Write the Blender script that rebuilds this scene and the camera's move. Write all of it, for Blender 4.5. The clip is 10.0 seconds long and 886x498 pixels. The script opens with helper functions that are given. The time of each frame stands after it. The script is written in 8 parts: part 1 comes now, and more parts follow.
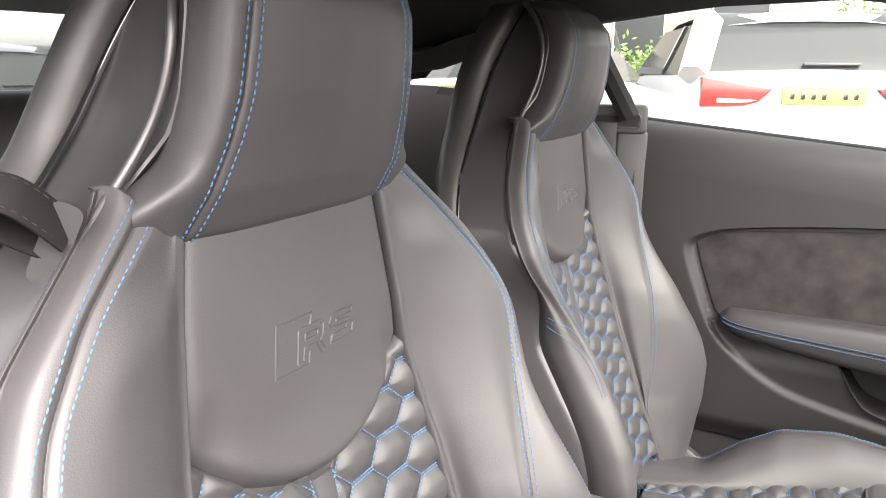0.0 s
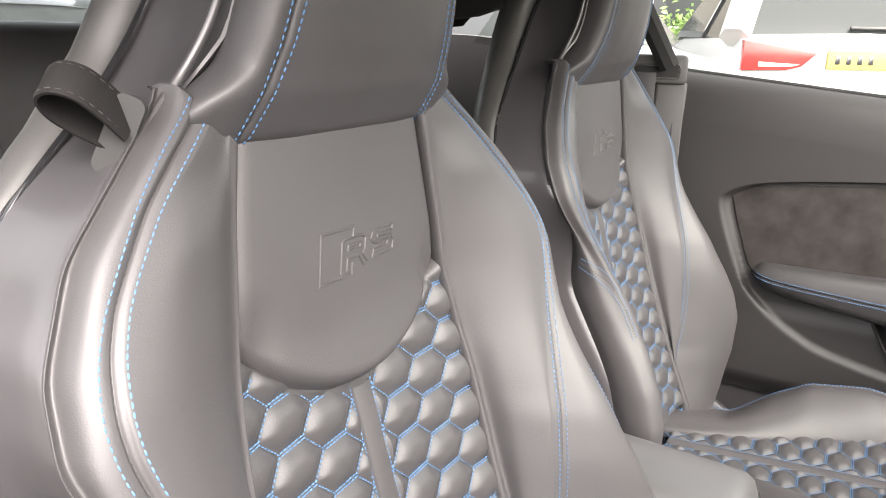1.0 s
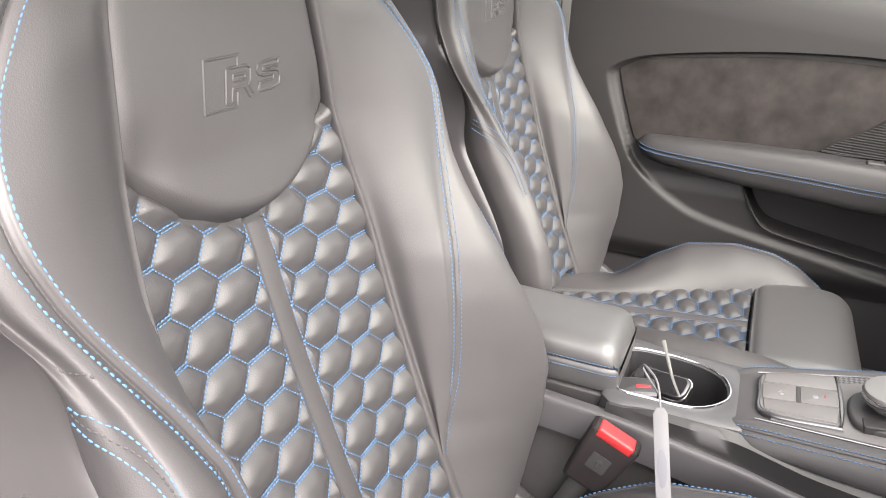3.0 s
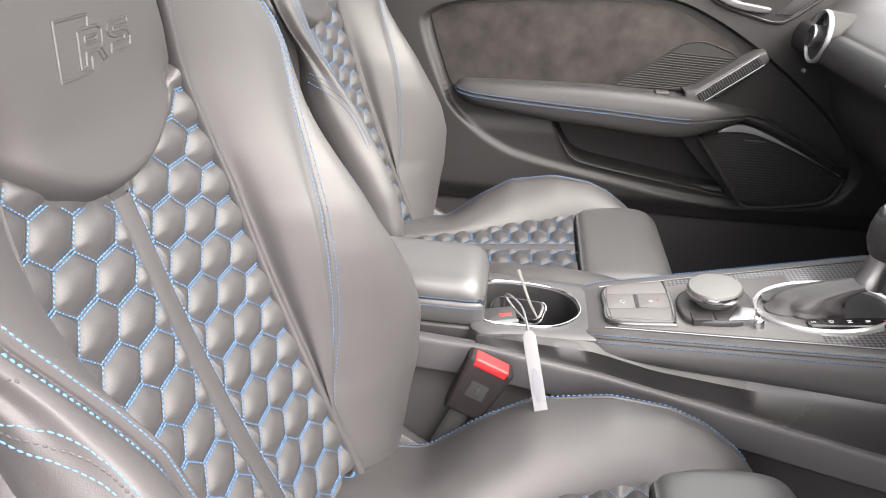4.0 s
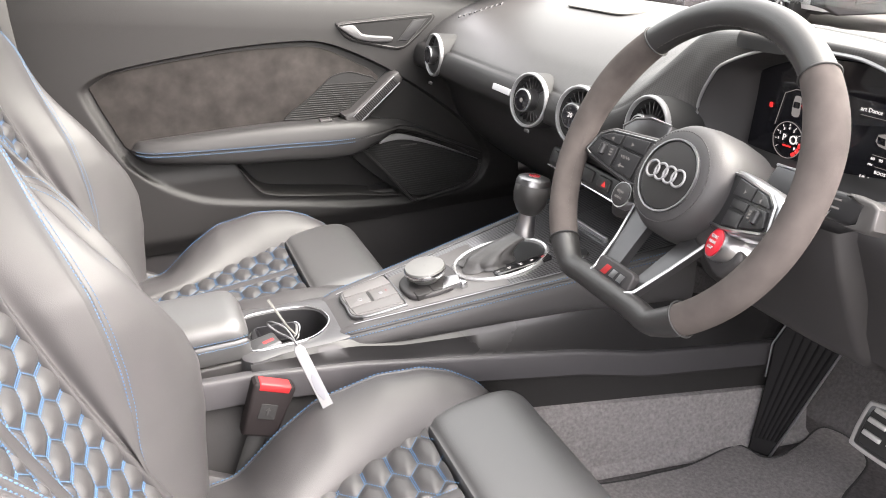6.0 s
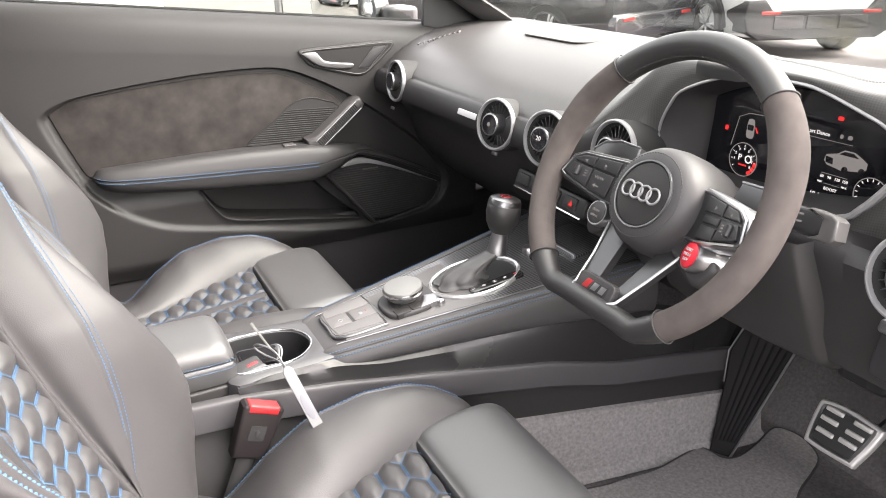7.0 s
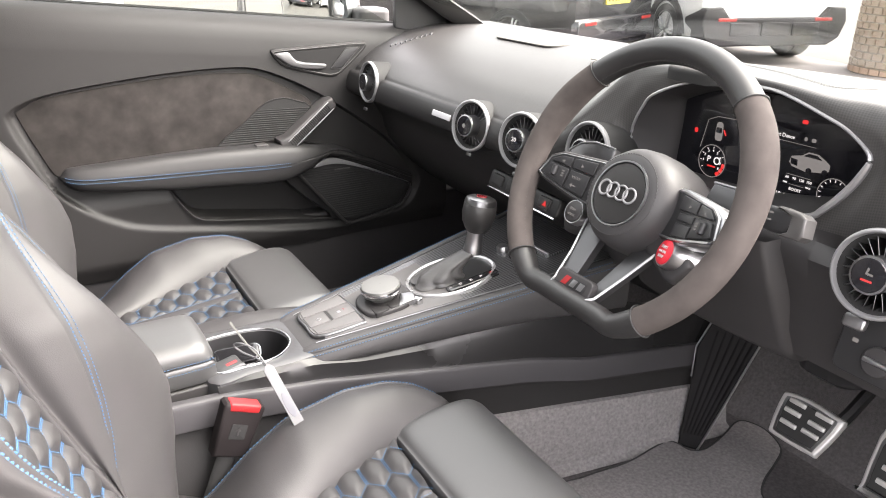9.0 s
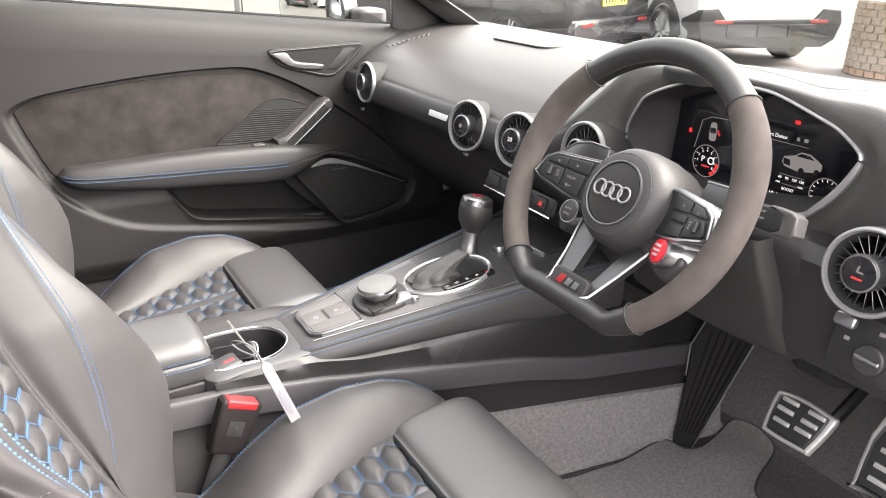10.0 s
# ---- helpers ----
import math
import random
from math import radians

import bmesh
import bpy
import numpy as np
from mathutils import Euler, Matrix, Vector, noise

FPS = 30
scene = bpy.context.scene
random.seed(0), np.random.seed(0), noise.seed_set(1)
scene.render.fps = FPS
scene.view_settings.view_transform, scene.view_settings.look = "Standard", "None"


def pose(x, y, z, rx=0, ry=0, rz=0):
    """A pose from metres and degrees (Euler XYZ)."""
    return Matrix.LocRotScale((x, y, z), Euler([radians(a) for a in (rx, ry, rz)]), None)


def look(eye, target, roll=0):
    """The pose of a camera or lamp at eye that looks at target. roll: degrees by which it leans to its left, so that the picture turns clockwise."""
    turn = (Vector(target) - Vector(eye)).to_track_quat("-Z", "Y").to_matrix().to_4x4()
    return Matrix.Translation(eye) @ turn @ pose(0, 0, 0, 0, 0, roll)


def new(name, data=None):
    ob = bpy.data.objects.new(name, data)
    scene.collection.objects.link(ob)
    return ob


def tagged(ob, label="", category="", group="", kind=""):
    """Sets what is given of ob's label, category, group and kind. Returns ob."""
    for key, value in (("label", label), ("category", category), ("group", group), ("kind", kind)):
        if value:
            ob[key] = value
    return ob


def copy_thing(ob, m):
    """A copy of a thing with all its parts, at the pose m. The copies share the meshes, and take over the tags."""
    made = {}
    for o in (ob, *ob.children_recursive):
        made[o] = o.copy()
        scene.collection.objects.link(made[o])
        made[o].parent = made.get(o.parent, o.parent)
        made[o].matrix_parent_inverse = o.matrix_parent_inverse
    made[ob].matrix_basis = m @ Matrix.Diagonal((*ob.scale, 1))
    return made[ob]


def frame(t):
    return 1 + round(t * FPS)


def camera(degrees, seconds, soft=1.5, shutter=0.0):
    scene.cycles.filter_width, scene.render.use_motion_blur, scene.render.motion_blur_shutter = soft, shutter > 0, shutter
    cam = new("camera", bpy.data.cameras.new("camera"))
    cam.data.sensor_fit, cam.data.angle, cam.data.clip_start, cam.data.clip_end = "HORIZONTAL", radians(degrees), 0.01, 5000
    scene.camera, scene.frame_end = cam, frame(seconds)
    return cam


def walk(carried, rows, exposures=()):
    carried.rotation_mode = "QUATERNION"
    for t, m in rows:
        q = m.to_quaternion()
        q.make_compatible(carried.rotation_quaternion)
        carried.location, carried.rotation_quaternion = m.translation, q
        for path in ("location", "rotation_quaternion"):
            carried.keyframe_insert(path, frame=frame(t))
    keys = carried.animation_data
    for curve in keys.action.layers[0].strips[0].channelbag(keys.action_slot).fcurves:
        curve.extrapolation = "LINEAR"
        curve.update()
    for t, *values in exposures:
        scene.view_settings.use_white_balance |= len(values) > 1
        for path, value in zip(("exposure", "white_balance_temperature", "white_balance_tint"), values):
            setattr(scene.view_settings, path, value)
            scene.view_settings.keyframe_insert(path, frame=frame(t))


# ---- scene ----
cam = camera(63.1, 10.0, soft=1.0)
PATH = [
    (0, (0.346, -0.778, 1.203), (-0.596, 0.919, 0.722), 0.3),
    (0.5, (0.346, -0.788, 1.178), (-0.63, 0.875, 0.643), 0.9),
    (1, (0.35, -0.802, 1.169), (-0.647, 0.835, 0.596), 1.2),
    (1.5, (0.356, -0.802, 1.15), (-0.638, 0.82, 0.531), 1.6),
    (2, (0.373, -0.808, 1.134), (-0.582, 0.817, 0.465), 1.8),
    (2.5, (0.39, -0.818, 1.118), (-0.494, 0.818, 0.381), 2.2),
    (2.7, (0.389, -0.821, 1.114), (-0.445, 0.828, 0.347), 2.3),
    (3.8, (0.327, -0.859, 1.119), (0.042, 0.913, 0.237), 2.4),
    (4, (0.313, -0.862, 1.114), (0.135, 0.916, 0.215), 2.9),
    (4.5, (0.292, -0.877, 1.122), (0.417, 0.895, 0.203), 1.3),
    (5, (0.282, -0.894, 1.124), (0.638, 0.847, 0.205), 0.1),
    (5.5, (0.256, -0.94, 1.145), (0.81, 0.765, 0.258), -0.8),
    (6, (0.211, -1.004, 1.183), (0.898, 0.68, 0.351), -1.2),
    (7.5, (0.122, -1.012, 1.198), (1.016, 0.603, 0.428), 0.0),
    (8, (0.117, -1.011, 1.199), (1.035, 0.589, 0.427), 0.3),
    (8.5, (0.111, -1.014, 1.199), (1.047, 0.575, 0.426), 0.6),
    (9, (0.108, -1.015, 1.199), (1.051, 0.57, 0.425), 0.7),
    (9.5, (0.107, -1.021, 1.198), (1.054, 0.562, 0.424), 0.8),
    (10, (0.104, -1.023, 1.199), (1.055, 0.558, 0.428), 0.9),
]
walk(cam, [(t, look(eye, target, roll)) for t, eye, target, roll in PATH], exposures=((0.0, 3.48, 6880, 16), (2.6, 3.46, 6880, 16), (4.2, 3.66, 6880, 16), (6.0, 3.83, 6880, 16), (7.5, 3.73, 6880, 16), (10.0, 3.72, 6880, 16)))

from mathutils.bvhtree import BVHTree

# ---- light ----
world = bpy.data.worlds.new("overcast_sky")
scene.world = world
world.use_nodes = True
wn, wl = world.node_tree.nodes, world.node_tree.links
sky = wn.new("ShaderNodeTexSky")
sky.sky_type, sky.sun_disc = "NISHITA", False
sky.sun_elevation, sky.sun_rotation = radians(45), radians(120)
sky.dust_density, sky.air_density = 4.0, 1.2
grey = wn.new("ShaderNodeHueSaturation")
grey.inputs["Saturation"].default_value = 0.18
wl.new(sky.outputs[0], grey.inputs["Color"])
wl.new(grey.outputs[0], wn["Background"].inputs["Color"])
wn["Background"].inputs["Strength"].default_value = 0.15
sun = new("sun", bpy.data.lights.new("sun", "SUN"))
sun.data.energy, sun.data.angle, sun.data.color = 0.6, radians(90), (1.0, 0.96, 0.9)
sun.matrix_world = look((5.45, -3.15, 6.3), (0, 0, 0))


# ---- materials ----
def mat(name, color, rough=0.5, metal=0.0, grain=None, bump=0.1, patch=0.0, patch_scale=6.0, coat=0.0, spec=0.5, rough_var=0.0):
    """Principled surface with a fine relief (grain: scale per metre) and slow patches of tone."""
    m = bpy.data.materials.new(name)
    m.use_nodes = True
    n, l = m.node_tree.nodes, m.node_tree.links
    b = n["Principled BSDF"]
    b.inputs["Base Color"].default_value = (*color, 1)
    b.inputs["Roughness"].default_value = rough
    b.inputs["Metallic"].default_value = metal
    b.inputs["Coat Weight"].default_value = coat
    b.inputs["Coat Roughness"].default_value = 0.06
    b.inputs["Specular IOR Level"].default_value = spec
    co = n.new("ShaderNodeTexCoord")
    if patch > 0 or rough_var > 0:
        t = n.new("ShaderNodeTexNoise")
        t.inputs["Scale"].default_value, t.inputs["Detail"].default_value = patch_scale, 6
        l.new(co.outputs["Object"], t.inputs["Vector"])
        if patch > 0:
            r = n.new("ShaderNodeMapRange")
            r.inputs["From Min"].default_value, r.inputs["From Max"].default_value = 0.3, 0.7
            r.inputs["To Min"].default_value, r.inputs["To Max"].default_value = 1 - patch, 1 + patch
            l.new(t.outputs[0], r.inputs["Value"])
            v = n.new("ShaderNodeVectorMath")
            v.operation = "SCALE"
            v.inputs[0].default_value = color
            l.new(r.outputs[0], v.inputs["Scale"])
            l.new(v.outputs[0], b.inputs["Base Color"])
        if rough_var > 0:
            q = n.new("ShaderNodeMapRange")
            q.inputs["From Min"].default_value, q.inputs["From Max"].default_value = 0.3, 0.7
            q.inputs["To Min"].default_value, q.inputs["To Max"].default_value = rough - rough_var, rough + rough_var
            l.new(t.outputs[0], q.inputs["Value"])
            l.new(q.outputs[0], b.inputs["Roughness"])
    if grain:
        kind, scale, depth = grain
        t = n.new({"voronoi": "ShaderNodeTexVoronoi", "noise": "ShaderNodeTexNoise"}[kind])
        t.inputs["Scale"].default_value = scale
        l.new(co.outputs["Object"], t.inputs["Vector"])
        u = n.new("ShaderNodeBump")
        u.inputs["Strength"].default_value, u.inputs["Distance"].default_value = bump, depth
        l.new(t.outputs[0], u.inputs["Height"])
        l.new(u.outputs[0], b.inputs["Normal"])
    return m


def weave(name, dark, light, pitch, rough=0.25, coat=1.0, twill=True):
    """A woven cloth of small square threads under lacquer (twill), or a dimpled technical skin."""
    m = bpy.data.materials.new(name)
    m.use_nodes = True
    n, l = m.node_tree.nodes, m.node_tree.links
    b = n["Principled BSDF"]
    b.inputs["Roughness"].default_value, b.inputs["Coat Weight"].default_value = rough, coat
    b.inputs["Coat Roughness"].default_value = 0.08
    co, mp, ch = n.new("ShaderNodeTexCoord"), n.new("ShaderNodeMapping"), n.new("ShaderNodeTexChecker")
    mp.inputs["Rotation"].default_value = (0, 0, radians(45 if twill else 45))
    mp.inputs["Scale"].default_value = (1, 1, 0)
    mp.inputs["Location"].default_value = (0.0003, 0.0003, 0.00037)
    ch.inputs["Scale"].default_value = 1 / pitch
    ch.inputs["Color1"].default_value, ch.inputs["Color2"].default_value = (*dark, 1), (*light, 1)
    if twill:
        l.new(co.outputs["Object"], mp.inputs["Vector"])
    else:
        # laid over the fall of the skin: across, and along plus down
        sep, add_, com = n.new("ShaderNodeSeparateXYZ"), n.new("ShaderNodeMath"), n.new("ShaderNodeCombineXYZ")
        l.new(co.outputs["Object"], sep.inputs[0])
        l.new(sep.outputs[0], add_.inputs[0])
        l.new(sep.outputs[2], add_.inputs[1])
        l.new(sep.outputs[1], com.inputs[0])
        l.new(add_.outputs[0], com.inputs[1])
        l.new(com.outputs[0], mp.inputs["Vector"])
    l.new(mp.outputs[0], ch.inputs["Vector"])
    l.new(ch.outputs[0], b.inputs["Base Color"])
    u = n.new("ShaderNodeBump")
    u.inputs["Strength"].default_value, u.inputs["Distance"].default_value = 0.25, 0.0004
    l.new(ch.outputs[1], u.inputs["Height"])
    l.new(u.outputs[0], b.inputs["Normal"])
    return m


def glow(name, color, strength):
    m = bpy.data.materials.new(name)
    m.use_nodes = True
    b = m.node_tree.nodes["Principled BSDF"]
    b.inputs["Base Color"].default_value = (0.01, 0.01, 0.01, 1)
    b.inputs["Emission Color"].default_value, b.inputs["Emission Strength"].default_value = (*color, 1), strength
    return m


def pane_mat(name, tint=(1, 1, 1)):
    m = bpy.data.materials.new(name)
    m.use_nodes = True
    n, l = m.node_tree.nodes, m.node_tree.links
    clear, shine, mix, fr = n.new("ShaderNodeBsdfTransparent"), n.new("ShaderNodeBsdfGlossy"), n.new("ShaderNodeMixShader"), n.new("ShaderNodeFresnel")
    clear.inputs["Color"].default_value, shine.inputs["Roughness"].default_value, fr.inputs["IOR"].default_value = (*tint, 1), 0.02, 1.25
    less = n.new("ShaderNodeMath")
    less.operation = "MULTIPLY"
    less.inputs[1].default_value = 0.12
    l.new(fr.outputs[0], less.inputs[0])
    l.new(less.outputs[0], mix.inputs[0])
    l.new(clear.outputs[0], mix.inputs[1])
    l.new(shine.outputs[0], mix.inputs[2])
    l.new(mix.outputs[0], n["Material Output"].inputs["Surface"])
    return m


LEATHER = mat("fine_nappa_leather", (0.0375, 0.0362, 0.0370), 0.51, grain=("voronoi", 900, 0.0006), bump=0.14, patch=0.08, patch_scale=5, rough_var=0.06, spec=0.44)
# leather of the pads, with the sky's sheen put into a lighter, cooler base
SKYLIT_LEATHER = mat("skylit_pad_leather", (0.046, 0.0462, 0.0465), 0.44, grain=("voronoi", 900, 0.0005), bump=0.10, patch=0.08, patch_scale=5, rough_var=0.06, spec=0.85)
ARM_LEATHER = mat("black_door_leather", (0.024, 0.0235, 0.0238), 0.5, grain=("voronoi", 900, 0.0006), bump=0.14, patch=0.08, patch_scale=5, rough_var=0.05, spec=0.45)
QUILT = mat("quilted_leather", (0.0335, 0.0324, 0.0330), 0.48, grain=("voronoi", 900, 0.0006), bump=0.14, rough_var=0.05, spec=0.50)
THREAD = mat("blue_thread", (0.045, 0.104, 0.192), 0.7, spec=0.25)
DARK_THREAD = mat("black_thread", (0.02, 0.02, 0.02), 0.7)
SUEDE = mat("dark_suede", (0.0285, 0.0256, 0.0242), 0.95, grain=("noise", 1500, 0.0008), bump=0.35, patch=0.36, patch_scale=19, spec=0.15)
RIM_LEATHER = mat("dark_rim_leather", (0.018, 0.0175, 0.0175), 0.42, grain=("voronoi", 900, 0.0006), bump=0.14, rough_var=0.06, spec=0.6)
RIM_SUEDE = mat("grey_suede", (0.064, 0.055, 0.0515), 0.92, grain=("noise", 2200, 0.0005), bump=0.25, patch=0.22, patch_scale=30, spec=0.2)
SOFT = mat("soft_touch_plastic", (0.0172, 0.0165, 0.0164), 0.5, grain=("voronoi", 700, 0.0005), bump=0.15, patch=0.05, patch_scale=4, spec=0.38)
PLASTIC = mat("hard_grained_plastic", (0.027, 0.0255, 0.0262), 0.5, grain=("voronoi", 1100, 0.0004), bump=0.18)
BLACK = mat("black_plastic", (0.016, 0.016, 0.017), 0.42, grain=("noise", 900, 0.0003), bump=0.1)
GLOSS = mat("gloss_black_plastic", (0.012, 0.012, 0.013), 0.08, coat=0.6)
SHELL = mat("lacquered_shell_plastic", (0.036, 0.0345, 0.036), 0.30, coat=0.15, rough_var=0.04)
BACK_SHELL = mat("grey_back_plastic", (0.042, 0.041, 0.040), 0.45, grain=("voronoi", 900, 0.0005), bump=0.12, patch=0.05, patch_scale=4)
ALU = mat("satin_aluminium", (0.38, 0.38, 0.39), 0.32, 1.0, grain=("noise", 1400, 0.0002), bump=0.05)
VENT_RING = mat("satin_vent_metal", (0.27, 0.27, 0.275), 0.34, 0.45, grain=("noise", 1400, 0.0002), bump=0.05)
CHROME = mat("bright_chrome", (0.55, 0.55, 0.56), 0.14, 1.0)
DARK_ALU = mat("dark_brushed_metal", (0.22, 0.22, 0.225), 0.3, 1.0, grain=("noise", 900, 0.0002), bump=0.05)
CARBON = weave("carbon_fibre_weave", (0.004, 0.004, 0.005), (0.080, 0.080, 0.083), 0.0040, 0.3, 0.4)
DASH = weave("perforated_dash_skin", (0.031, 0.030, 0.029), (0.046, 0.044, 0.043), 0.0025, 0.46, 0.0, False)
DASH.node_tree.nodes["Principled BSDF"].inputs["Specular IOR Level"].default_value = 0.5
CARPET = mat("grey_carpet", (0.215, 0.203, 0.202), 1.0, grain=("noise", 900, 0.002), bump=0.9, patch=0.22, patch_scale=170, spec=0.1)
# the grey carpet at under half its tone, for floor and toe board
DARK_CARPET = mat("darker_carpet", (0.10, 0.094, 0.096), 1.0, grain=("noise", 900, 0.002), bump=0.9, patch=0.22, patch_scale=170, spec=0.1)
RUBBER = mat("black_rubber", (0.015, 0.015, 0.015), 0.75)
RED = mat("red_plastic", (0.28, 0.012, 0.014), 0.5)
WHITE_TAG = mat("white_plastic_tag", (0.095, 0.095, 0.101), 0.5)
BUCKLE = mat("brown_black_plastic", (0.012, 0.0095, 0.0098), 0.62, grain=("noise", 900, 0.0003), bump=0.12, spec=0.22)
PEDAL = mat("brushed_pedal_steel", (0.50, 0.49, 0.48), 0.42, 0.45, grain=("noise", 900, 0.0002), bump=0.06)
LINER = mat("black_headliner_cloth", (0.012, 0.012, 0.012), 0.95, grain=("noise", 1200, 0.0006), bump=0.3)
PILLAR = mat("dark_grey_pillar_cloth", (0.045, 0.043, 0.042), 0.9, grain=("noise", 1200, 0.0006), bump=0.3)
GLASS = pane_mat("clear_glass", (0.82, 0.84, 0.82))
TINT = pane_mat("tinted_glass", (0.62, 0.65, 0.64))
SCREEN = mat("dark_screen_glass", (0.006, 0.006, 0.008), 0.12, coat=0.5)
UI_WHITE = glow("white_display_light", (1, 1, 1), 0.075)
UI_GREY = glow("grey_display_light", (0.5, 0.48, 0.47), 0.035)
UI_RED = glow("red_display_light", (1, 0.03, 0.03), 0.075)
WHITE_PAINT = mat("white_car_paint", (0.55, 0.55, 0.555), 0.3, coat=1.0)
BLACK_PAINT = mat("black_car_paint", (0.015, 0.015, 0.017), 0.25, coat=1.0)
CLADDING = mat("grey_black_cladding", (0.022, 0.021, 0.022), 0.65, grain=("noise", 300, 0.001), bump=0.2, spec=0.2)
CAR_GLASS = mat("dark_car_window", (0.030, 0.033, 0.033), 0.08, spec=0.3)
LAMP_RED = mat("red_lamp_lens", (0.30, 0.030, 0.028), 0.15, coat=0.5)
PLATE = mat("yellow_plate", (0.46, 0.38, 0.07), 0.4)
ASPHALT = mat("grey_paving", (0.072, 0.067, 0.060), 0.9, grain=("noise", 120, 0.004), bump=0.5, patch=0.2, patch_scale=1.2)
BRICK = mat("brown_brick", (0.24, 0.175, 0.125), 0.85, grain=("noise", 150, 0.003), bump=0.4, patch=0.25, patch_scale=9)
MORTAR = mat("mortar", (0.23, 0.20, 0.165), 0.95)
LEAF = mat("green_leaf", (0.10, 0.17, 0.04), 0.7, patch=0.4, patch_scale=3)


# ---- mesh tools ----
def thing(name, base=(0, 0, 0), label="", category="", group="", kind=""):
    ob = new(name)
    ob.location = base
    ob.empty_display_size = 0.05
    return tagged(ob, label, category, group, kind)


def link_mesh(name, me, material, parent=None, label="", kind="", smooth=True):
    me.materials.append(material)
    if smooth:
        me.shade_smooth()
    ob = new(name, me)
    if parent is not None:
        ob.parent = parent
        if parent.type == "EMPTY":
            ob.matrix_parent_inverse = Matrix.Translation(-parent.location)
    return tagged(ob, label, "", "", kind)


def part(name, bm, material, parent=None, label="", kind="", smooth=True, angle=40):
    """One bmesh, in place-wide coordinates, as one mesh under a thing or a part."""
    bmesh.ops.recalc_face_normals(bm, faces=bm.faces)
    me = bpy.data.meshes.new(name)
    for e in bm.edges:
        if len(e.link_faces) == 2 and e.calc_face_angle(0) > radians(angle):
            e.smooth = False
    bm.to_mesh(me)
    bm.free()
    return link_mesh(name, me, material, parent, label, kind, smooth)


def grid(rows, bm=None, close_u=False, close_v=False, cap=False):
    """A net of quads through rows of points."""
    bm = bm or bmesh.new()
    vs = [[bm.verts.new(p) for p in r] for r in rows]
    n, m = len(vs), len(vs[0])
    for i in range(n if close_v else n - 1):
        for j in range(m if close_u else m - 1):
            a, b, c, d = vs[i][j], vs[i][(j + 1) % m], vs[(i + 1) % n][(j + 1) % m], vs[(i + 1) % n][j]
            bm.faces.new((a, b, c, d))
    if cap:
        bm.faces.new(vs[0])
        bm.faces.new(vs[-1])
    return bm


def spline(pts, n=6, closed=False):
    """Points of a smooth line through the points given (Catmull-Rom)."""
    p = [Vector(q) for q in pts]
    k = len(p)
    out = []
    for i in range(k if closed else k - 1):
        if closed:
            a, b, c, d = p[i - 1], p[i], p[(i + 1) % k], p[(i + 2) % k]
        else:
            a, b, c, d = p[max(i - 1, 0)], p[i], p[i + 1], p[min(i + 2, k - 1)]
        for j in range(n):
            t = j / n
            out.append(0.5 * ((2 * b) + (c - a) * t + (2 * a - 5 * b + 4 * c - d) * t * t + (3 * b - a - 3 * c + d) * t ** 3))
    if not closed:
        out.append(p[-1])
    return out


def even(pts, passes=14):
    """The same line with its corners eased."""
    for _ in range(passes):
        pts = pts[:1] + [(a + b * 2 + c) / 4 for a, b, c in zip(pts, pts[1:], pts[2:])] + pts[-1:]
    return spline(pts, 3)


def table(rows):
    """A smooth function of the first column, for each of the others."""
    rows = sorted(rows)
    xs = np.array([r[0] for r in rows], float)
    fine = np.linspace(xs[0], xs[-1], 400)
    k = np.exp(-np.linspace(-2, 2, 17) ** 2)
    k /= k.sum()
    cols = []
    for c in range(1, len(rows[0])):
        v = np.interp(fine, xs, [r[c] for r in rows])
        cols.append(np.convolve(np.pad(v, 8, mode="reflect", reflect_type="odd"), k, mode="valid"))
    return lambda x: [float(np.interp(x, fine, v)) for v in cols]


def tube(path, r, bm=None, sides=8, closed=False, up=(0, 0, 1), flat=1.0):
    """A round bar along a line; r is a number, or one for each point."""
    p = [Vector(q) for q in path]
    n = len(p)
    rows = []
    for i, q in enumerate(p):
        if closed:
            d = p[(i + 1) % n] - p[i - 1]
        else:
            d = p[min(i + 1, n - 1)] - p[max(i - 1, 0)]
        d.normalize()
        s = d.cross(Vector(up))
        if s.length < 1e-4:
            s = d.cross(Vector((1, 0, 0)))
        s.normalize()
        w = s.cross(d)
        rr = r[i] if hasattr(r, "__len__") else r
        rows.append([q + (s * math.cos(a) + w * math.sin(a) * flat) * rr for a in [2 * math.pi * j / sides for j in range(sides)]])
    return grid(rows, bm, close_u=True, close_v=closed, cap=not closed)


def basis(o, x, y):
    """A frame with its origin, its x way and (about) its y way."""
    x = Vector(x).normalized()
    z = x.cross(Vector(y)).normalized()
    y = z.cross(x)
    m = Matrix((x, y, z)).transposed().to_4x4()
    m.translation = o
    return m


def inset(pts, d):
    """A closed outline moved inwards by d."""
    n = len(pts)
    area = sum(pts[i][0] * pts[(i + 1) % n][1] - pts[(i + 1) % n][0] * pts[i][1] for i in range(n))
    s = 1 if area > 0 else -1
    out = []
    for i in range(n):
        a, b, c = Vector(pts[i - 1][:2]), Vector(pts[i][:2]), Vector(pts[(i + 1) % n][:2])
        e, f = (b - a), (c - b)
        e = e.normalized() if e.length > 1e-9 else f.normalized()
        f = f.normalized() if f.length > 1e-9 else e
        na, nb = Vector((-e.y, e.x)) * s, Vector((-f.y, f.x)) * s
        h = na + nb
        h = h / max(h.dot(na), 0.35) if h.length > 1e-6 else na
        out.append(b + h * d)
    return out


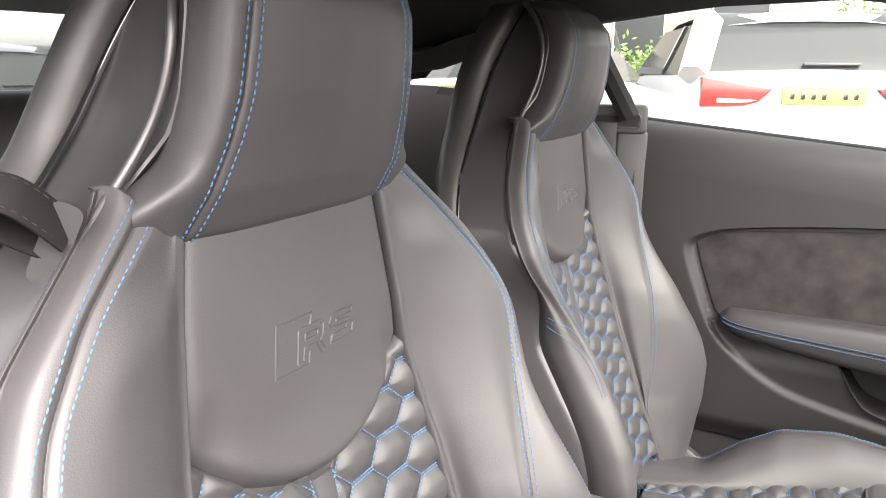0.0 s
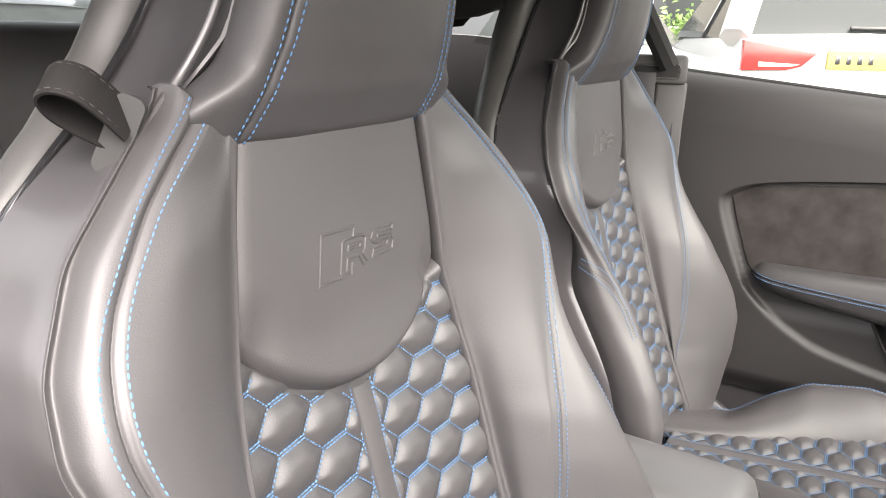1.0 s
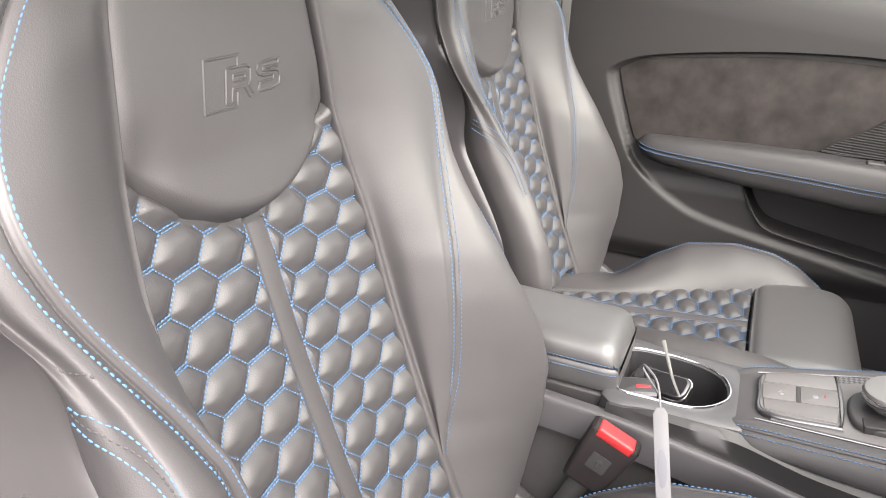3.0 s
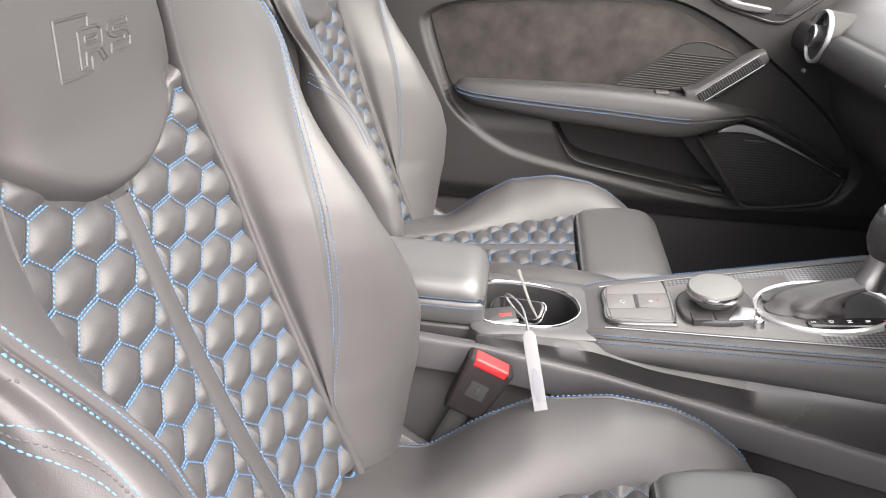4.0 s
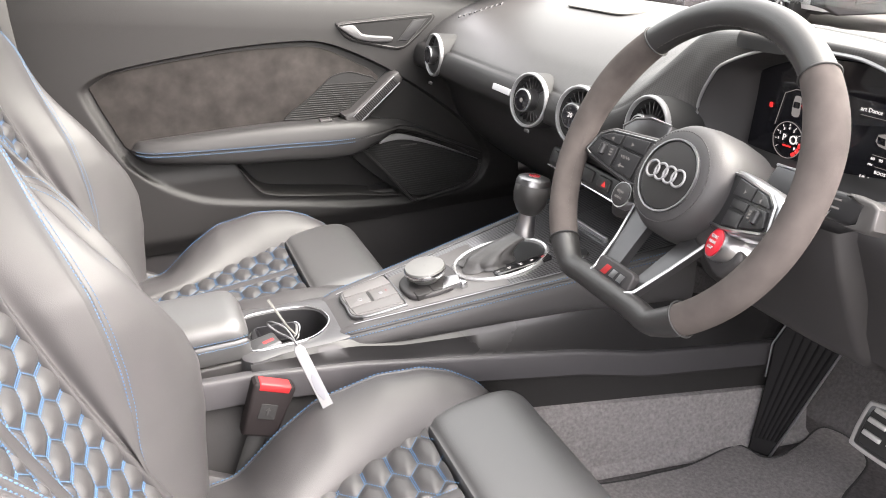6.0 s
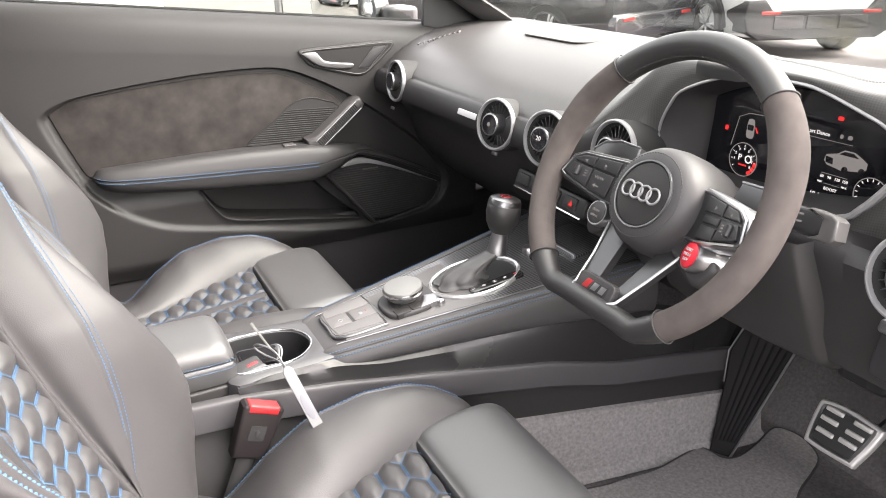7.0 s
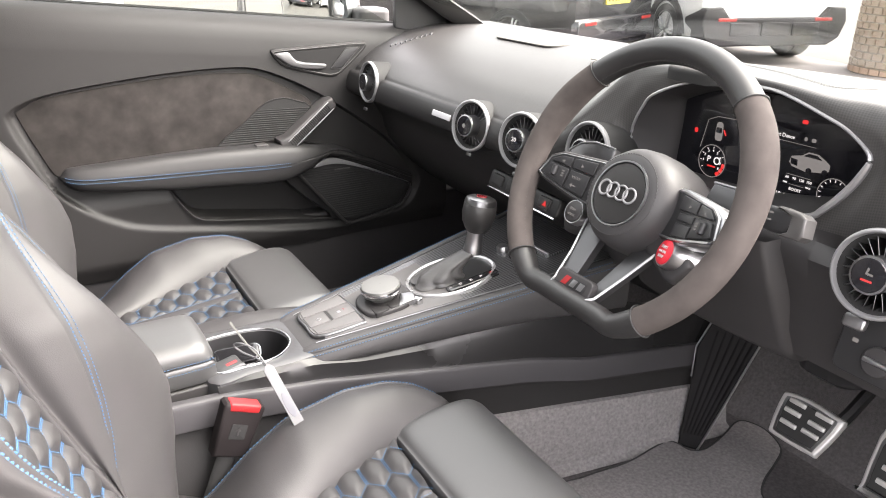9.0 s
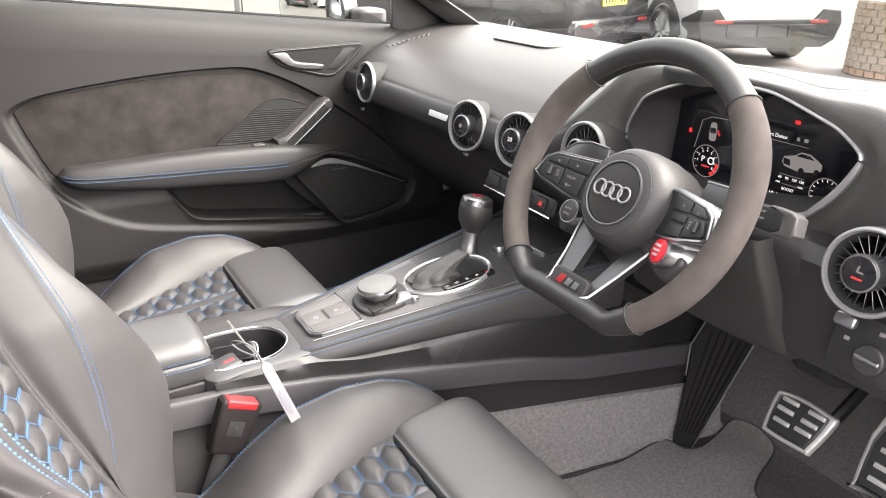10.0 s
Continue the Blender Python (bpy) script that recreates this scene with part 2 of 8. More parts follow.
def slab(outline, m, h, bevel=0.003, bm=None, base=0.0, crown=0.0, steps=3):
    """A plate of a closed outline on the frame m, from base to height h, with a rounded upper edge."""
    bm = bm or bmesh.new()
    rows = [[(p[0], p[1], base) for p in outline]]
    for k in range(steps + 1):
        a = math.pi / 2 * k / steps
        q = inset(outline, bevel * (1 - math.cos(a)))
        rows.append([(p[0], p[1], h - bevel + bevel * math.sin(a)) for p in q])
    rows = [[m @ Vector(p) for p in r] for r in rows]
    vs = [[bm.verts.new(p) for p in r] for r in rows]
    n = len(outline)
    for i in range(len(vs) - 1):
        for j in range(n):
            bm.faces.new((vs[i][j], vs[i][(j + 1) % n], vs[i + 1][(j + 1) % n], vs[i + 1][j]))
    if crown:
        c = sum(rows[-1], Vector()) / n + (m.to_3x3() @ Vector((0, 0, crown)))
        cv = bm.verts.new(c)
        for j in range(n):
            bm.faces.new((vs[-1][j], vs[-1][(j + 1) % n], cv))
    else:
        bm.faces.new(vs[-1])
    bm.faces.new(vs[0])
    return bm


def rect(w, h, r=0.0, n=4, cx=0.0, cy=0.0):
    """A rounded rectangle."""
    r = min(r, w / 2 - 1e-5, h / 2 - 1e-5)
    if r <= 0:
        return [(cx - w / 2, cy - h / 2), (cx + w / 2, cy - h / 2), (cx + w / 2, cy + h / 2), (cx - w / 2, cy + h / 2)]
    out = []
    for k, (sx, sy) in enumerate(((1, -1), (1, 1), (-1, 1), (-1, -1))):
        for i in range(n + 1):
            a = math.pi / 2 * (k - 1 + i / n)
            out.append((cx + sx * (w / 2 - r) + r * math.cos(a), cy + sy * (h / 2 - r) + r * math.sin(a)))
    return out


def disc(r, n=32, cx=0.0, cy=0.0, ry=None):
    return [(cx + r * math.cos(2 * math.pi * i / n), cy + (ry or r) * math.sin(2 * math.pi * i / n)) for i in range(n)]


def lathe(profile, m, n=40, bm=None, close=False):
    """A body turned about the z way of the frame m; profile: (radius, height)."""
    rows = [[m @ Vector((r * math.cos(2 * math.pi * j / n), r * math.sin(2 * math.pi * j / n), h)) for j in range(n)] for r, h in profile]
    return grid(rows, bm, close_u=True, close_v=close)


def box(m, sx, sy, sz, bevel=0.003):
    """A box of the given size, centred on the frame m, with rounded upper edges all round."""
    return slab(rect(sx, sy, min(bevel * 2, sx / 3, sy / 3), 3), m @ Matrix.Translation((0, 0, -sz / 2)), sz, bevel)


def stitches(lines, size, bm=None, width=0.0011, proud=0.0005):
    """Small thread stitches along lines of points with their normals: rows of (point, normal). size: (stitch, pitch)."""
    bm = bm or bmesh.new()
    for line in lines:
        acc = 0.0
        for (a, na), (b, nb) in zip(line[:-1], line[1:]):
            d = b - a
            ln = d.length
            if ln < 1e-7:
                continue
            d = d / ln
            while acc < ln:
                c = a + d * acc
                thread(bm, c, d, na, size[0], width, proud)
                acc += size[1]
            acc -= ln
    return bm


def thread(bm, c, d, nrm, length, width, proud):
    s = d.cross(nrm).normalized()
    u = s.cross(d).normalized()
    top, low = [], []
    for k, (e, w) in enumerate(((-0.5, 0.35), (-0.25, 1), (0.25, 1), (0.5, 0.35))):
        q = c + d * length * e
        top.append((bm.verts.new(q - s * width / 2 * w - u * 0.0004), bm.verts.new(q + u * proud * (1 if w == 1 else 0.1)), bm.verts.new(q + s * width / 2 * w - u * 0.0004)))
    for a, b in zip(top[:-1], top[1:]):
        bm.faces.new((a[0], a[1], b[1], b[0]))
        bm.faces.new((a[1], a[2], b[2], b[1]))


def words(name, text, size, m, material, parent, label="", depth=0.0003):
    """Plain lettering in the built-in font, centred on the frame m."""
    c = bpy.data.curves.new(name, "FONT")
    c.body, c.size, c.extrude, c.align_x, c.align_y = text, size, depth, "CENTER", "CENTER"
    c.resolution_u = 2
    tmp = bpy.data.objects.new(name, c)
    scene.collection.objects.link(tmp)
    me = bpy.data.meshes.new_from_object(tmp.evaluated_get(bpy.context.evaluated_depsgraph_get()))
    bpy.data.objects.remove(tmp)
    me.transform(m)
    me.materials.clear()
    return link_mesh(name, me, material, parent, label, "", False)


# ---- seats ----
SEAT_Y = -0.3635
EDGE = table([(0.40, 0.128, 0.190), (0.50, 0.131, 0.158), (0.566, 0.135, 0.129), (0.618, 0.137, 0.107), (0.67, 0.140, 0.086), (0.74, 0.143, 0.060), (0.779, 0.145, 0.047), (0.818, 0.145, 0.035), (0.853, 0.143, 0.025), (0.885, 0.139, 0.015), (0.918, 0.134, 0.007), (0.95, 0.129, 0.0), (1.0, 0.123, -0.004), (1.05, 0.116, -0.009), (1.10, 0.107, -0.013), (1.16, 0.098, -0.018)])
SEAM = table([(0.40, 0.146, 0.19), (0.50, 0.147, 0.158), (0.545, 0.149, 0.138), (0.570, 0.152, 0.131), (0.600, 0.162, 0.128), (0.65, 0.171, 0.132), (0.70, 0.173, 0.131), (0.75, 0.179, 0.126), (0.80, 0.190, 0.116), (0.84, 0.205, 0.101), (0.872, 0.219, 0.088), (0.901, 0.232, 0.076), (0.927, 0.242, 0.067), (0.958, 0.250, 0.058), (0.981, 0.250, 0.050), (1.006, 0.242, 0.037), (1.028, 0.229, 0.026), (1.047, 0.213, 0.018), (1.073, 0.190, 0.007), (1.094, 0.167, 0.0), (1.119, 0.138, -0.009), (1.16, 0.118, -0.02)])
OUTER = table([(0.36, 0.258, 0.14), (0.42, 0.262, 0.165), (0.50, 0.266, 0.19), (0.58, 0.270, 0.210), (0.65, 0.269, 0.212), (0.70, 0.264, 0.197), (0.74, 0.256, 0.175), (0.78, 0.247, 0.148), (0.83, 0.241, 0.118), (0.87, 0.243, 0.094), (0.90, 0.250, 0.075), (0.93, 0.264, 0.058), (0.96, 0.272, 0.045), (1.0, 0.264, 0.026), (1.05, 0.234, 0.006), (1.09, 0.190, -0.008), (1.125, 0.152, -0.020), (1.16, 0.135, -0.03)])
HEAD = table([(1.07, 0.112, -0.022), (1.085, 0.109, -0.016), (1.098, 0.106, -0.010), (1.13, 0.101, 0.012), (1.161, 0.094, 0.024), (1.188, 0.089, 0.031), (1.217, 0.086, 0.035), (1.242, 0.083, 0.037), (1.265, 0.080, 0.032), (1.29, 0.070, 0.014), (1.305, 0.050, -0.012)])
RIM = table([(0.36, 0.262, 0.10), (0.50, 0.268, 0.06), (0.70, 0.272, 0.005), (0.80, 0.276, -0.02), (0.90, 0.284, -0.04), (0.95, 0.286, -0.052), (1.0, 0.274, -0.064), (1.05, 0.236, -0.078), (1.10, 0.172, -0.092), (1.15, 0.122, -0.102), (1.20, 0.094, -0.100), (1.24, 0.076, -0.090), (1.27, 0.060, -0.078), (1.295, 0.044, -0.068), (1.31, 0.03, -0.062)])
HEX_W, HEX_H, HEX_S, SKEW = 0.0455, 0.0372, 0.0275, 0.04


def quilt(l, d):
    """Distance from the nearest seam of the honeycomb and from the strip, in the plane of a panel."""
    d = d + SKEW * l
    best = []
    for c in (round(l / HEX_W) - 1, round(l / HEX_W), round(l / HEX_W) + 1):
        off = HEX_H / 2 if c % 2 else 0.0
        for r in (math.floor((d - off) / HEX_H), math.floor((d - off) / HEX_H) + 1):
            px, py = l - c * HEX_W, d - off - r * HEX_H
            slant = HEX_W - HEX_S
            k = math.hypot(slant, HEX_H / 2)
            es = [HEX_H / 2 - py, HEX_H / 2 + py]
            es += [((HEX_S / 2 + slant - a * px) * (HEX_H / 2) - b * py * slant) / k for a in (-1, 1) for b in (-1, 1)]
            best.append((min(es), es))
    low, es = max(best)
    # rounded distance, so that a pad is a smooth pillow
    return max(-0.0017 * math.log(sum(math.exp(-e / 0.0017) for e in es)), 0.0) if low > 0 else 0.0


def hex_edges(lmin, lmax, dmin, dmax):
    """The seams of the honeycomb: (wide, from, to) in the plane of a panel."""
    out = []
    slant = HEX_W - HEX_S
    for c in range(math.floor(lmin / HEX_W) - 1, math.ceil(lmax / HEX_W) + 2):
        off = HEX_H / 2 if c % 2 else 0.0
        for r in range(math.floor(dmin / HEX_H) - 1, math.ceil(dmax / HEX_H) + 2):
            x, y = c * HEX_W, off + r * HEX_H
            a, b = (x - HEX_S / 2, y + HEX_H / 2), (x + HEX_S / 2, y + HEX_H / 2)
            e, f = (x + HEX_S / 2 + slant, y), (x + HEX_S / 2, y - HEX_H / 2)
            for wide, p, q in ((True, a, b), (False, b, e), (False, e, f)):
                out.append((wide, (p[0], p[1] - SKEW * p[0]), (q[0], q[1] - SKEW * q[0])))
    return out


def soft(x):
    x = min(max(x, 0.0), 1.0)
    return x * x * (3 - 2 * x)


def quilted(lo, hi, half, place, name, thing_, keep, over=lambda l, d: 1.0):
    """A quilted panel: place(l, d, h) gives the point h above the panel at l across and d along."""
    step = 0.0024
    rows = []
    n = int((hi - lo) / step)
    m = int(2 * max(half(lo), half(hi), half((lo + hi) / 2)) / step)
    for i in range(n + 1):
        d = lo + (hi - lo) * i / n
        w = half(d)
        row = []
        for j in range(m + 1):
            l = -w + 2 * w * j / m
            q = quilt(l, d)
            g = max(abs(l) - 0.0115, 0.0)
            h = 0.0070 * (1 - (1 - min(max(q - 0.0012, 0) / 0.0150, 1)) ** 2.1) * soft(g / 0.006)
            h *= over(l, d)
            row.append(place(l, d, h))
        rows.append(row)
    part(name, grid(rows), QUILT, thing_, "black leather quilted in a honeycomb pattern")
    # strip of plain leather down the middle
    rows = []
    for i in range(81):
        d = lo + (hi - lo) * i / 80
        if not keep(0.0, d):
            continue
        rows.append([place(l, d, h) for l, h in ((-0.0115, 0.0), (-0.0105, 0.0022), (-0.006, 0.0034), (0, 0.0037), (0.006, 0.0034), (0.0105, 0.0022), (0.0115, 0.0))])
    part("centre_strip", grid(rows), LEATHER, thing_, "plain leather strip")
    bm = bmesh.new()

    def stitch(l, d, dl, dd, length, width):
        if not keep(l, d) or abs(l) > half(d) - 0.003 or (abs(l) < 0.0125):
            return
        e = 0.001
        p = place(l, d, 0.0018)
        t = (place(l + dl * e, d + dd * e, 0.0018) - p).normalized()
        nn = (place(l, d, 0.01) - place(l, d, 0.0)).normalized()
        thread(bm, p, t, nn, length, width, 0.0008)

    for wide, a, b in hex_edges(-max(half(lo), half(hi)), max(half(lo), half(hi)), lo, hi):
        dl, dd = b[0] - a[0], b[1] - a[1]
        s = math.hypot(dl, dd)
        dl, dd = dl / s, dd / s
        k, rows_ = (6, (-0.0013, 0.0013)) if wide else (7, (0.0,))
        for r in rows_:
            for i in range(k):
                f = (i + 0.5 + (0.25 if r > 0 else 0.0)) / k
                stitch(a[0] + (b[0] - a[0]) * f - dd * r, a[1] + (b[1] - a[1]) * f + dl * r, dl, dd, s / k * (0.92 if wide else 0.68), 0.0013)
    for side in (-0.0135, 0.0135):
        d = lo
        while d < hi:
            if keep(side, d):
                p = place(side, d, 0.0014)
                t = (place(side, d + 0.001, 0.0014) - p).normalized()
                nn = (place(side, d, 0.01) - place(side, d, 0)).normalized()
                thread(bm, p, t, nn, 0.0028, 0.0013, 0.0007)
            d += 0.0042
    part("honeycomb_stitching", bm, THREAD, thing_, "light blue stitching", "stuff", angle=180)


def shield_low(s):
    return 0.886 + 0.064 * abs(s) ** 2.0


def seat():
    y0 = SEAT_Y
    s = thing("sports_seat", (0.2, y0, 0.29), "black leather sports seat with blue honeycomb stitching and built-in headrest", "car seat", "front seats")

    # quilted lower back
    def back_place(l, d, h):
        z = -d
        hw, x = EDGE(z)
        f = min(abs(l) / hw, 1)
        x += -0.014 + 0.009 * f ** 3 - 0.024 * soft((z - shield_low(l / 0.129) - 0.004) / 0.008)
        return Vector((x + h * 0.96, y0 + l, z + h * 0.25))

    quilted(-0.97, -0.50, lambda d: EDGE(-d)[0] + 0.006, back_place, "quilted_back", s, lambda l, d: -d < shield_low(l / 0.129) - 0.004, lambda l, d: soft((shield_low(l / 0.129) + 0.012 + d) / 0.016))

    # plain shoulder panel
    rows = []
    for i in range(41):
        r = i / 40
        row = []
        for j in range(49):
            u = -1 + 2 * j / 48
            zl = shield_low(u)
            z = 1.115 + (zl - 1.115) * (1 - (1 - r) ** 1.4)
            hw, x = EDGE(z)
            low = soft((z - zl) / 0.022) ** 0.5 if z > zl else 0.0
            side = min((1 - abs(u)) / 0.09, 1.0)
            side = 1 - (1 - side) ** 2
            h = -0.016 + 0.016 * min(low, 1) + (0.006 * side - 0.006) + 0.009 * (1 - u * u) * low
            dip = 0.006 * math.exp(-((abs(u) - 0.86) / 0.12) ** 2) * soft((1.0 - z) / 0.05)
            row.append(Vector((x + h - dip, y0 + u * hw, z + (0.0 if r < 1 else -0.003))))
        rows.append(row)
    part("shoulder_panel", grid(rows), LEATHER, s, "smooth black leather with an embossed emblem")

    # embossed emblem: an open slanted frame and two letter outlines, raised
    def on_shield(a, b):
        z = 1.003 + b
        hw, x = EDGE(z)
        return Vector((x + 0.0090 * (1 - (a / hw) ** 2) + 0.0002, y0 + a, z))

    figures = [
        (False, [(-0.0071, 0.0108), (-0.0041, 0.0190), (-0.0426, 0.0190), (-0.0493, -0.0193), (-0.0129, -0.0193), (-0.0097, -0.0067)]),
        (True, [(-0.0253, -0.0156), (-0.0204, 0.0089), (-0.0170, 0.0103), (0.0037, 0.0103), (0.0089, 0.0077), (0.0065, -0.0022), (0.0034, -0.0048), (0.0093, -0.0140), (0.0033, -0.0144), (-0.0017, -0.0054), (-0.0160, -0.0056), (-0.0184, -0.0150)]),
        (True, [(-0.0136, 0.0045), (0.0014, 0.0045), (-0.0001, 0.0002), (-0.0145, 0.0002)]),
        (True, [(0.0482, 0.0100), (0.0273, 0.0103), (0.0187, 0.0088), (0.0156, 0.0042), (0.0178, 0.0008), (0.0240, -0.0011), (0.0384, -0.0015), (0.0375, -0.0058), (0.0178, -0.0060), (0.0146, -0.0122), (0.0351, -0.0124), (0.0441, -0.0110), (0.0474, -0.0041), (0.0449, 0.0005), (0.0368, 0.0023), (0.0241, 0.0028), (0.0249, 0.0050), (0.0466, 0.0050)]),
    ]
    bm = bmesh.new()
    for closed, f in figures:
        pts = []
        for k in range(len(f) if closed else len(f) - 1):
            (a, b), (c, d) = f[k], f[(k + 1) % len(f)]
            pts += [on_shield(a + (c - a) * q / 5, b + (d - b) * q / 5) for q in range(5)]
        tube(pts, 0.0013, bm, 6, closed=closed, up=(1, 0, 0), flat=0.9)
    part("embossed_emblem", bm, LEATHER, s, "raised leather outline of a slanted emblem")

    # side bolsters
    for sg in (1, -1):
        name = "side_bolster"
        rows, seam_in, seam_out, dark = [], [], [], []

        def section(z):
            h1, x1 = EDGE(z)
            h3, x3 = SEAM(z)
            h4, x4 = OUTER(z)
            h3 = max(h3, h1 + 0.014) - (0.008 * soft((0.70 - z) / 0.12) if sg > 0 else 0.0)
            low = soft((0.90 - z) / 0.12)
            gap = h3 - h1
            k = 0.0 if sg < 0 else min(max((x4 - x1) / (h4 - h1), 0), 1.2) * 0.95
            a = 0.010 if sg < 0 else min(0.010, 0.3 * gap)
            mid = 0.004 + 0.010 * max(low, 0.75 * soft((1.09 - z) / 0.05)) * soft(gap / 0.05)
            bulge = 0.008 + (0.014 if sg < 0 else 0.026) * low
            deep = 0.014 + 0.055 * soft((0.93 - z) / 0.12)
            xb = x4 - deep
            pts = [(h1 + 0.006, x1 - 0.020), (h1 + 0.001, x1 - 0.004), (h1 + 0.002, x1 + 0.005), (h1 + 0.010, x1 + 0.007), (h1 + 0.3 * gap, x1 + 0.25 * (x3 - x1) + mid), (h1 + 0.65 * gap, x1 + 0.65 * (x3 - x1) + mid), (h3 - a, x3 + 0.0015 - a * k), (h3 - 0.0025, x3 - 0.0005 - 0.0025 * k), (h3, x3 - 0.003), (h3 + 0.0025, x3 - 0.0008 + 0.0025 * k), (h3 + 0.35 * (h4 - h3) + 0.002, x3 + 0.40 * (x4 - x3) + bulge * 0.6), (h3 + 0.75 * (h4 - h3) + 0.002, x3 + 0.8 * (x4 - x3) + bulge * 0.55), (h4, x4 - 0.008), (h4 + 0.006, x4 + 0.35 * (xb - x4)), (h4 + 0.004, x4 + 0.7 * (xb - x4)), (h4 - 0.004, xb)]
            return [Vector((p.y, y0 + sg * p.x, z)) for p in spline([(a, b, 0) for a, b in pts], 8)]

        rows = [section(0.40 + 0.64 * i / 96) for i in range(97)]
        # the upper end runs up to the slanting lower edge of the headrest's wing, and rolls in behind it
        fine = [section(1.04 + 0.105 * i / 42) for i in range(43)]
        ends = []
        for j in range(len(fine[0])):
            e = next((i for i, r in enumerate(fine) if abs(r[j].y - y0) < 0.113 + (r[j].z - 1.099)), 42)
            ends.append(e)
        ends = [sum(ends[max(j - 4, 0):j + 5]) / len(ends[max(j - 4, 0):j + 5]) for j in range(len(ends))]
        ends = [min(e, ends[88]) if j > 88 else e for j, e in enumerate(ends)]
        for i in range(1, 17):
            row = []
            for j, e in enumerate(ends):
                f = min(e * i / 16, 41.999)
                k = int(f)
                row.append(fine[k][j].lerp(fine[k + 1][j], f - k))
            rows.append(row)
        for back_, up_ in ((0.003, 0.0025), (0.009, 0.004), (0.020, 0.004), (0.034, 0.001)):
            rows.append([v + Vector((-back_, 0, up_)) * (1 - 0.9 * soft((j - 84) / 14)) for j, v in enumerate(rows[112])])
        dark = [r[64].copy() for r in rows[:113]]
        b = part(name, grid(rows), LEATHER, s, "padded black leather side bolster")
        nrm = Vector((1, 0, 0))
        ok = [k for k in range(113) if rows[k][64].z > 0.556]
        for k in range(113):
            for line_, step, far in ((seam_in, -1, 0.0080 if sg < 0 else 0.0048), (seam_out, 1, 0.0085 if sg < 0 else 0.0052)):
                j = 64
                while (rows[k][j] - rows[k][64]).length < far and 3 < j < len(rows[k]) - 4:
                    j += step
                d0, d1 = (rows[k][j - step] - rows[k][64]).length, (rows[k][j] - rows[k][64]).length
                p = rows[k][j - step].lerp(rows[k][j], min(max((far - d0) / max(d1 - d0, 1e-6), 0), 1))
                up_ = rows[k + 1][j] - rows[max(k - 1, 0)][j]
                nn = (rows[k][j + 1] - rows[k][j - 1]).cross(up_).normalized()
                nn = nn if nn.x > 0 else -nn
                line_.append((p + nn * 0.0004, nn))
        bm = stitches([[seam_in[k] for k in ok], [seam_out[k] for k in ok]], (0.0034, 0.0050), width=0.0011, proud=0.0009)
        part("seam_stitching", bm, THREAD, b, "twin blue stitching", "stuff", angle=180)
        bm = stitches([[(dark[k], nrm) for k in ok]], (0.0030, 0.0050), width=0.0014)
        part("seam", bm, DARK_THREAD, b, "dark sewn seam", "stuff", angle=180)
        # crease and second seam of the outer flank
        skin = BVHTree.FromPolygons([p for r in rows for p in r], [(i * len(rows[0]) + j, i * len(rows[0]) + j + 1, (i + 1) * len(rows[0]) + j + 1, (i + 1) * len(rows[0]) + j) for i in range(len(rows) - 1) for j in range(len(rows[0]) - 1)])

        def on_skin(x, z):
            p, nn = skin.find_nearest(Vector((x, y0 + sg * 0.2465, z)))[:2]
            if nn.dot(Vector((1, sg, 0))) < 0:
                nn = -nn
            return p + nn * 0.0006, nn

        crease = spline([(0.058, 0.899, 0), (0.070, 0.894, 0), (0.090, 0.896, 0), (0.112, 0.903, 0)], 5)
        part("crease_seam", stitches([[on_skin(p.x, p.y) for p in crease]], (0.0030, 0.0046), width=0.0016), DARK_THREAD, b, "dark sewn crease", "stuff", angle=180)
        low1 = spline([(0.072, 0.872, 0), (0.088, 0.865, 0), (0.106, 0.856, 0), (0.130, 0.839, 0), (0.150, 0.815, 0), (0.165, 0.78, 0)], 5)
        bm = stitches([[on_skin(p.x, p.y) for p in low1], [on_skin(p.x - 0.012, p.y - 0.010) for p in low1[3:]]], (0.0034, 0.0047), width=0.00105, proud=0.0007)
        part("flank_stitching", bm, THREAD, b, "twin blue stitching", "stuff", angle=180)
        part("flank_seam", stitches([[on_skin(p.x - 0.006, p.y - 0.005) for p in low1]], (0.0030, 0.0044), width=0.0015), DARK_THREAD, b, "dark sewn seam", "stuff", angle=180)

    # headrest
    rows, lines = [], [[], [], [], []]
    for i in range(61):
        z = 1.078 + (1.305 - 1.078) * i / 60
        hw, x = HEAD(z)
        t = i / 60
        roll = -0.022 * (1 - soft((z - 1.078) / 0.024))
        wing = 0.013 * soft((1.155 - z) / 0.05) + 0.009 * soft((1.150 - z) / 0.03)
        top = soft((1.305 - z) / 0.03)
        lean = 0.012 * soft((z - 1.10) / 0.06)
        tip = -0.016 * (1 - soft((z - 1.088) / 0.032))
        side = max(0.138 - 0.10 * max(z - 1.13, 0), 0.115) * (0.45 + 0.55 * top) if z > 1.09 else 0.132
        pts = [(0, x + 0.009 + roll), (hw * 0.55, x + 0.007 + roll), (hw - 0.009, x + 0.0015 + roll), (hw - 0.002, x - 0.0005 + roll), (hw, x - 0.0035 + roll), (hw + 0.002, x - 0.0012 + roll), (hw + 0.011 + 0.5 * wing, x - 0.002 + roll), (hw + 0.021 + wing - 0.4 * lean, x - 0.008 + roll * 0.6 + tip), (hw + 0.028 + wing - 0.8 * lean, x - 0.020 + tip), (hw + 0.026 + wing - lean, x - 0.042), (hw + 0.010 - lean, x - 0.060)]
        half = [(p[0], p[1]) for p in spline([(a, b, 0) for a, b in pts], 5)]
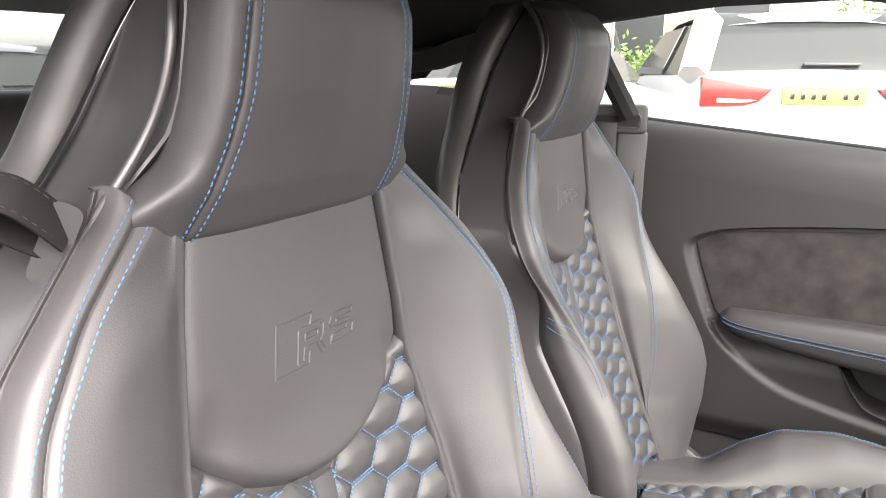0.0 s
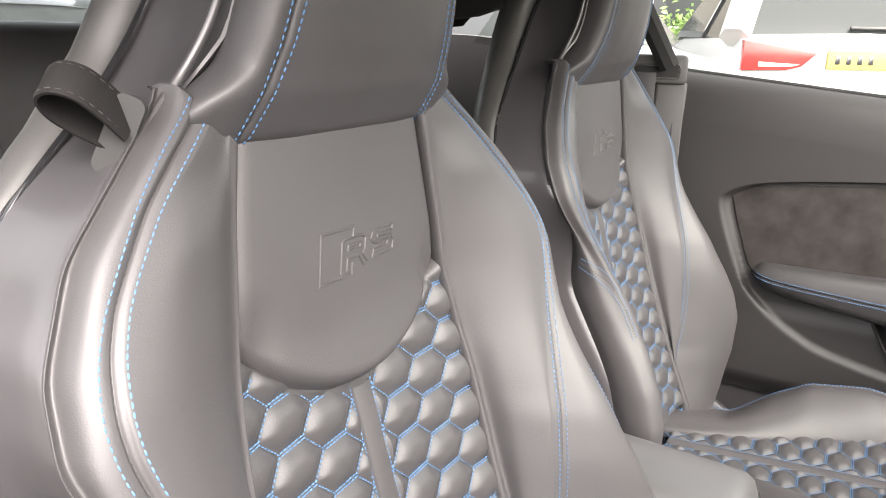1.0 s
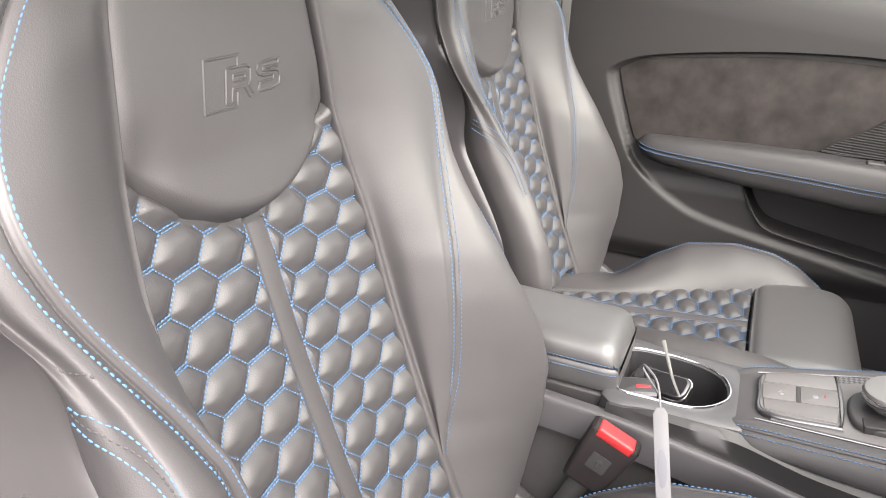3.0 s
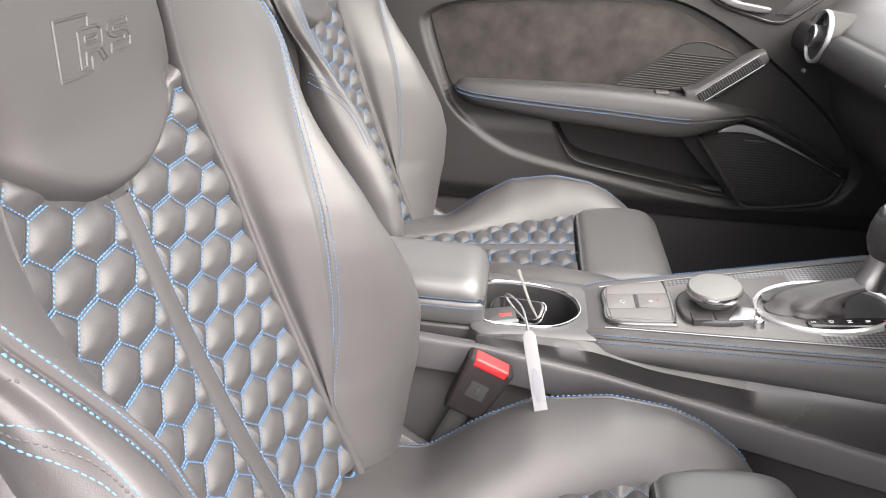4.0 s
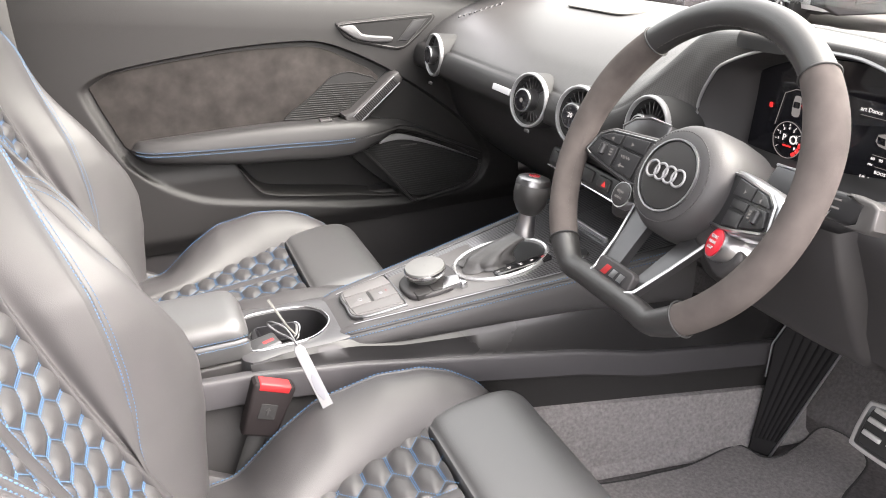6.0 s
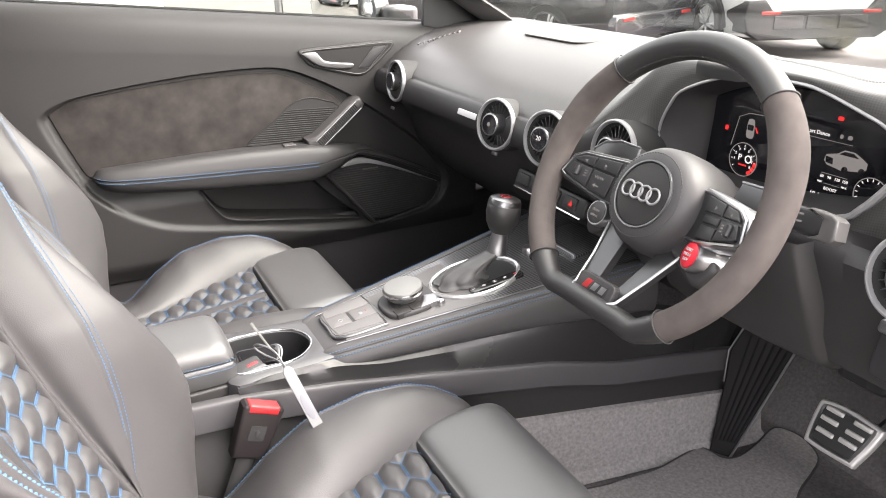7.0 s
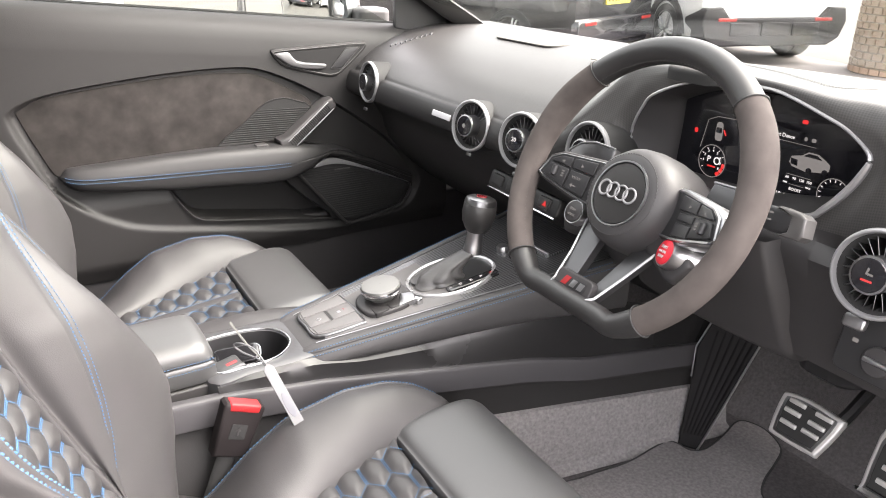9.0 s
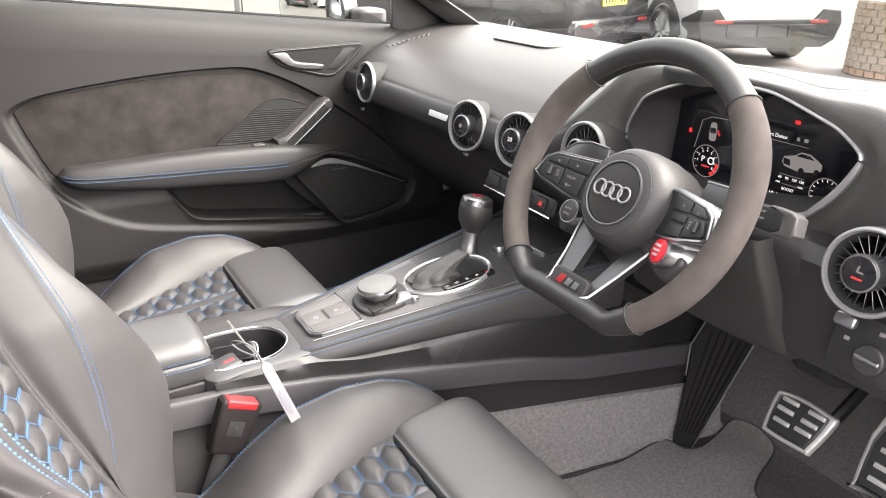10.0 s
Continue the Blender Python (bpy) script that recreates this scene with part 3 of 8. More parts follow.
        row = [Vector((b, y0 - a, z)) for a, b in reversed(half[1:])] + [Vector((b, y0 + a, z)) for a, b in half]
        rows.append(row)
        if 1.095 < z < 1.298:
            for k, (off, sgn) in enumerate(((-0.0055, 1), (0.0045, 1), (-0.0055, -1), (0.0045, -1))):
                lines[k].append((Vector((x + (0.0020 if off < 0 else 0.0000) + roll, y0 + sgn * (hw + off), z)), Vector((1, 0, 0))))
    rows.append([Vector((rows[-1][j].x * 0.5 - 0.035, y0 + (rows[-1][j].y - y0) * 0.3, 1.309)) for j in range(len(rows[-1]))])
    h = part("headrest", grid(rows), LEATHER, s, "padded black leather headrest with twin blue seams")
    part("seam_stitching", stitches(lines, (0.0035, 0.0053), width=0.00095, proud=0.0007), THREAD, h, "twin blue stitching", "stuff", angle=180)

    # lacquered back shell: glossy front faces, bead, soft back
    front, rear = [[], []], []
    bead = [[], []]
    lip = [[], []]
    for i in range(81):
        z = 0.36 + (1.306 - 0.36) * i / 80
        hw, x = RIM(z)
        hh, xx = HEAD(max(z, 1.08))
        f = soft((z - 1.09) / 0.085)
        h4, x4 = OUTER(min(z, 1.15))
        inner = (h4 - 0.002) * (1 - f) + (hh + 0.016) * f
        xi = (x4 - 0.015 - 0.053 * soft((0.93 - z) / 0.12)) * (1 - f) + (xx - 0.040) * f
        slim = soft((z - 1.06) / 0.07)
        hw = max(hw, inner + 0.012) * (1 - slim) + hw * slim
        pts = [(inner - 0.012, xi - 0.004), (inner, xi), (inner + 0.30 * (hw - inner) - 0.010 * slim, xi + 0.55 * (x - xi) - 0.006 * (1 - slim)), (inner + 0.70 * (hw - inner) - 0.008 * slim, xi + (0.85 * slim + 1 - slim) * (x - xi) - 0.004 * (1 - slim)), (hw - 0.003, x)]
        half = [(p[0], p[1]) for p in spline([(a, b, 0) for a, b in pts], 4)]
        for k, sg in enumerate((1, -1)):
            front[k].append([Vector((b, y0 + sg * a, z)) for a, b in half])
            bead[k].append(Vector((x + 0.001, y0 + sg * (hw - 0.002), z)))
            lip[k].append(Vector((xi + 0.002 - 0.004 * slim, y0 + sg * (inner + 0.001 + 0.003 * slim), z)))
        pts = [(hw - 0.003, x), (hw + 0.003 + 0.007 * slim, x - 0.004), (hw + 0.004 + 0.016 * slim, x - 0.016), (hw - 0.006 + 0.022 * slim, x - 0.034), (hw * 0.8 + 0.012 * slim, x - 0.060), (hw * 0.45, x - 0.076), (0, x - 0.082)]
        half = [(p[0], p[1]) for p in spline([(a, b, 0) for a, b in pts], 4)]
        rear.append([Vector((b, y0 - a, z)) for a, b in half] + [Vector((b, y0 + a, z)) for a, b in reversed(half[:-1])])
    for k in (0, 1):
        sh = part("side_shell", grid(front[k]), SHELL, s, "glossy black plastic side of the seat shell")
        part("shell_bead", tube(even(bead[k][20:]), 0.0030, None, 10), GLOSS, sh, "gloss black bead")
        part("trim_bead", tube(even(lip[k][52:]), 0.0034, None, 10), SHELL, sh, "gloss black trim bead beside the leather")
    part("back_shell", grid(rear), BACK_SHELL, s, "dark grey plastic back of the seat")

    # cushion
    def cush_z(x):
        return 0.533 - 0.10 * max(0.49 - x, 0)

    def cush_place(l, d, hh):
        z = cush_z(d)
        z += -0.012 + 0.010 * min(abs(l) / 0.138, 1) ** 3
        return Vector((d, y0 + l, z + hh))

    HALF = table([(0.10, 0.020), (0.20, 0.036), (0.283, 0.058), (0.34, 0.079), (0.39, 0.097), (0.44, 0.112), (0.49, 0.123), (0.56, 0.130), (0.67, 0.134)])
    quilted(0.165, 0.492, lambda d: HALF(d)[0] + 0.003, cush_place, "quilted_cushion", s, lambda l, d: True)
    BOL = table([(0.08, 0.43), (0.15, 0.445), (0.24, 0.478), (0.30, 0.53), (0.36, 0.568), (0.45, 0.585), (0.52, 0.578), (0.564, 0.560), (0.61, 0.527), (0.64, 0.49), (0.665, 0.44)])
    for sg in (1, -1):
        rows, line = [], []
        for i in range(61):
            x = 0.08 + (0.665 - 0.08) * i / 60
            zb = BOL(x)[0] - (0.026 if sg < 0 else 0.0)
            zp = cush_z(x) - 0.004 - 0.10 * soft((x - 0.58) / 0.08)
            hi = max(zb, zp - 0.03)
            hf = HALF(x)[0]
            up = max(hi - zp, 0)
            pts = [(hf, zp - 0.016), (hf + 0.004, zp + 0.002), (hf + 0.3 * (0.203 - hf), zp + 0.40 * (hi - zp) + 0.012 + 0.004 * soft((0.1 - hf) / 0.06)), (hf + 0.68 * (0.203 - hf), zp + 0.82 * (hi - zp) + 0.010), (0.203, hi - 0.001), (0.207, hi - 0.004), (0.212, hi - 0.003), (0.228, hi - 0.020), (0.240, hi - 0.055), (0.243, (hi + 0.36) / 2 - 0.03), (0.240, 0.345)]
            rows.append([Vector((x, y0 + sg * p[0], p[1])) for p in spline([(a, b, 0) for a, b in pts], 4)])
            line.append((Vector((x, y0 + sg * 0.2125, hi - 0.002)), Vector((0, 0, 1))))
        rows.append([Vector((0.672, y0 + sg * (0.19 + 0.4 * (abs(q.y - y0) - 0.19)), 0.36 + 0.5 * (q.z - 0.36))) for q in rows[-1]])
        b = part("cushion_bolster", grid(rows), LEATHER, s, "raised black leather cushion bolster")
        part("seam_stitching", stitches([line[12:57]], (0.0044, 0.0064), width=0.0013, proud=0.0009), THREAD, b, "single blue stitching", "stuff", angle=180)
    # hinge covers between the backrest and the cushion
    for sg in (1, -1):
        rows = []
        for x, z0, z1, w in ((0.085, 0.40, 0.500, 0.020), (0.120, 0.40, 0.532, 0.024), (0.150, 0.40, 0.520, 0.026), (0.185, 0.40, 0.486, 0.026), (0.225, 0.40, 0.462, 0.024), (0.25, 0.40, 0.445, 0.018)):
            rows.append([Vector((x, y0 + sg * (0.226 + a * w), z)) for a, z in ((-0.5, z0), (-0.5, z1 - 0.012), (-0.2, z1 - 0.001), (0.3, z1), (0.8, z1 - 0.010), (1.0, z1 - 0.03), (1.0, z0))])
        part("hinge_cover", grid([[p for p in r] for r in rows]), PLASTIC, s, "black plastic hinge cover")
    # thigh support
    prof = [(0.497, 0.46), (0.496, 0.525), (0.502, 0.535), (0.516, 0.543), (0.56, 0.550), (0.605, 0.553), (0.635, 0.547), (0.655, 0.530), (0.664, 0.505), (0.660, 0.46), (0.645, 0.41), (0.62, 0.37)]
    prof = [(p[0], p[1]) for p in spline([(a, b, 0) for a, b in prof], 4)]
    rows = []
    for j in range(37):
        u = -1 + 2 * j / 36
        e = max(abs(u) - 0.86, 0) / 0.14
        k = 1 - 0.10 * (1 - math.sqrt(max(1 - e * e, 0)))
        rows.append([Vector((0.57 + (a - 0.57) * k, y0 + u * 0.151, 0.46 + (b - 0.46) * (k if b > 0.46 else 1))) for a, b in prof])
    part("thigh_support", grid(rows, cap=True), SKYLIT_LEATHER, s, "smooth black leather thigh support")
    # base under the cushion
    o = [(0.06, 0.345), (0.10, 0.44), (0.60, 0.41), (0.64, 0.36), (0.60, 0.315), (0.10, 0.315)]
    for sg in (1, -1):
        m = basis((0, y0 + sg * 0.236, 0), (1, 0, 0), (0, 0, 1)) if sg < 0 else basis((0, y0 + sg * 0.236, 0), (-1, 0, 0), (0, 0, 1))
        oo = o if sg < 0 else [(-a, b) for a, b in o]
        part("side_cover", slab(oo, m, 0.022, 0.006), PLASTIC, s, "black plastic side cover")
        part("rail", box(pose(0.34, y0 + sg * 0.19, 0.303), 0.62, 0.04, 0.028, 0.004), DARK_ALU, s, "steel seat rail")
    part("seat_pan", box(pose(0.34, y0, 0.40), 0.54, 0.45, 0.12, 0.02), BLACK, s, "black seat pan")
    return s


driver_seat = seat()
passenger_seat = copy_thing(driver_seat, pose(0.2 - 0.055, SEAT_Y + 0.731, 0.29))
tagged(passenger_seat, "black leather passenger seat with blue honeycomb stitching beside the door")

# belt guide loop on the outer shoulder of the driver's seat
g = thing("belt_guide", (-0.03, -0.555, 1.09), "black leather belt guide loop on the seat shoulder", "belt guide")
go = Vector((-0.030, -0.539, 1.112))
m = basis(go, (-0.34, -0.25, -0.90), (-0.75, -0.55, 0.43))
part("base_plate", slab(rect(0.050, 0.018, 0.006), m @ Matrix.Translation((0.004, 0, -0.006)), 0.009, 0.003), RUBBER, g, "grey plastic plate")
axis, wide = Vector((-0.30, -0.56, 0.62)).normalized(), Vector((-0.375, 0.667, 0.645)).normalized()
m = basis(go, wide.cross(axis), wide) @ Matrix.Scale(0.56, 4)
loop = spline([(-0.016, 0, -0.002), (-0.022, 0, 0.030), (-0.022, 0, 0.062), (-0.008, 0, 0.082), (0.012, 0, 0.080), (0.024, 0, 0.060), (0.020, 0, 0.030), (0.010, 0, -0.002)], 5)
rows = []
for i, p in enumerate(loop):
    t = (loop[min(i + 1, len(loop) - 1)] - loop[max(i - 1, 0)]).normalized()
    nn = Vector((-t.z, 0, t.x))
    rows.append([m @ (p + nn * a + Vector((0, b, 0))) for a, b in ((0.0015, -0.022), (0.0028, -0.018), (0.0028, 0.018), (0.0015, 0.022), (-0.0015, 0.022), (-0.0015, -0.022))])
gs_ = part("strap", grid(rows, close_u=True, cap=True), mat("dark_strap_leather", (0.007, 0.0065, 0.0065), 0.8, grain=("voronoi", 900, 0.0006), bump=0.2, spec=0.15), g, "folded leather strap")
edge = [[(m @ (p + Vector((0, b, 0)) + (p - Vector((0, 0, 0.04))).normalized() * 0.0027), m.to_3x3() @ (p - Vector((0, 0, 0.04))).normalized()) for p in loop] for b in (-0.017, 0.017)]
part("strap_stitching", stitches(edge, (0.004, 0.006), width=0.0014), DARK_THREAD, gs_, "dark stitching", "stuff")


# ---- structure: floor, sides, roof and glass of the car ----
UPY = lambda y, s=-1: basis((0, y, 0), (1, 0, 0), (0, 0, 1)) if s < 0 else basis((0, y, 0), (-1, 0, 0), (0, 0, 1))


def structure(ob, label, category):
    return tagged(ob, label, category, "", "structure")


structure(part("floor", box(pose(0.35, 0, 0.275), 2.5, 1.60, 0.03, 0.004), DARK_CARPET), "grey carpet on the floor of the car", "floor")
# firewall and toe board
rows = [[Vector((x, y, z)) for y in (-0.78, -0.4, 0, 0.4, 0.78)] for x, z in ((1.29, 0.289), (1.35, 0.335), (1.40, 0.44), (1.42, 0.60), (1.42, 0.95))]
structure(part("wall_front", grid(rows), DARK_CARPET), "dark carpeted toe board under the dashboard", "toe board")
rows = [[Vector((x, y, z)) for y in (-0.74, 0.74)] for x, z in ((-0.45, 0.29), (-0.47, 0.55), (-0.40, 0.60))]
structure(part("wall_rear", grid(rows), CARPET), "carpeted step under the rear seat", "floor step")
# driver's sill
prof = [(-0.70, 0.285), (-0.705, 0.36), (-0.72, 0.385), (-0.78, 0.39), (-0.82, 0.38), (-0.835, 0.33), (-0.84, 0.20)]
structure(part("sill_driver", grid([[Vector((x, y, z)) for y, z in prof] for x in (-0.25, 0.2, 0.7, 1.2)]), PLASTIC), "black plastic door sill", "sill")

# passenger side wall behind and below the door trim
for name, o, lab in (("wall_passenger_rear", [(-1.0, 0.30), (-0.075, 0.30), (-0.045, 0.6), (-0.035, 1.09), (-0.12, 1.125), (-0.55, 1.165), (-1.0, 1.18)], "dark grey trim panel beside the rear seat"),):
    structure(part(name, slab([(-a, b) for a, b in o][::-1], UPY(0.80, 1), 0.09, 0.02), SOFT), lab, "side trim")
o = [(-1.0, 0.30), (-0.25, 0.30), (-0.25, 1.125), (-0.55, 1.165), (-1.0, 1.18)]
structure(part("wall_driver_rear", slab(o, UPY(-0.80, -1) @ Matrix.Translation((0, 0, -0.09)), 0.09, 0.02), SOFT), "dark grey trim panel behind the driver's door", "side trim")
structure(part("wall_lower_passenger", box(pose(0.6, 0.79, 0.40), 1.4, 0.08, 0.25, 0.01), PLASTIC), "black plastic sill beside the passenger floor", "sill")

# belt guide trim on the passenger's door pillar
bt = thing("belt_outlet", (-0.07, 0.69, 1.10), "dark grey belt outlet trim with a slot, on the door pillar", "belt outlet")
ring = rect(0.116, 0.058, 0.010)
m = basis((-0.074, 0.726, 1.108), (1, 0.25, 0), (0, 0, 1))
bm = slab(ring, m, 0.030, 0.006)
part("cover", bm, BACK_SHELL, bt, "dark grey plastic cover")
part("slot", slab(rect(0.086, 0.022, 0.005, cx=-0.002, cy=-0.004), m, 0.0305, 0.001), LINER, bt, "black belt slot")
part("slot_lip", tube([m @ Vector((a, b, 0.030)) for a, b in rect(0.092, 0.028, 0.007, 5, cx=-0.002, cy=-0.004)], 0.0024, None, 6, closed=True), BACK_SHELL, bt, "raised lip round the slot")
part("lower_trim", slab(rect(0.062, 0.26, 0.006, cx=0.030, cy=-0.155), m, 0.020, 0.005), BACK_SHELL, bt, "dark grey pillar trim")
part("belt", slab(rect(0.042, 0.24, 0.002, cx=-0.022, cy=-0.126), m, 0.034, 0.001, base=0.031), BLACK, bt, "black woven seat belt")

# roof, rails and pillars
rows = []
for x, zc, ze in ((-0.75, 1.285, 1.20), (-0.4, 1.328, 1.255), (-0.1, 1.345, 1.29), (0.13, 1.35, 1.312), (0.32, 1.34, 1.315)):
    rows.append([Vector((x, y, zc + (ze - zc) * (abs(y) / 0.60) ** 3)) for y in [-0.60 + 0.1 * k for k in range(13)]])
structure(part("ceiling", grid(rows), LINER), "black cloth headliner", "headliner")
for sg, nm in ((1, "passenger"), (-1, "driver")):
    # roof rail with thickness
    path = [(-1.35, 1.075), (-1.0, 1.135), (-0.7, 1.175), (-0.436, 1.205), (-0.3, 1.245), (-0.1, 1.288), (0.13, 1.315), (0.32, 1.318), (0.55, 1.285), (0.80, 1.20), (1.00, 1.105), (1.12, 1.03), (1.25, 0.96)]
    rows = []
    for x, z in path:
        y = 0.60 if x < 0.4 else 0.60 + 0.09 * (x - 0.4) / 0.7
        w = 0.045 if x > -0.2 else 0.06
        rows.append([Vector((x, sg * (y - w), z + 0.035)), Vector((x, sg * (y - 0.01), z + 0.002)), Vector((x, sg * (y + 0.02), z)), Vector((x, sg * (y + 0.055), z + 0.02)), Vector((x, sg * (y + 0.03), z + 0.06))])
    ins = grid(rows, close_u=True, cap=True)
    structure(part("pillar_front_" + nm, ins, PILLAR), "black roof rail and windscreen pillar", "roof rail")
    # pillar behind the door
    a, b = Vector((-0.130, sg * 0.625, 1.30)), Vector((-0.045, sg * 0.70, 1.115))
    structure(part("pillar_middle_" + nm, tube([a, (a + b) / 2, b], 0.021, None, 8), LINER), "black pillar behind the door window", "pillar")
    # broad rear pillar
    rows = [[Vector(p) for p in q] for q in (((-0.50, sg * 0.66, 1.185), (-0.75, sg * 0.66, 1.165), (-1.3, sg * 0.64, 1.12)), ((-0.43, sg * 0.61, 1.225), (-0.70, sg * 0.60, 1.21), (-1.3, sg * 0.60, 1.13)))]
    structure(part("pillar_rear_" + nm, grid(rows), LINER), "black rear pillar trim", "pillar")
o = [(1.000, 1.000), (1.125, 0.975), (1.24, 0.968), (1.20, 1.03), (1.10, 1.09), (1.00, 1.14)]
structure(part("trim_mirror_corner", slab(o, UPY(0.755), 0.012, 0.003), BLACK), "black triangular trim at the mirror", "trim")

# glass
def glass(name, quad, mat_, label, n=8, bow=0.0):
    a, b, c, d = [Vector(q) for q in quad]
    nrm = (b - a).cross(d - a).normalized()
    front, back = [], []
    for i in range(n + 1):
        for rows, off in ((front, 0.002), (back, -0.002)):
            row = []
            for j in range(n + 1):
                u, v = j / n, i / n
                p = a.lerp(b, u).lerp(d.lerp(c, u), v)
                row.append(p + nrm * (off + bow * (4 * u * (1 - u))))
            rows.append(row)
    border = lambda r: r[0] + [q[-1] for q in r[1:-1]] + r[-1][::-1] + [q[0] for q in r[-2:0:-1]]
    bm = grid(front)
    grid(back, bm)
    grid([border(front), border(back)], bm, close_u=True)
    bmesh.ops.remove_doubles(bm, verts=bm.verts, dist=1e-5)
    ob = structure(part(name, bm, mat_), label, "window")
    ob.visible_shadow = False
    return ob


glass("window_windscreen", ((1.32, 0.70, 0.985), (1.32, -0.70, 0.985), (0.34, -0.55, 1.33), (0.34, 0.55, 1.33)), GLASS, "clear curved windscreen", 10, -0.05)
glass("window_passenger", ((-0.03, 0.765, 1.09), (1.02, 0.775, 1.00), (0.40, 0.66, 1.31), (-0.08, 0.66, 1.30)), GLASS, "clear passenger door window")
glass("window_quarter", ((-0.52, 0.745, 1.15), (-0.06, 0.755, 1.10), (-0.12, 0.66, 1.29), (-0.42, 0.66, 1.22)), GLASS, "clear rear side window")
glass("window_quarter_driver", ((-0.52, -0.745, 1.15), (-0.06, -0.755, 1.10), (-0.12, -0.66, 1.29), (-0.42, -0.66, 1.22)), GLASS, "clear rear side window")
glass("window_rear", ((-1.45, 0.60, 1.05), (-1.45, -0.60, 1.05), (-0.72, -0.56, 1.30), (-0.72, 0.56, 1.30)), TINT, "tinted rear window", 8, 0.04)

# rear seat and parcel shelf
for sg in (1, -1):
    r = thing("rear_seat", (-0.6, sg * 0.33, 0.55), "black leather rear seat with a rounded top", "rear seat", "rear seats")
    rows = []
    for i in range(15):
        t = i / 14
        prof = spline([(-0.50, 0.58, 0), (-0.56, 0.80, 0), (-0.60, 1.00, 0), (-0.62, 1.12, 0), (-0.655, 1.168, 0), (-0.70, 1.165, 0), (-0.73, 1.10, 0), (-0.72, 0.7, 0)], 4)
        y = sg * 0.33 + (-0.30 + 0.60 * t)
        e = max(abs(2 * t - 1) - 0.75, 0) / 0.25
        k = 1 - 0.14 * (1 - math.sqrt(max(1 - e * e, 0)))
        rows.append([Vector((-0.64 + (p.x + 0.64) * k, y, 0.6 + (p.y - 0.6) * (1 - 0.06 * e * e))) for p in prof])
    part("backrest", grid(rows, cap=True), LEATHER, r, "rounded leather rear backrest")
    part("cushion", box(pose(-0.28, sg * 0.33, 0.55), 0.46, 0.58, 0.12, 0.03), LEATHER, r, "leather rear cushion")
    seam = [(Vector((-0.56 + 0.012 - 0.04 * (k / 20), sg * 0.33, 0.72 + 0.40 * k / 20)), Vector((1, 0, 0))) for k in range(21)]
    part("seam", stitches([seam], (0.004, 0.006), width=0.0015), DARK_THREAD, r, "dark vertical seam", "stuff")
structure(part("parcel_shelf", slab([(-0.70, -0.62), (-0.70, 0.62), (-1.42, 0.58), (-1.42, -0.58)], pose(0, 0, 1.03), 0.035, 0.008), mat("grey_felt", (0.22, 0.215, 0.21), 0.95, grain=("noise", 900, 0.001), bump=0.4)), "grey felt parcel shelf below the rear window", "shelf")

# ---- passenger door trim ----
door = thing("door_passenger", (0.5, 0.74, 0.45), "dark grey door trim with suede inlay and black leather armrest", "car door")


def dslab(o, y, h, bevel=0.004, **k):
    """A plate on the door: outline in x and z, its back at y, standing h towards the cabin."""
    return slab(o, basis((0, y, 0), (1, 0, 0), (0, 0, 1)), h, bevel, **k)


def outline(pts, n=5):
    return [(p.x, p.y) for p in spline([(a, b, 0) for a, b in pts], n, True)]


RECESS = outline([(0.088, 0.872), (0.123, 0.891), (0.189, 0.905), (0.303, 0.919), (0.423, 0.929), (0.551, 0.932), (0.618, 0.925), (0.686, 0.899), (0.757, 0.862), (0.816, 0.825), (0.895, 0.769), (0.995, 0.684), (1.06, 0.60), (1.045, 0.535), (0.990, 0.500), (0.851, 0.482), (0.704, 0.492), (0.511, 0.524), (0.326, 0.560), (0.254, 0.588), (0.199, 0.625), (0.150, 0.678), (0.117, 0.742), (0.092, 0.806), (0.080, 0.850)], 3)
POCK = outline([(0.368, 0.692), (0.396, 0.634), (0.419, 0.596), (0.447, 0.571), (0.513, 0.556), (0.659, 0.533), (0.795, 0.511), (0.725, 0.582), (0.674, 0.636), (0.650, 0.686), (0.52, 0.700), (0.45, 0.702)], 3)


def inside(poly):
    """Signed distance to a closed outline, positive within."""
    a = np.array(poly)
    b = np.roll(a, -1, axis=0)
    e = b - a

    def depth(p):
        t = np.clip(((p[:, None] - a) * e).sum(2) / (e * e).sum(1), 0, 1)
        d = np.sqrt(((p[:, None] - a - t[:, :, None] * e) ** 2).sum(2)).min(1)
        x, z = p[:, :1], p[:, 1:]
        cross = ((a[:, 1] > z) != (b[:, 1] > z)) & (x < e[:, 0] * (z - a[:, 1]) / np.where(e[:, 1] == 0, 1e-9, e[:, 1]) + a[:, 0])
        return np.where(cross.sum(1) % 2 == 1, d, -d)
    return depth


in_recess, in_pocket = inside(RECESS), inside(POCK)
EDGE_TOP = [p for p in RECESS[:48] if p[1] > 0.60 and p[0] > 0.085]
EDGE_TOP = sorted(set(EDGE_TOP))
smooth01 = lambda v: np.clip(v, 0, 1) ** 2 * (3 - 2 * np.clip(v, 0, 1))
SEAL_Z = lambda x: 1.104 - 0.0925 * (x + 0.019) - 0.02 * soft((x - 1.0) / 0.2)


def door_y(p):
    x, z = p[:, 0], p[:, 1]
    low_ = np.maximum(smooth01((0.16 - x) / 0.05), smooth01((0.70 - z) / 0.10))
    return 0.722 + 0.015 * smooth01(in_recess(p) / (0.006 + 0.012 * low_)) * (1 - 0.45 * smooth01((0.66 - z) / 0.04) * smooth01((0.66 - x) / 0.1)) + 0.022 * smooth01((0.50 - z) / 0.06)


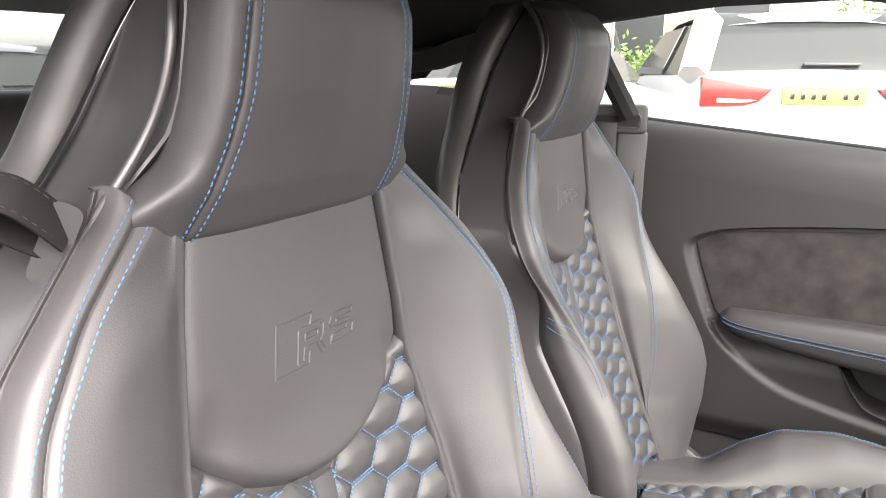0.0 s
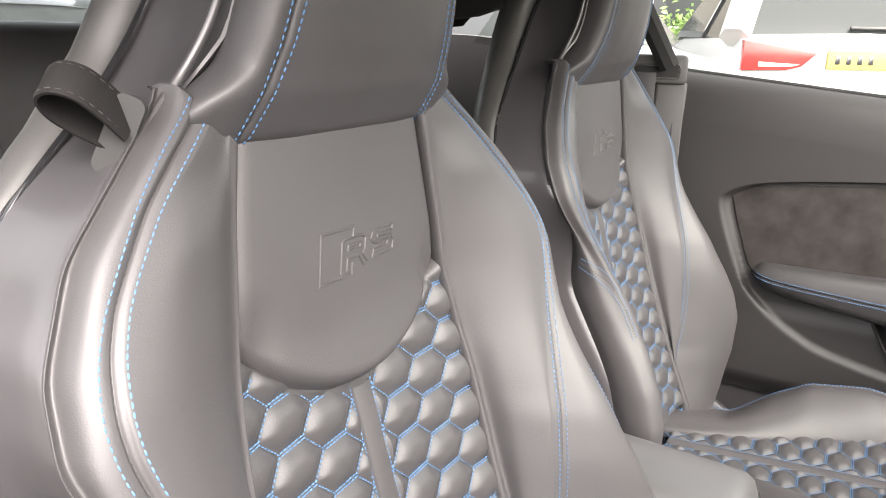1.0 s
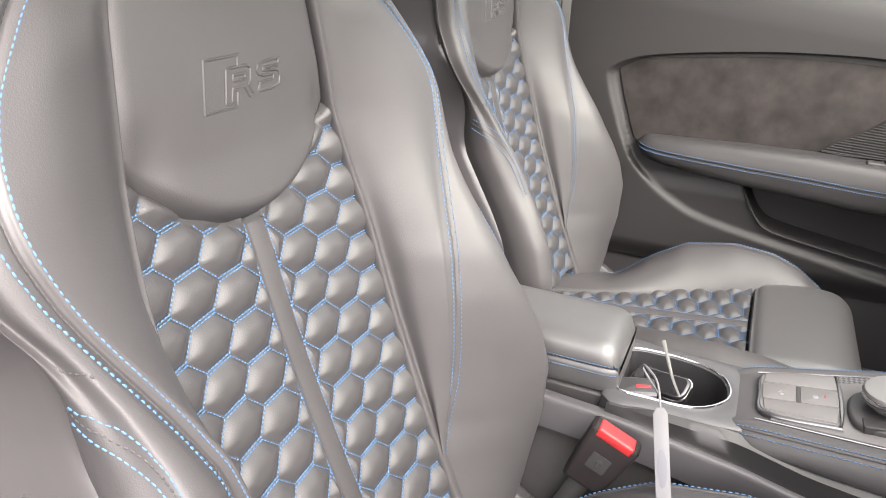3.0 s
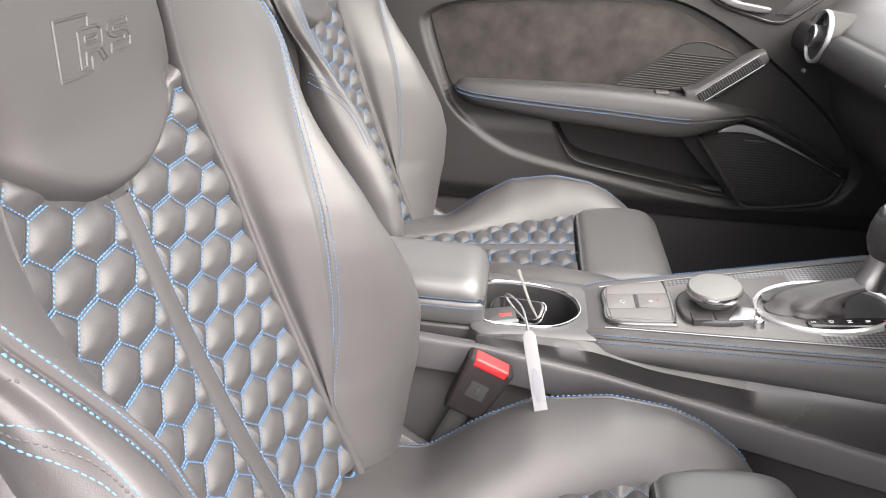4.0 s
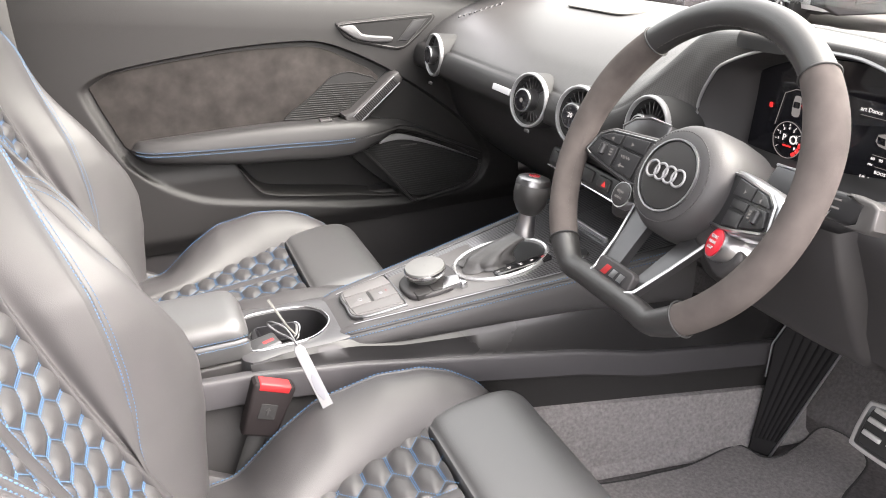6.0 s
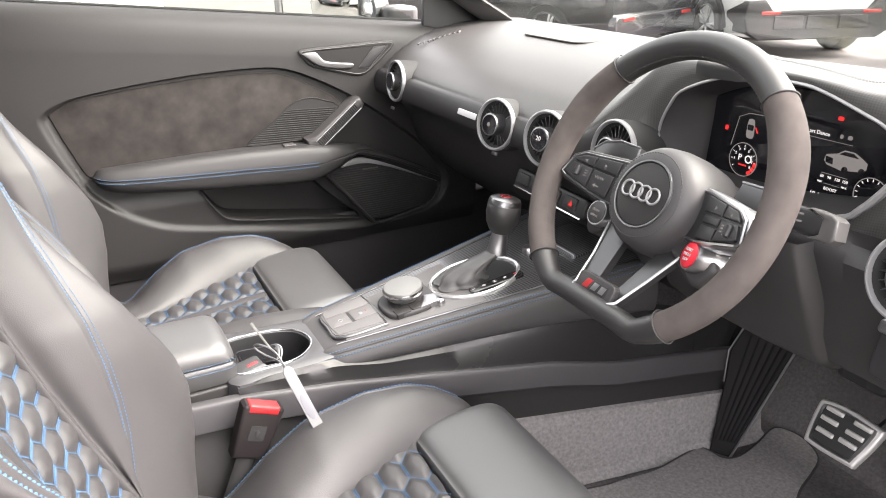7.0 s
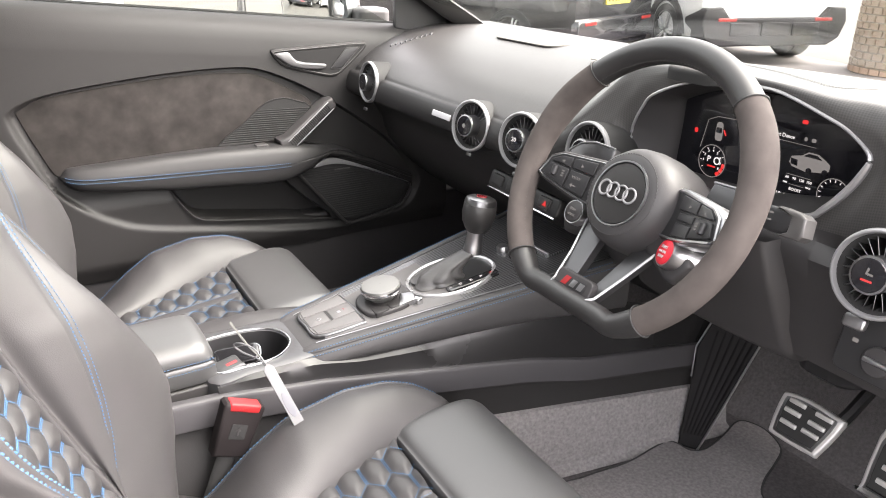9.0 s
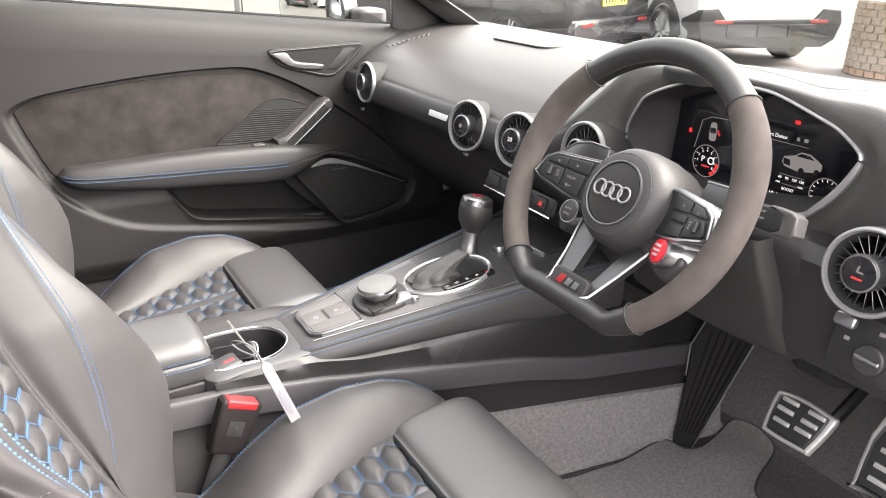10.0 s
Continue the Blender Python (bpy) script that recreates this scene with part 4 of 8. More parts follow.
# door skin: rounded shoulder below the window, a wide recess round the inlay, and the deep pocket
rows = []
for k in range(238):
    x = -0.035 + 1.185 * k / 237
    zs = SEAL_Z(x)
    sec = spline([(0.80, zs - 0.03, 0), (0.785, zs - 0.004, 0), (0.765, zs, 0), (0.745, zs - 0.010, 0), (0.728, zs - 0.04, 0), (0.722, zs - 0.09, 0), (0.722, zs - 0.10, 0)], 3)[:-3]
    row = [Vector((x, p.x, p.y)) for p in sec]
    zt_ = float(np.interp(x, [p[0] for p in EDGE_TOP], [p[1] for p in EDGE_TOP])) + 0.002
    zz = np.concatenate([np.linspace(zs - 0.094, zt_, 14)[:-1], np.linspace(zt_, zt_ - 0.012, 12), np.linspace(zt_ - 0.012, 0.45, 112)[1:]])
    pts = np.stack([np.full_like(zz, x), zz], 1)
    y = door_y(pts)
    row += [Vector((x, float(b), float(c))) for b, c in zip(y, zz)]
    rows.append(row)
bm = grid(rows)
near = [v for v in bm.verts if 0.34 < v.co.x < 0.82 and 0.48 < v.co.z < 0.72]
depth = in_pocket(np.array([(v.co.x, v.co.z) for v in near]))
hole = {v for v, d in zip(near, depth) if d > 0}
bmesh.ops.delete(bm, geom=[f for f in bm.faces if all(v in hole for v in f.verts)], context="FACES")
loop_ = POCK + POCK[:1]
fine_ = [(a[0] + (b[0] - a[0]) * q / 6, a[1] + (b[1] - a[1]) * q / 6) for a, b in zip(loop_, loop_[1:]) for q in range(6)]
for v in hole:
    if v.is_valid:
        v.co.x, v.co.z = min(fine_, key=lambda p: (p[0] - v.co.x) ** 2 + (p[1] - v.co.z) ** 2)
        v.co.y = float(door_y(np.array([(v.co.x, v.co.z)]))[0])
part("trim_panel", bm, SOFT, door, "dark grey soft-touch panel with a deep pocket")
part("window_seal", tube([(x, 0.772, SEAL_Z(x) + 0.001) for x in [-0.03 + 0.05 * k for k in range(24)]], 0.005, None, 6), RUBBER, door, "black rubber window seal")
rear_edge = [(-0.034, 0.775, 1.10), (-0.034, 0.735, 1.085), (-0.034, 0.722, 1.0), (-0.034, 0.722, 0.85), (-0.034, 0.722, 0.65), (-0.034, 0.745, 0.47)]
part("edge_seal", tube(spline(rear_edge, 5), 0.007, None, 6), RUBBER, door, "black rubber door seal")

SU = outline([(0.101, 0.866), (0.110, 0.880), (0.134, 0.887), (0.188, 0.896), (0.303, 0.908), (0.424, 0.917), (0.553, 0.917), (0.620, 0.908), (0.689, 0.874), (0.755, 0.830), (0.735, 0.770), (0.700, 0.715), (0.50, 0.715), (0.30, 0.710), (0.170, 0.705), (0.127, 0.783), (0.106, 0.845)], 3)
part("suede_inlay", dslab(SU, 0.742, 0.0075, 0.003), SUEDE, door, "dark grey mottled suede inlay")
rim_y = door_y(np.array(POCK))
rows = [[Vector((a, float(y) + dy, b)) for (a, b), y in zip(inset(POCK, w), rim_y)] for w, dy in ((-0.003, 0.0015), (0.0, -0.0005), (0.002, 0.002), (0.004, 0.012), (0.006, 0.080))]
bm = grid(rows, close_u=True)
bm.faces.new([bm.verts.new((a, 0.800, b)) for a, b in ((0.34, 0.49), (0.34, 0.72), (0.82, 0.72), (0.82, 0.49))])
part("pocket", bm, SOFT, door, "dark moulded door pocket")
part("pocket_lip", tube(spline([(0.381, 0.7235, 0.661), (0.397, 0.7235, 0.632), (0.420, 0.7235, 0.595), (0.447, 0.7235, 0.571), (0.513, 0.7245, 0.556), (0.659, 0.7275, 0.533), (0.80, 0.7310, 0.510)], 6), 0.0022, None, 8), SOFT, door, "rounded pocket lip")

# armrest
rows = []
top = table([(0.158, 0.722, 0.714, 0.728), (0.165, 0.730, 0.704, 0.712), (0.18, 0.735, 0.694, 0.700), (0.205, 0.737, 0.686, 0.692), (0.262, 0.739, 0.680, 0.684), (0.384, 0.743, 0.668, 0.676), (0.5, 0.744, 0.662, 0.668), (0.60, 0.741, 0.655, 0.664), (0.66, 0.738, 0.656, 0.662), (0.70, 0.733, 0.668, 0.664), (0.741, 0.727, 0.680, 0.676), (0.80, 0.714, 0.697, 0.704), (0.864, 0.692, 0.684, 0.716), (0.93, 0.655, 0.650, 0.722), (1.0, 0.605, 0.602, 0.728)])
arm_line = [[], []]
for k in range(61):
    x = 0.158 + 0.842 * (k / 60) ** 1.25
    zt, zb, yf = top(x)
    zm = zb + 0.48 * (zt - zb)
    sec = spline([(0.737, zt, 0), (yf + 0.030, zt + 0.002, 0), (yf + 0.010, zt - 0.006, 0), (yf + 0.001, zm + 0.004, 0), (yf + 0.003, zm, 0), (yf + 0.001, zm - 0.004, 0), (yf + 0.006, zb + 0.006, 0), (yf + 0.022, zb - 0.004, 0), (0.737, zb - 0.004, 0)], 3)
    rows.append([Vector((x, p.x, p.y)) for p in sec])
    arm_line[0].append((Vector((x, yf - 0.0002, zm + 0.0042)), Vector((0, -1, 0))))
    arm_line[1].append((Vector((x, yf - 0.0002, zm - 0.0042)), Vector((0, -1, 0))))
arm = part("armrest", grid(rows, cap=True), ARM_LEATHER, door, "black leather armrest")
part("seam_stitching", stitches([a[2:41] for a in arm_line], (0.0034, 0.0050), width=0.0014, proud=0.0014), THREAD, arm, "twin blue stitching", "stuff")

# tweeter grille with its slats
def slatted(o, pitch, z0, drop, y, r, material, owner, name):
    """Fine ribs across a closed outline on the door."""
    z = z0
    while z < max(b for a, b in o):
        cut_ = []
        for i in range(len(o)):
            (x1, z1), (x2, z2) = o[i], o[(i + 1) % len(o)]
            d1, d2 = z1 + drop * x1 - z, z2 + drop * x2 - z
            if d1 * d2 < 0:
                cut_.append(x1 + (x2 - x1) * d1 / (d1 - d2))
        if len(cut_) >= 2 and max(cut_) - min(cut_) > 0.012:
            a, b = min(cut_) + 0.003, max(cut_) - 0.003
            part(name, tube([(a, y, z - drop * a), (b, y, z - drop * b)], r, None, 5), material, owner)
        z += pitch


GRILLE = mat("dark_grille_plastic", (0.014, 0.0132, 0.0132), 0.6, spec=0.25)
GR = outline([(0.511, 0.748), (0.567, 0.787), (0.620, 0.829), (0.643, 0.843), (0.679, 0.848), (0.715, 0.838), (0.752, 0.817), (0.700, 0.765), (0.666, 0.748), (0.60, 0.746)], 2)
gr = part("speaker_grille", dslab(GR, 0.737, 0.0070, 0.002), LINER, door, "black ribbed speaker grille")
part("grille_rim", tube([(a, 0.7300, b) for a, b in GR], 0.0016, None, 6, closed=True), GRILLE, gr, "thin grey rim")
slatted(GR, 0.0052, 0.749 + 0.04 * 0.51, 0.04, 0.7298, 0.0014, GRILLE, gr, "grille_slat")
# pull handle: a slanting bar with a ribbed grip between two bright edges
a, b = Vector((0.676, 0.700, 0.735)), Vector((0.792, 0.700, 0.829))
d = (b - a).normalized()
m = basis((a + b) / 2, d, d.cross(Vector((0, -1, 0))) * -1)
LH = (b - a).length
HANDLE = mat("satin_grey_handle", (0.05, 0.048, 0.048), 0.42, 0.2)
ph = part("pull_handle", slab([(-LH / 2 - 0.012, -0.024), (-LH / 2 + 0.012, -0.019), (LH / 2, -0.016), (LH / 2 + 0.010, -0.010), (LH / 2 + 0.012, 0.010), (LH / 2, 0.016), (-LH / 2 + 0.014, 0.019), (-LH / 2 - 0.010, 0.030), (-LH / 2 - 0.020, 0.012), (-LH / 2 - 0.022, -0.010)], m @ Matrix.Translation((0, 0, -0.022)), 0.032, 0.008, base=-0.016), HANDLE, door, "satin grey pull handle")
part("grip_well", slab(rect(LH - 0.012, 0.021, 0.004), m @ Matrix.Translation((0, 0.0, 0)), 0.0104, 0.0006), RUBBER, ph, "dark ribbed grip")
for sy in (-0.0112, 0.0112):
    part("grip_edge", tube([m @ Vector((-LH / 2 + 0.004, sy, 0.0106)), m @ Vector((0, sy, 0.0112)), m @ Vector((LH / 2 - 0.004, sy, 0.0106))], 0.0012, None, 6), ALU, ph, "bright grip edge")
for k in range(26):
    f = -0.5 + (k + 0.5) / 26
    part("grip_rib", slab(rect(0.0024, 0.019, 0.0008, 2), m @ Matrix.Translation((f * (LH - 0.016), 0.0, 0.0080)), 0.0046, 0.0008), HANDLE, ph)
part("window_switch", dslab(rect(0.030, 0.007, 0.003, cx=0.605, cy=0.744), 0.71, 0.022, 0.002), HANDLE, door, "small satin switch")
# release handle in its recess
RH = outline([(0.654, 0.960), (0.667, 0.967), (0.765, 0.971), (0.880, 0.975), (0.902, 0.970), (0.898, 0.954), (0.837, 0.903), (0.810, 0.893), (0.776, 0.898), (0.689, 0.922), (0.664, 0.944)], 3)
rh = part("handle_surround", dslab(RH, 0.735, 0.0175, 0.003), SOFT, door, "grey surround of the release handle")
# no real depth here: a flat black plate paints the recess's shade
part("recess_shade", dslab(inset(RH, 0.006), 0.735, 0.0182, 0.0006), LINER, rh, "flat black plate for the shade in the recess")
part("recess_edge", tube([(a, 0.7170, b) for a, b in inset(RH, 0.0055)], 0.0011, None, 6, closed=True), HANDLE, rh, "thin grey edge")
LB = [(0.806, 0.914), (0.848, 0.960), (0.884, 0.962), (0.833, 0.912)]
part("lock_button", dslab(LB, 0.735, 0.0200, 0.002), BLACK, rh, "black lock button")
part("button_edge", tube([(a, 0.7150, b) for a, b in inset(LB, -0.001)], 0.0009, None, 6, closed=True), HANDLE, rh, "thin grey edge")
HL = outline([(0.660, 0.956), (0.686, 0.960), (0.699, 0.956), (0.714, 0.938), (0.75, 0.931), (0.788, 0.926), (0.790, 0.919), (0.780, 0.914), (0.743, 0.916), (0.700, 0.926), (0.676, 0.942)], 2)
part("release_lever", dslab(HL, 0.722, 0.013, 0.004), mat("satin_lever_metal", (0.13, 0.13, 0.132), 0.32, 0.6), rh, "satin chrome release lever")
# lower loudspeaker with slats and bright strip
SP = [(0.693, 0.660), (0.745, 0.668), (0.789, 0.674), (0.821, 0.668), (0.903, 0.635), (1.020, 0.580), (1.018, 0.562), (0.986, 0.526), (0.856, 0.503), (0.820, 0.510), (0.753, 0.590)]
sp = part("loudspeaker_cover", dslab(SP, 0.735, 0.020, 0.003), LINER, door, "black ribbed loudspeaker cover")
slatted(SP, 0.0062, 0.514, 0.0, 0.7148, 0.0013, LINER, sp, "cover_slat")
part("cover_frame", tube(spline([(0.690, 0.713, 0.664), (0.753, 0.712, 0.588), (0.817, 0.711, 0.508), (0.834, 0.711, 0.499), (0.858, 0.711, 0.497), (0.988, 0.712, 0.521), (1.022, 0.712, 0.560), (1.024, 0.712, 0.582)], 6), 0.0045, None, 8), SOFT, sp, "grey frame edge")
part("cover_brow", tube(spline([(0.684, 0.714, 0.668), (0.72, 0.712, 0.688), (0.765, 0.712, 0.699), (0.815, 0.713, 0.694), (0.90, 0.715, 0.662), (1.03, 0.716, 0.600)], 6), [0.004 + 0.004 * math.sin(math.pi * k / 30) for k in range(31)], None, 8), SOFT, sp, "rounded brow above the cover")
up_ = spline([(0.741, 0.665, 0), (0.762, 0.680, 0), (0.790, 0.684, 0), (0.825, 0.675, 0), (0.897, 0.645, 0), (1.018, 0.587, 0)], 6)
lo_ = spline([(0.742, 0.663, 0), (0.772, 0.667, 0), (0.800, 0.667, 0), (0.835, 0.660, 0), (0.900, 0.637, 0), (1.018, 0.585, 0)], 6)
part("bright_strip", grid([[Vector((u.x, 0.7155, u.y)), Vector((u.x, 0.7105, u.y - 0.0008)), (Vector((u.x, 0.7090, u.y)) + Vector((w.x, 0.7090, w.y))) / 2, Vector((w.x, 0.7105, w.y + 0.0008)), Vector((w.x, 0.7155, w.y))] for u, w in zip(up_, lo_)]), VENT_RING, sp, "bright metal strip")
part("maker_bar", dslab(rect(0.045, 0.0035, cx=0.822, cy=0.650), 0.7145, 0.0012, 0.0002), HANDLE, sp, "small pale bar of lettering")


# ---- centre console ----
TUNNEL = mat("grey_tunnel_plastic", (0.037, 0.0355, 0.038), 0.5, grain=("voronoi", 1100, 0.0004), bump=0.18, patch=0.06, patch_scale=9)
LACQUER = mat("satin_dark_lacquer", (0.020, 0.0195, 0.020), 0.25, 0.3, rough_var=0.03)
con = thing("centre_console", (0.6, 0, 0.29), "dark centre console with carbon fibre panel and leather sides", "console")
CH = lambda x: 0.055 + 0.17 * max(x - 0.44, 0)
CZ = lambda x: 0.613 + 0.135 * (x - 0.44)
LZ = table([(0.40, 0.604), (0.43, 0.604), (0.455, 0.600), (0.51, 0.592), (0.59, 0.595), (0.68, 0.600), (0.79, 0.604), (1.0, 0.600), (1.2, 0.55)])
GZ = table([(0.10, 0.602), (0.20, 0.600), (0.30, 0.593), (0.357, 0.583), (0.43, 0.572), (0.50, 0.564), (0.585, 0.556), (0.67, 0.547), (0.80, 0.534), (0.92, 0.510), (1.2, 0.49)])
XS = [0.418 + 0.036 * (k / 10) ** 2 for k in range(10)] + [0.454 + (1.0 - 0.454) * k / 38 for k in range(39)]
body, lines, chromes = [], {1: [[], []], -1: [[], []]}, {1: [], -1: []}
for x in XS:
    t = min((x - 0.418) / 0.036, 1.0)
    e = math.sqrt(max(1 - (1 - t) ** 2, 0.0))
    zl = LZ(x)[0]
    z = zl - 0.004 + (CZ(x) - zl + 0.004) * (0.15 + 0.85 * e)
    h = CH(x) * (0.86 + 0.14 * e)
    w = 0.35 + 0.65 * e
    sec = spline([(0, z, 0), (h * 0.7, z, 0), (h - 0.004, z, 0), (h + 0.001 * w, z + 0.001, 0), (h + 0.009 * w, z + 0.0012, 0), (h + 0.014 * w, z - 0.0010 * w, 0), (h + 0.0165 * w, z - 0.0036 * w, 0), (h + 0.0165 * w, z - 0.0055 * w, 0), (h + 0.0190 * w, z - 0.0072 * w, 0), (h + 0.024 * w, z - 0.018 * w - 0.2 * max(z - zl - 0.03, 0), 0), (h + 0.024 * w, min(zl, z - 0.03 * w), 0), (h + 0.012 * w, zl - 0.012, 0)], 3)
    body.append([Vector((x, p.x, p.y)) for p in reversed(sec)] + [Vector((x, -p.x, p.y)) for p in sec[1:]])
    for sg in (1, -1):
        nn = Vector((0, sg * 0.9, 0.45))
        if x > 0.430:
            lines[sg][0].append((Vector((x, sg * (h + 0.0148 * w), z - 0.0006 * w)), nn))
            lines[sg][1].append((Vector((x, sg * (h + 0.0206 * w), z - 0.0086 * w)), nn))
        if x > 0.445:
            chromes[sg].append(Vector((x, sg * (h - 0.003), z + 0.0012)))
lp = part("leather_body", grid(body, cap=True), LEATHER, con, "black leather console body with rounded end")
for sg in (1, -1):
    part("seam_stitching", stitches(lines[sg], (0.0036, 0.0050), width=0.0014, proud=0.001), THREAD, lp, "twin blue stitching", "stuff")
    part("chrome_edge", tube(chromes[sg], 0.0009, None, 6), DARK_ALU, con, "bright metal edge")
    # lacquered band and plastic tunnel below
    band, tun = [], []
    for k in range(61):
        x = 0.10 + 1.1 * k / 60
        zg = GZ(x)[0]
        if x > 0.43:
            zu, hu = LZ(x)[0] + 0.001, CH(x) + 0.014
        else:
            zu, hu = 0.6045, 0.0745
        ho = max(CH(x) + 0.030, 0.0835)
        band.append([Vector((x, sg * a, b)) for a, b in ((hu, zu), (ho - 0.002, zu - 0.3 * (zu - zg)), (ho, zg + 0.002), (ho + 0.002, zg - 0.003))])
        tun.append([Vector((x, sg * p.x, p.y)) for p in spline([(ho - 0.004, zg - 0.002, 0), (ho + 0.006, zg - 0.003, 0), (ho + 0.010, zg - 0.010, 0), (ho + 0.014, zg - 0.045, 0), (ho + 0.008, zg - 0.055, 0), (max(ho, 0.11) + 0.01, (zg + 0.29) / 2, 0), (max(ho, 0.12) + 0.02, 0.285, 0)], 3)])
    part("lacquered_band", grid(band[10:]), LACQUER, con, "glossy dark side band")
    part("tunnel_ledge", grid([r[:10] for r in tun]), TUNNEL, con, "grey plastic ledge along the tunnel")
    # below the ledge a darker material paints in the shade of the seat gap
    part("shaded_tunnel_side", grid([r[9:] for r in tun]), SOFT, con, "plastic tunnel side, darkened for the shade beside the seat")
    lining = []
    for k in range(31):
        x = 0.50 + 0.74 * k / 30
        zt = 0.429 - 0.076 * (x - 0.767)
        hb = max(CH(x) + 0.030, 0.115) + 0.016
        lining.append([Vector((x, sg * a, b)) for a, b in ((hb - 0.012, zt + 0.002), (hb + 0.002, zt), (hb + 0.012, 0.5 * zt + 0.15), (hb + 0.020, 0.306), (hb + 0.040, 0.2925))])
    part("carpet_lining", grid(lining), CARPET, con, "grey carpet lining along the tunnel")

PLATE_GREY = mat("satin_grey_plate", (0.085, 0.082, 0.081), 0.38, rough_var=0.04)
# carbon panel and rear nose
top = []
for x in XS[11:]:
    h, z = CH(x) - 0.003, CZ(x)
    top.append([Vector((x, h * u, z + 0.0005)) for u in (-1, -0.6, -0.2, 0.2, 0.6, 1)])
part("carbon_panel", grid(top), CARBON, con, "carbon fibre panel")
plate = [(x, -CH(x) + 0.006) for x in (0.462, 0.55, 0.65, 0.70)] + [(x, CH(x) - 0.022) for x in (0.70, 0.65, 0.55, 0.462)]
part("grey_plate", slab([(a - 0.62, b) for a, b in plate], basis((0.62, 0, CZ(0.62)), (1, 0, 0.135), (0, 1, 0)), 0.0022, 0.0008), PLATE_GREY, con, "satin grey control plate")

# cup holder with its frame
SATIN_PLATE = mat("satin_metal_plate", (0.080, 0.080, 0.083), 0.42, 0.5, grain=("noise", 1400, 0.0002), bump=0.04)
cup = thing("cup_holder", (0.35, 0, 0.56), "open cup holder in a satin metal frame", "cup holder")
OUTL = outline([(0.276, -0.071), (0.34, -0.074), (0.42, -0.073), (0.448, -0.060), (0.452, 0.0), (0.448, 0.060), (0.42, 0.073), (0.34, 0.074), (0.276, 0.071)], 4)
HOLE = outline([(0.287, -0.048), (0.33, -0.056), (0.38, -0.052), (0.41, -0.025), (0.415, 0.005), (0.40, 0.035), (0.36, 0.050), (0.30, 0.050), (0.287, 0.03)], 4)
n = len(OUTL)
HOLE = [HOLE[i * len(HOLE) // n] for i in range(n)]
rows = [[Vector((a, b, z)) for a, b in o] for o, z in ((inset(OUTL, -0.003), 0.580), (inset(OUTL, -0.002), 0.594), (inset(OUTL, -0.0005), 0.6045), (inset(OUTL, 0.004), 0.6075), (inset(HOLE, -0.004), 0.6085), (HOLE, 0.606))]
part("frame", grid(rows[2:], close_u=True), SATIN_PLATE, cup, "dark satin frame top")
part("side_face", grid(rows[:3], close_u=True), SATIN_PLATE, cup, "satin metal side face")
rows = [[Vector((a, b, z)) for a, b in o] for o, z in ((HOLE, 0.606), (inset(HOLE, 0.003), 0.56), (inset(HOLE, 0.008), 0.528))]
bm = grid(rows, close_u=True)
bm.faces.new(list(bm.verts)[-n:])
part("well", bm, BLACK, cup, "black plastic well")
part("rim", tube([(a, b, 0.6088) for a, b in inset(HOLE, -0.003)], 0.0016, None, 6, closed=True), CHROME, cup, "bright rim")

# car key and small papers in the well, and the white key tag
key = thing("car_key", (0.33, -0.01, 0.53), "black car key with a small red mark, in the cup holder", "key")
m = basis((0.335, 0.012, 0.588), (0.72, -0.25, 0.10), (0.2, 0.9, 0.45))
part("fob", slab(rect(0.078, 0.036, 0.013, 5), m @ Matrix.Translation((0, 0, -0.007)), 0.014, 0.005), GLOSS, key, "glossy black key fob")
part("fob_edge", tube([m @ Vector((a, b, 0)) for a, b in rect(0.079, 0.037, 0.013, 5)], 0.0016, None, 6, closed=True), CHROME, key, "chrome edge")
wal = thing("key_wallet", (0.31, -0.03, 0.53), "small black key pouch with a white edge and red mark", "pouch")
m = basis((0.308, -0.030, 0.598), (0.85, 0.25, 0.05), (-0.2, 0.9, 0.3))
part("pouch", slab(rect(0.052, 0.030, 0.006, 4), m @ Matrix.Translation((0, 0, -0.012)), 0.018, 0.004), BLACK, wal, "black pouch")
part("white_edge", slab(rect(0.050, 0.006, 0.002, 3, cy=-0.014), m, 0.0085, 0.001), WHITE_TAG, wal, "white edge")
part("red_mark", slab(rect(0.018, 0.005, 0.001, 3, cx=0.010, cy=-0.001), m, 0.0066, 0.0004), RED, wal, "red mark")

tag = thing("key_tag", (0.375, -0.12, 0.58), "white plastic key tag on a looped cord over the console", "key tag")
a, b = Vector((0.347, -0.124, 0.641)), Vector((0.371, -0.184, 0.566))
d = (b - a).normalized()
m = basis((a + b) / 2, d, Vector((0.9, 0.25, 0.3)))
TG = [(-0.051, -0.004), (-0.044, -0.0080), (0.048, -0.0080), (0.050, -0.006), (0.050, 0.0080), (-0.044, 0.0080), (-0.051, 0.004)]
part("label", slab(TG, m @ Matrix.Translation((0, 0, -0.001)), 0.002, 0.0005), WHITE_TAG, tag, "white tag")
part("smudge", slab(disc(0.020, 20, 0.014, 0.0, 0.0055), m, 0.0014, 0.0002, base=-0.0014), mat("grey_ink", (0.085, 0.085, 0.10), 0.6), tag, "faded grey ink")
loop = spline([a + Vector((0.001, -0.001, -0.003)), (0.338, -0.100, 0.658), (0.322, -0.082, 0.664), (0.316, -0.068, 0.655), (0.328, -0.074, 0.642), (0.343, -0.100, 0.640), a + Vector((0, 0, -0.003))], 6)
part("cord_loop", tube(loop, 0.0014, None, 6), WHITE_TAG, tag, "white cord loop")
tail = [(0.362, -0.028, 0.602), (0.350, -0.018, 0.618), (0.338, -0.004, 0.640), (0.330, 0.004, 0.656)]
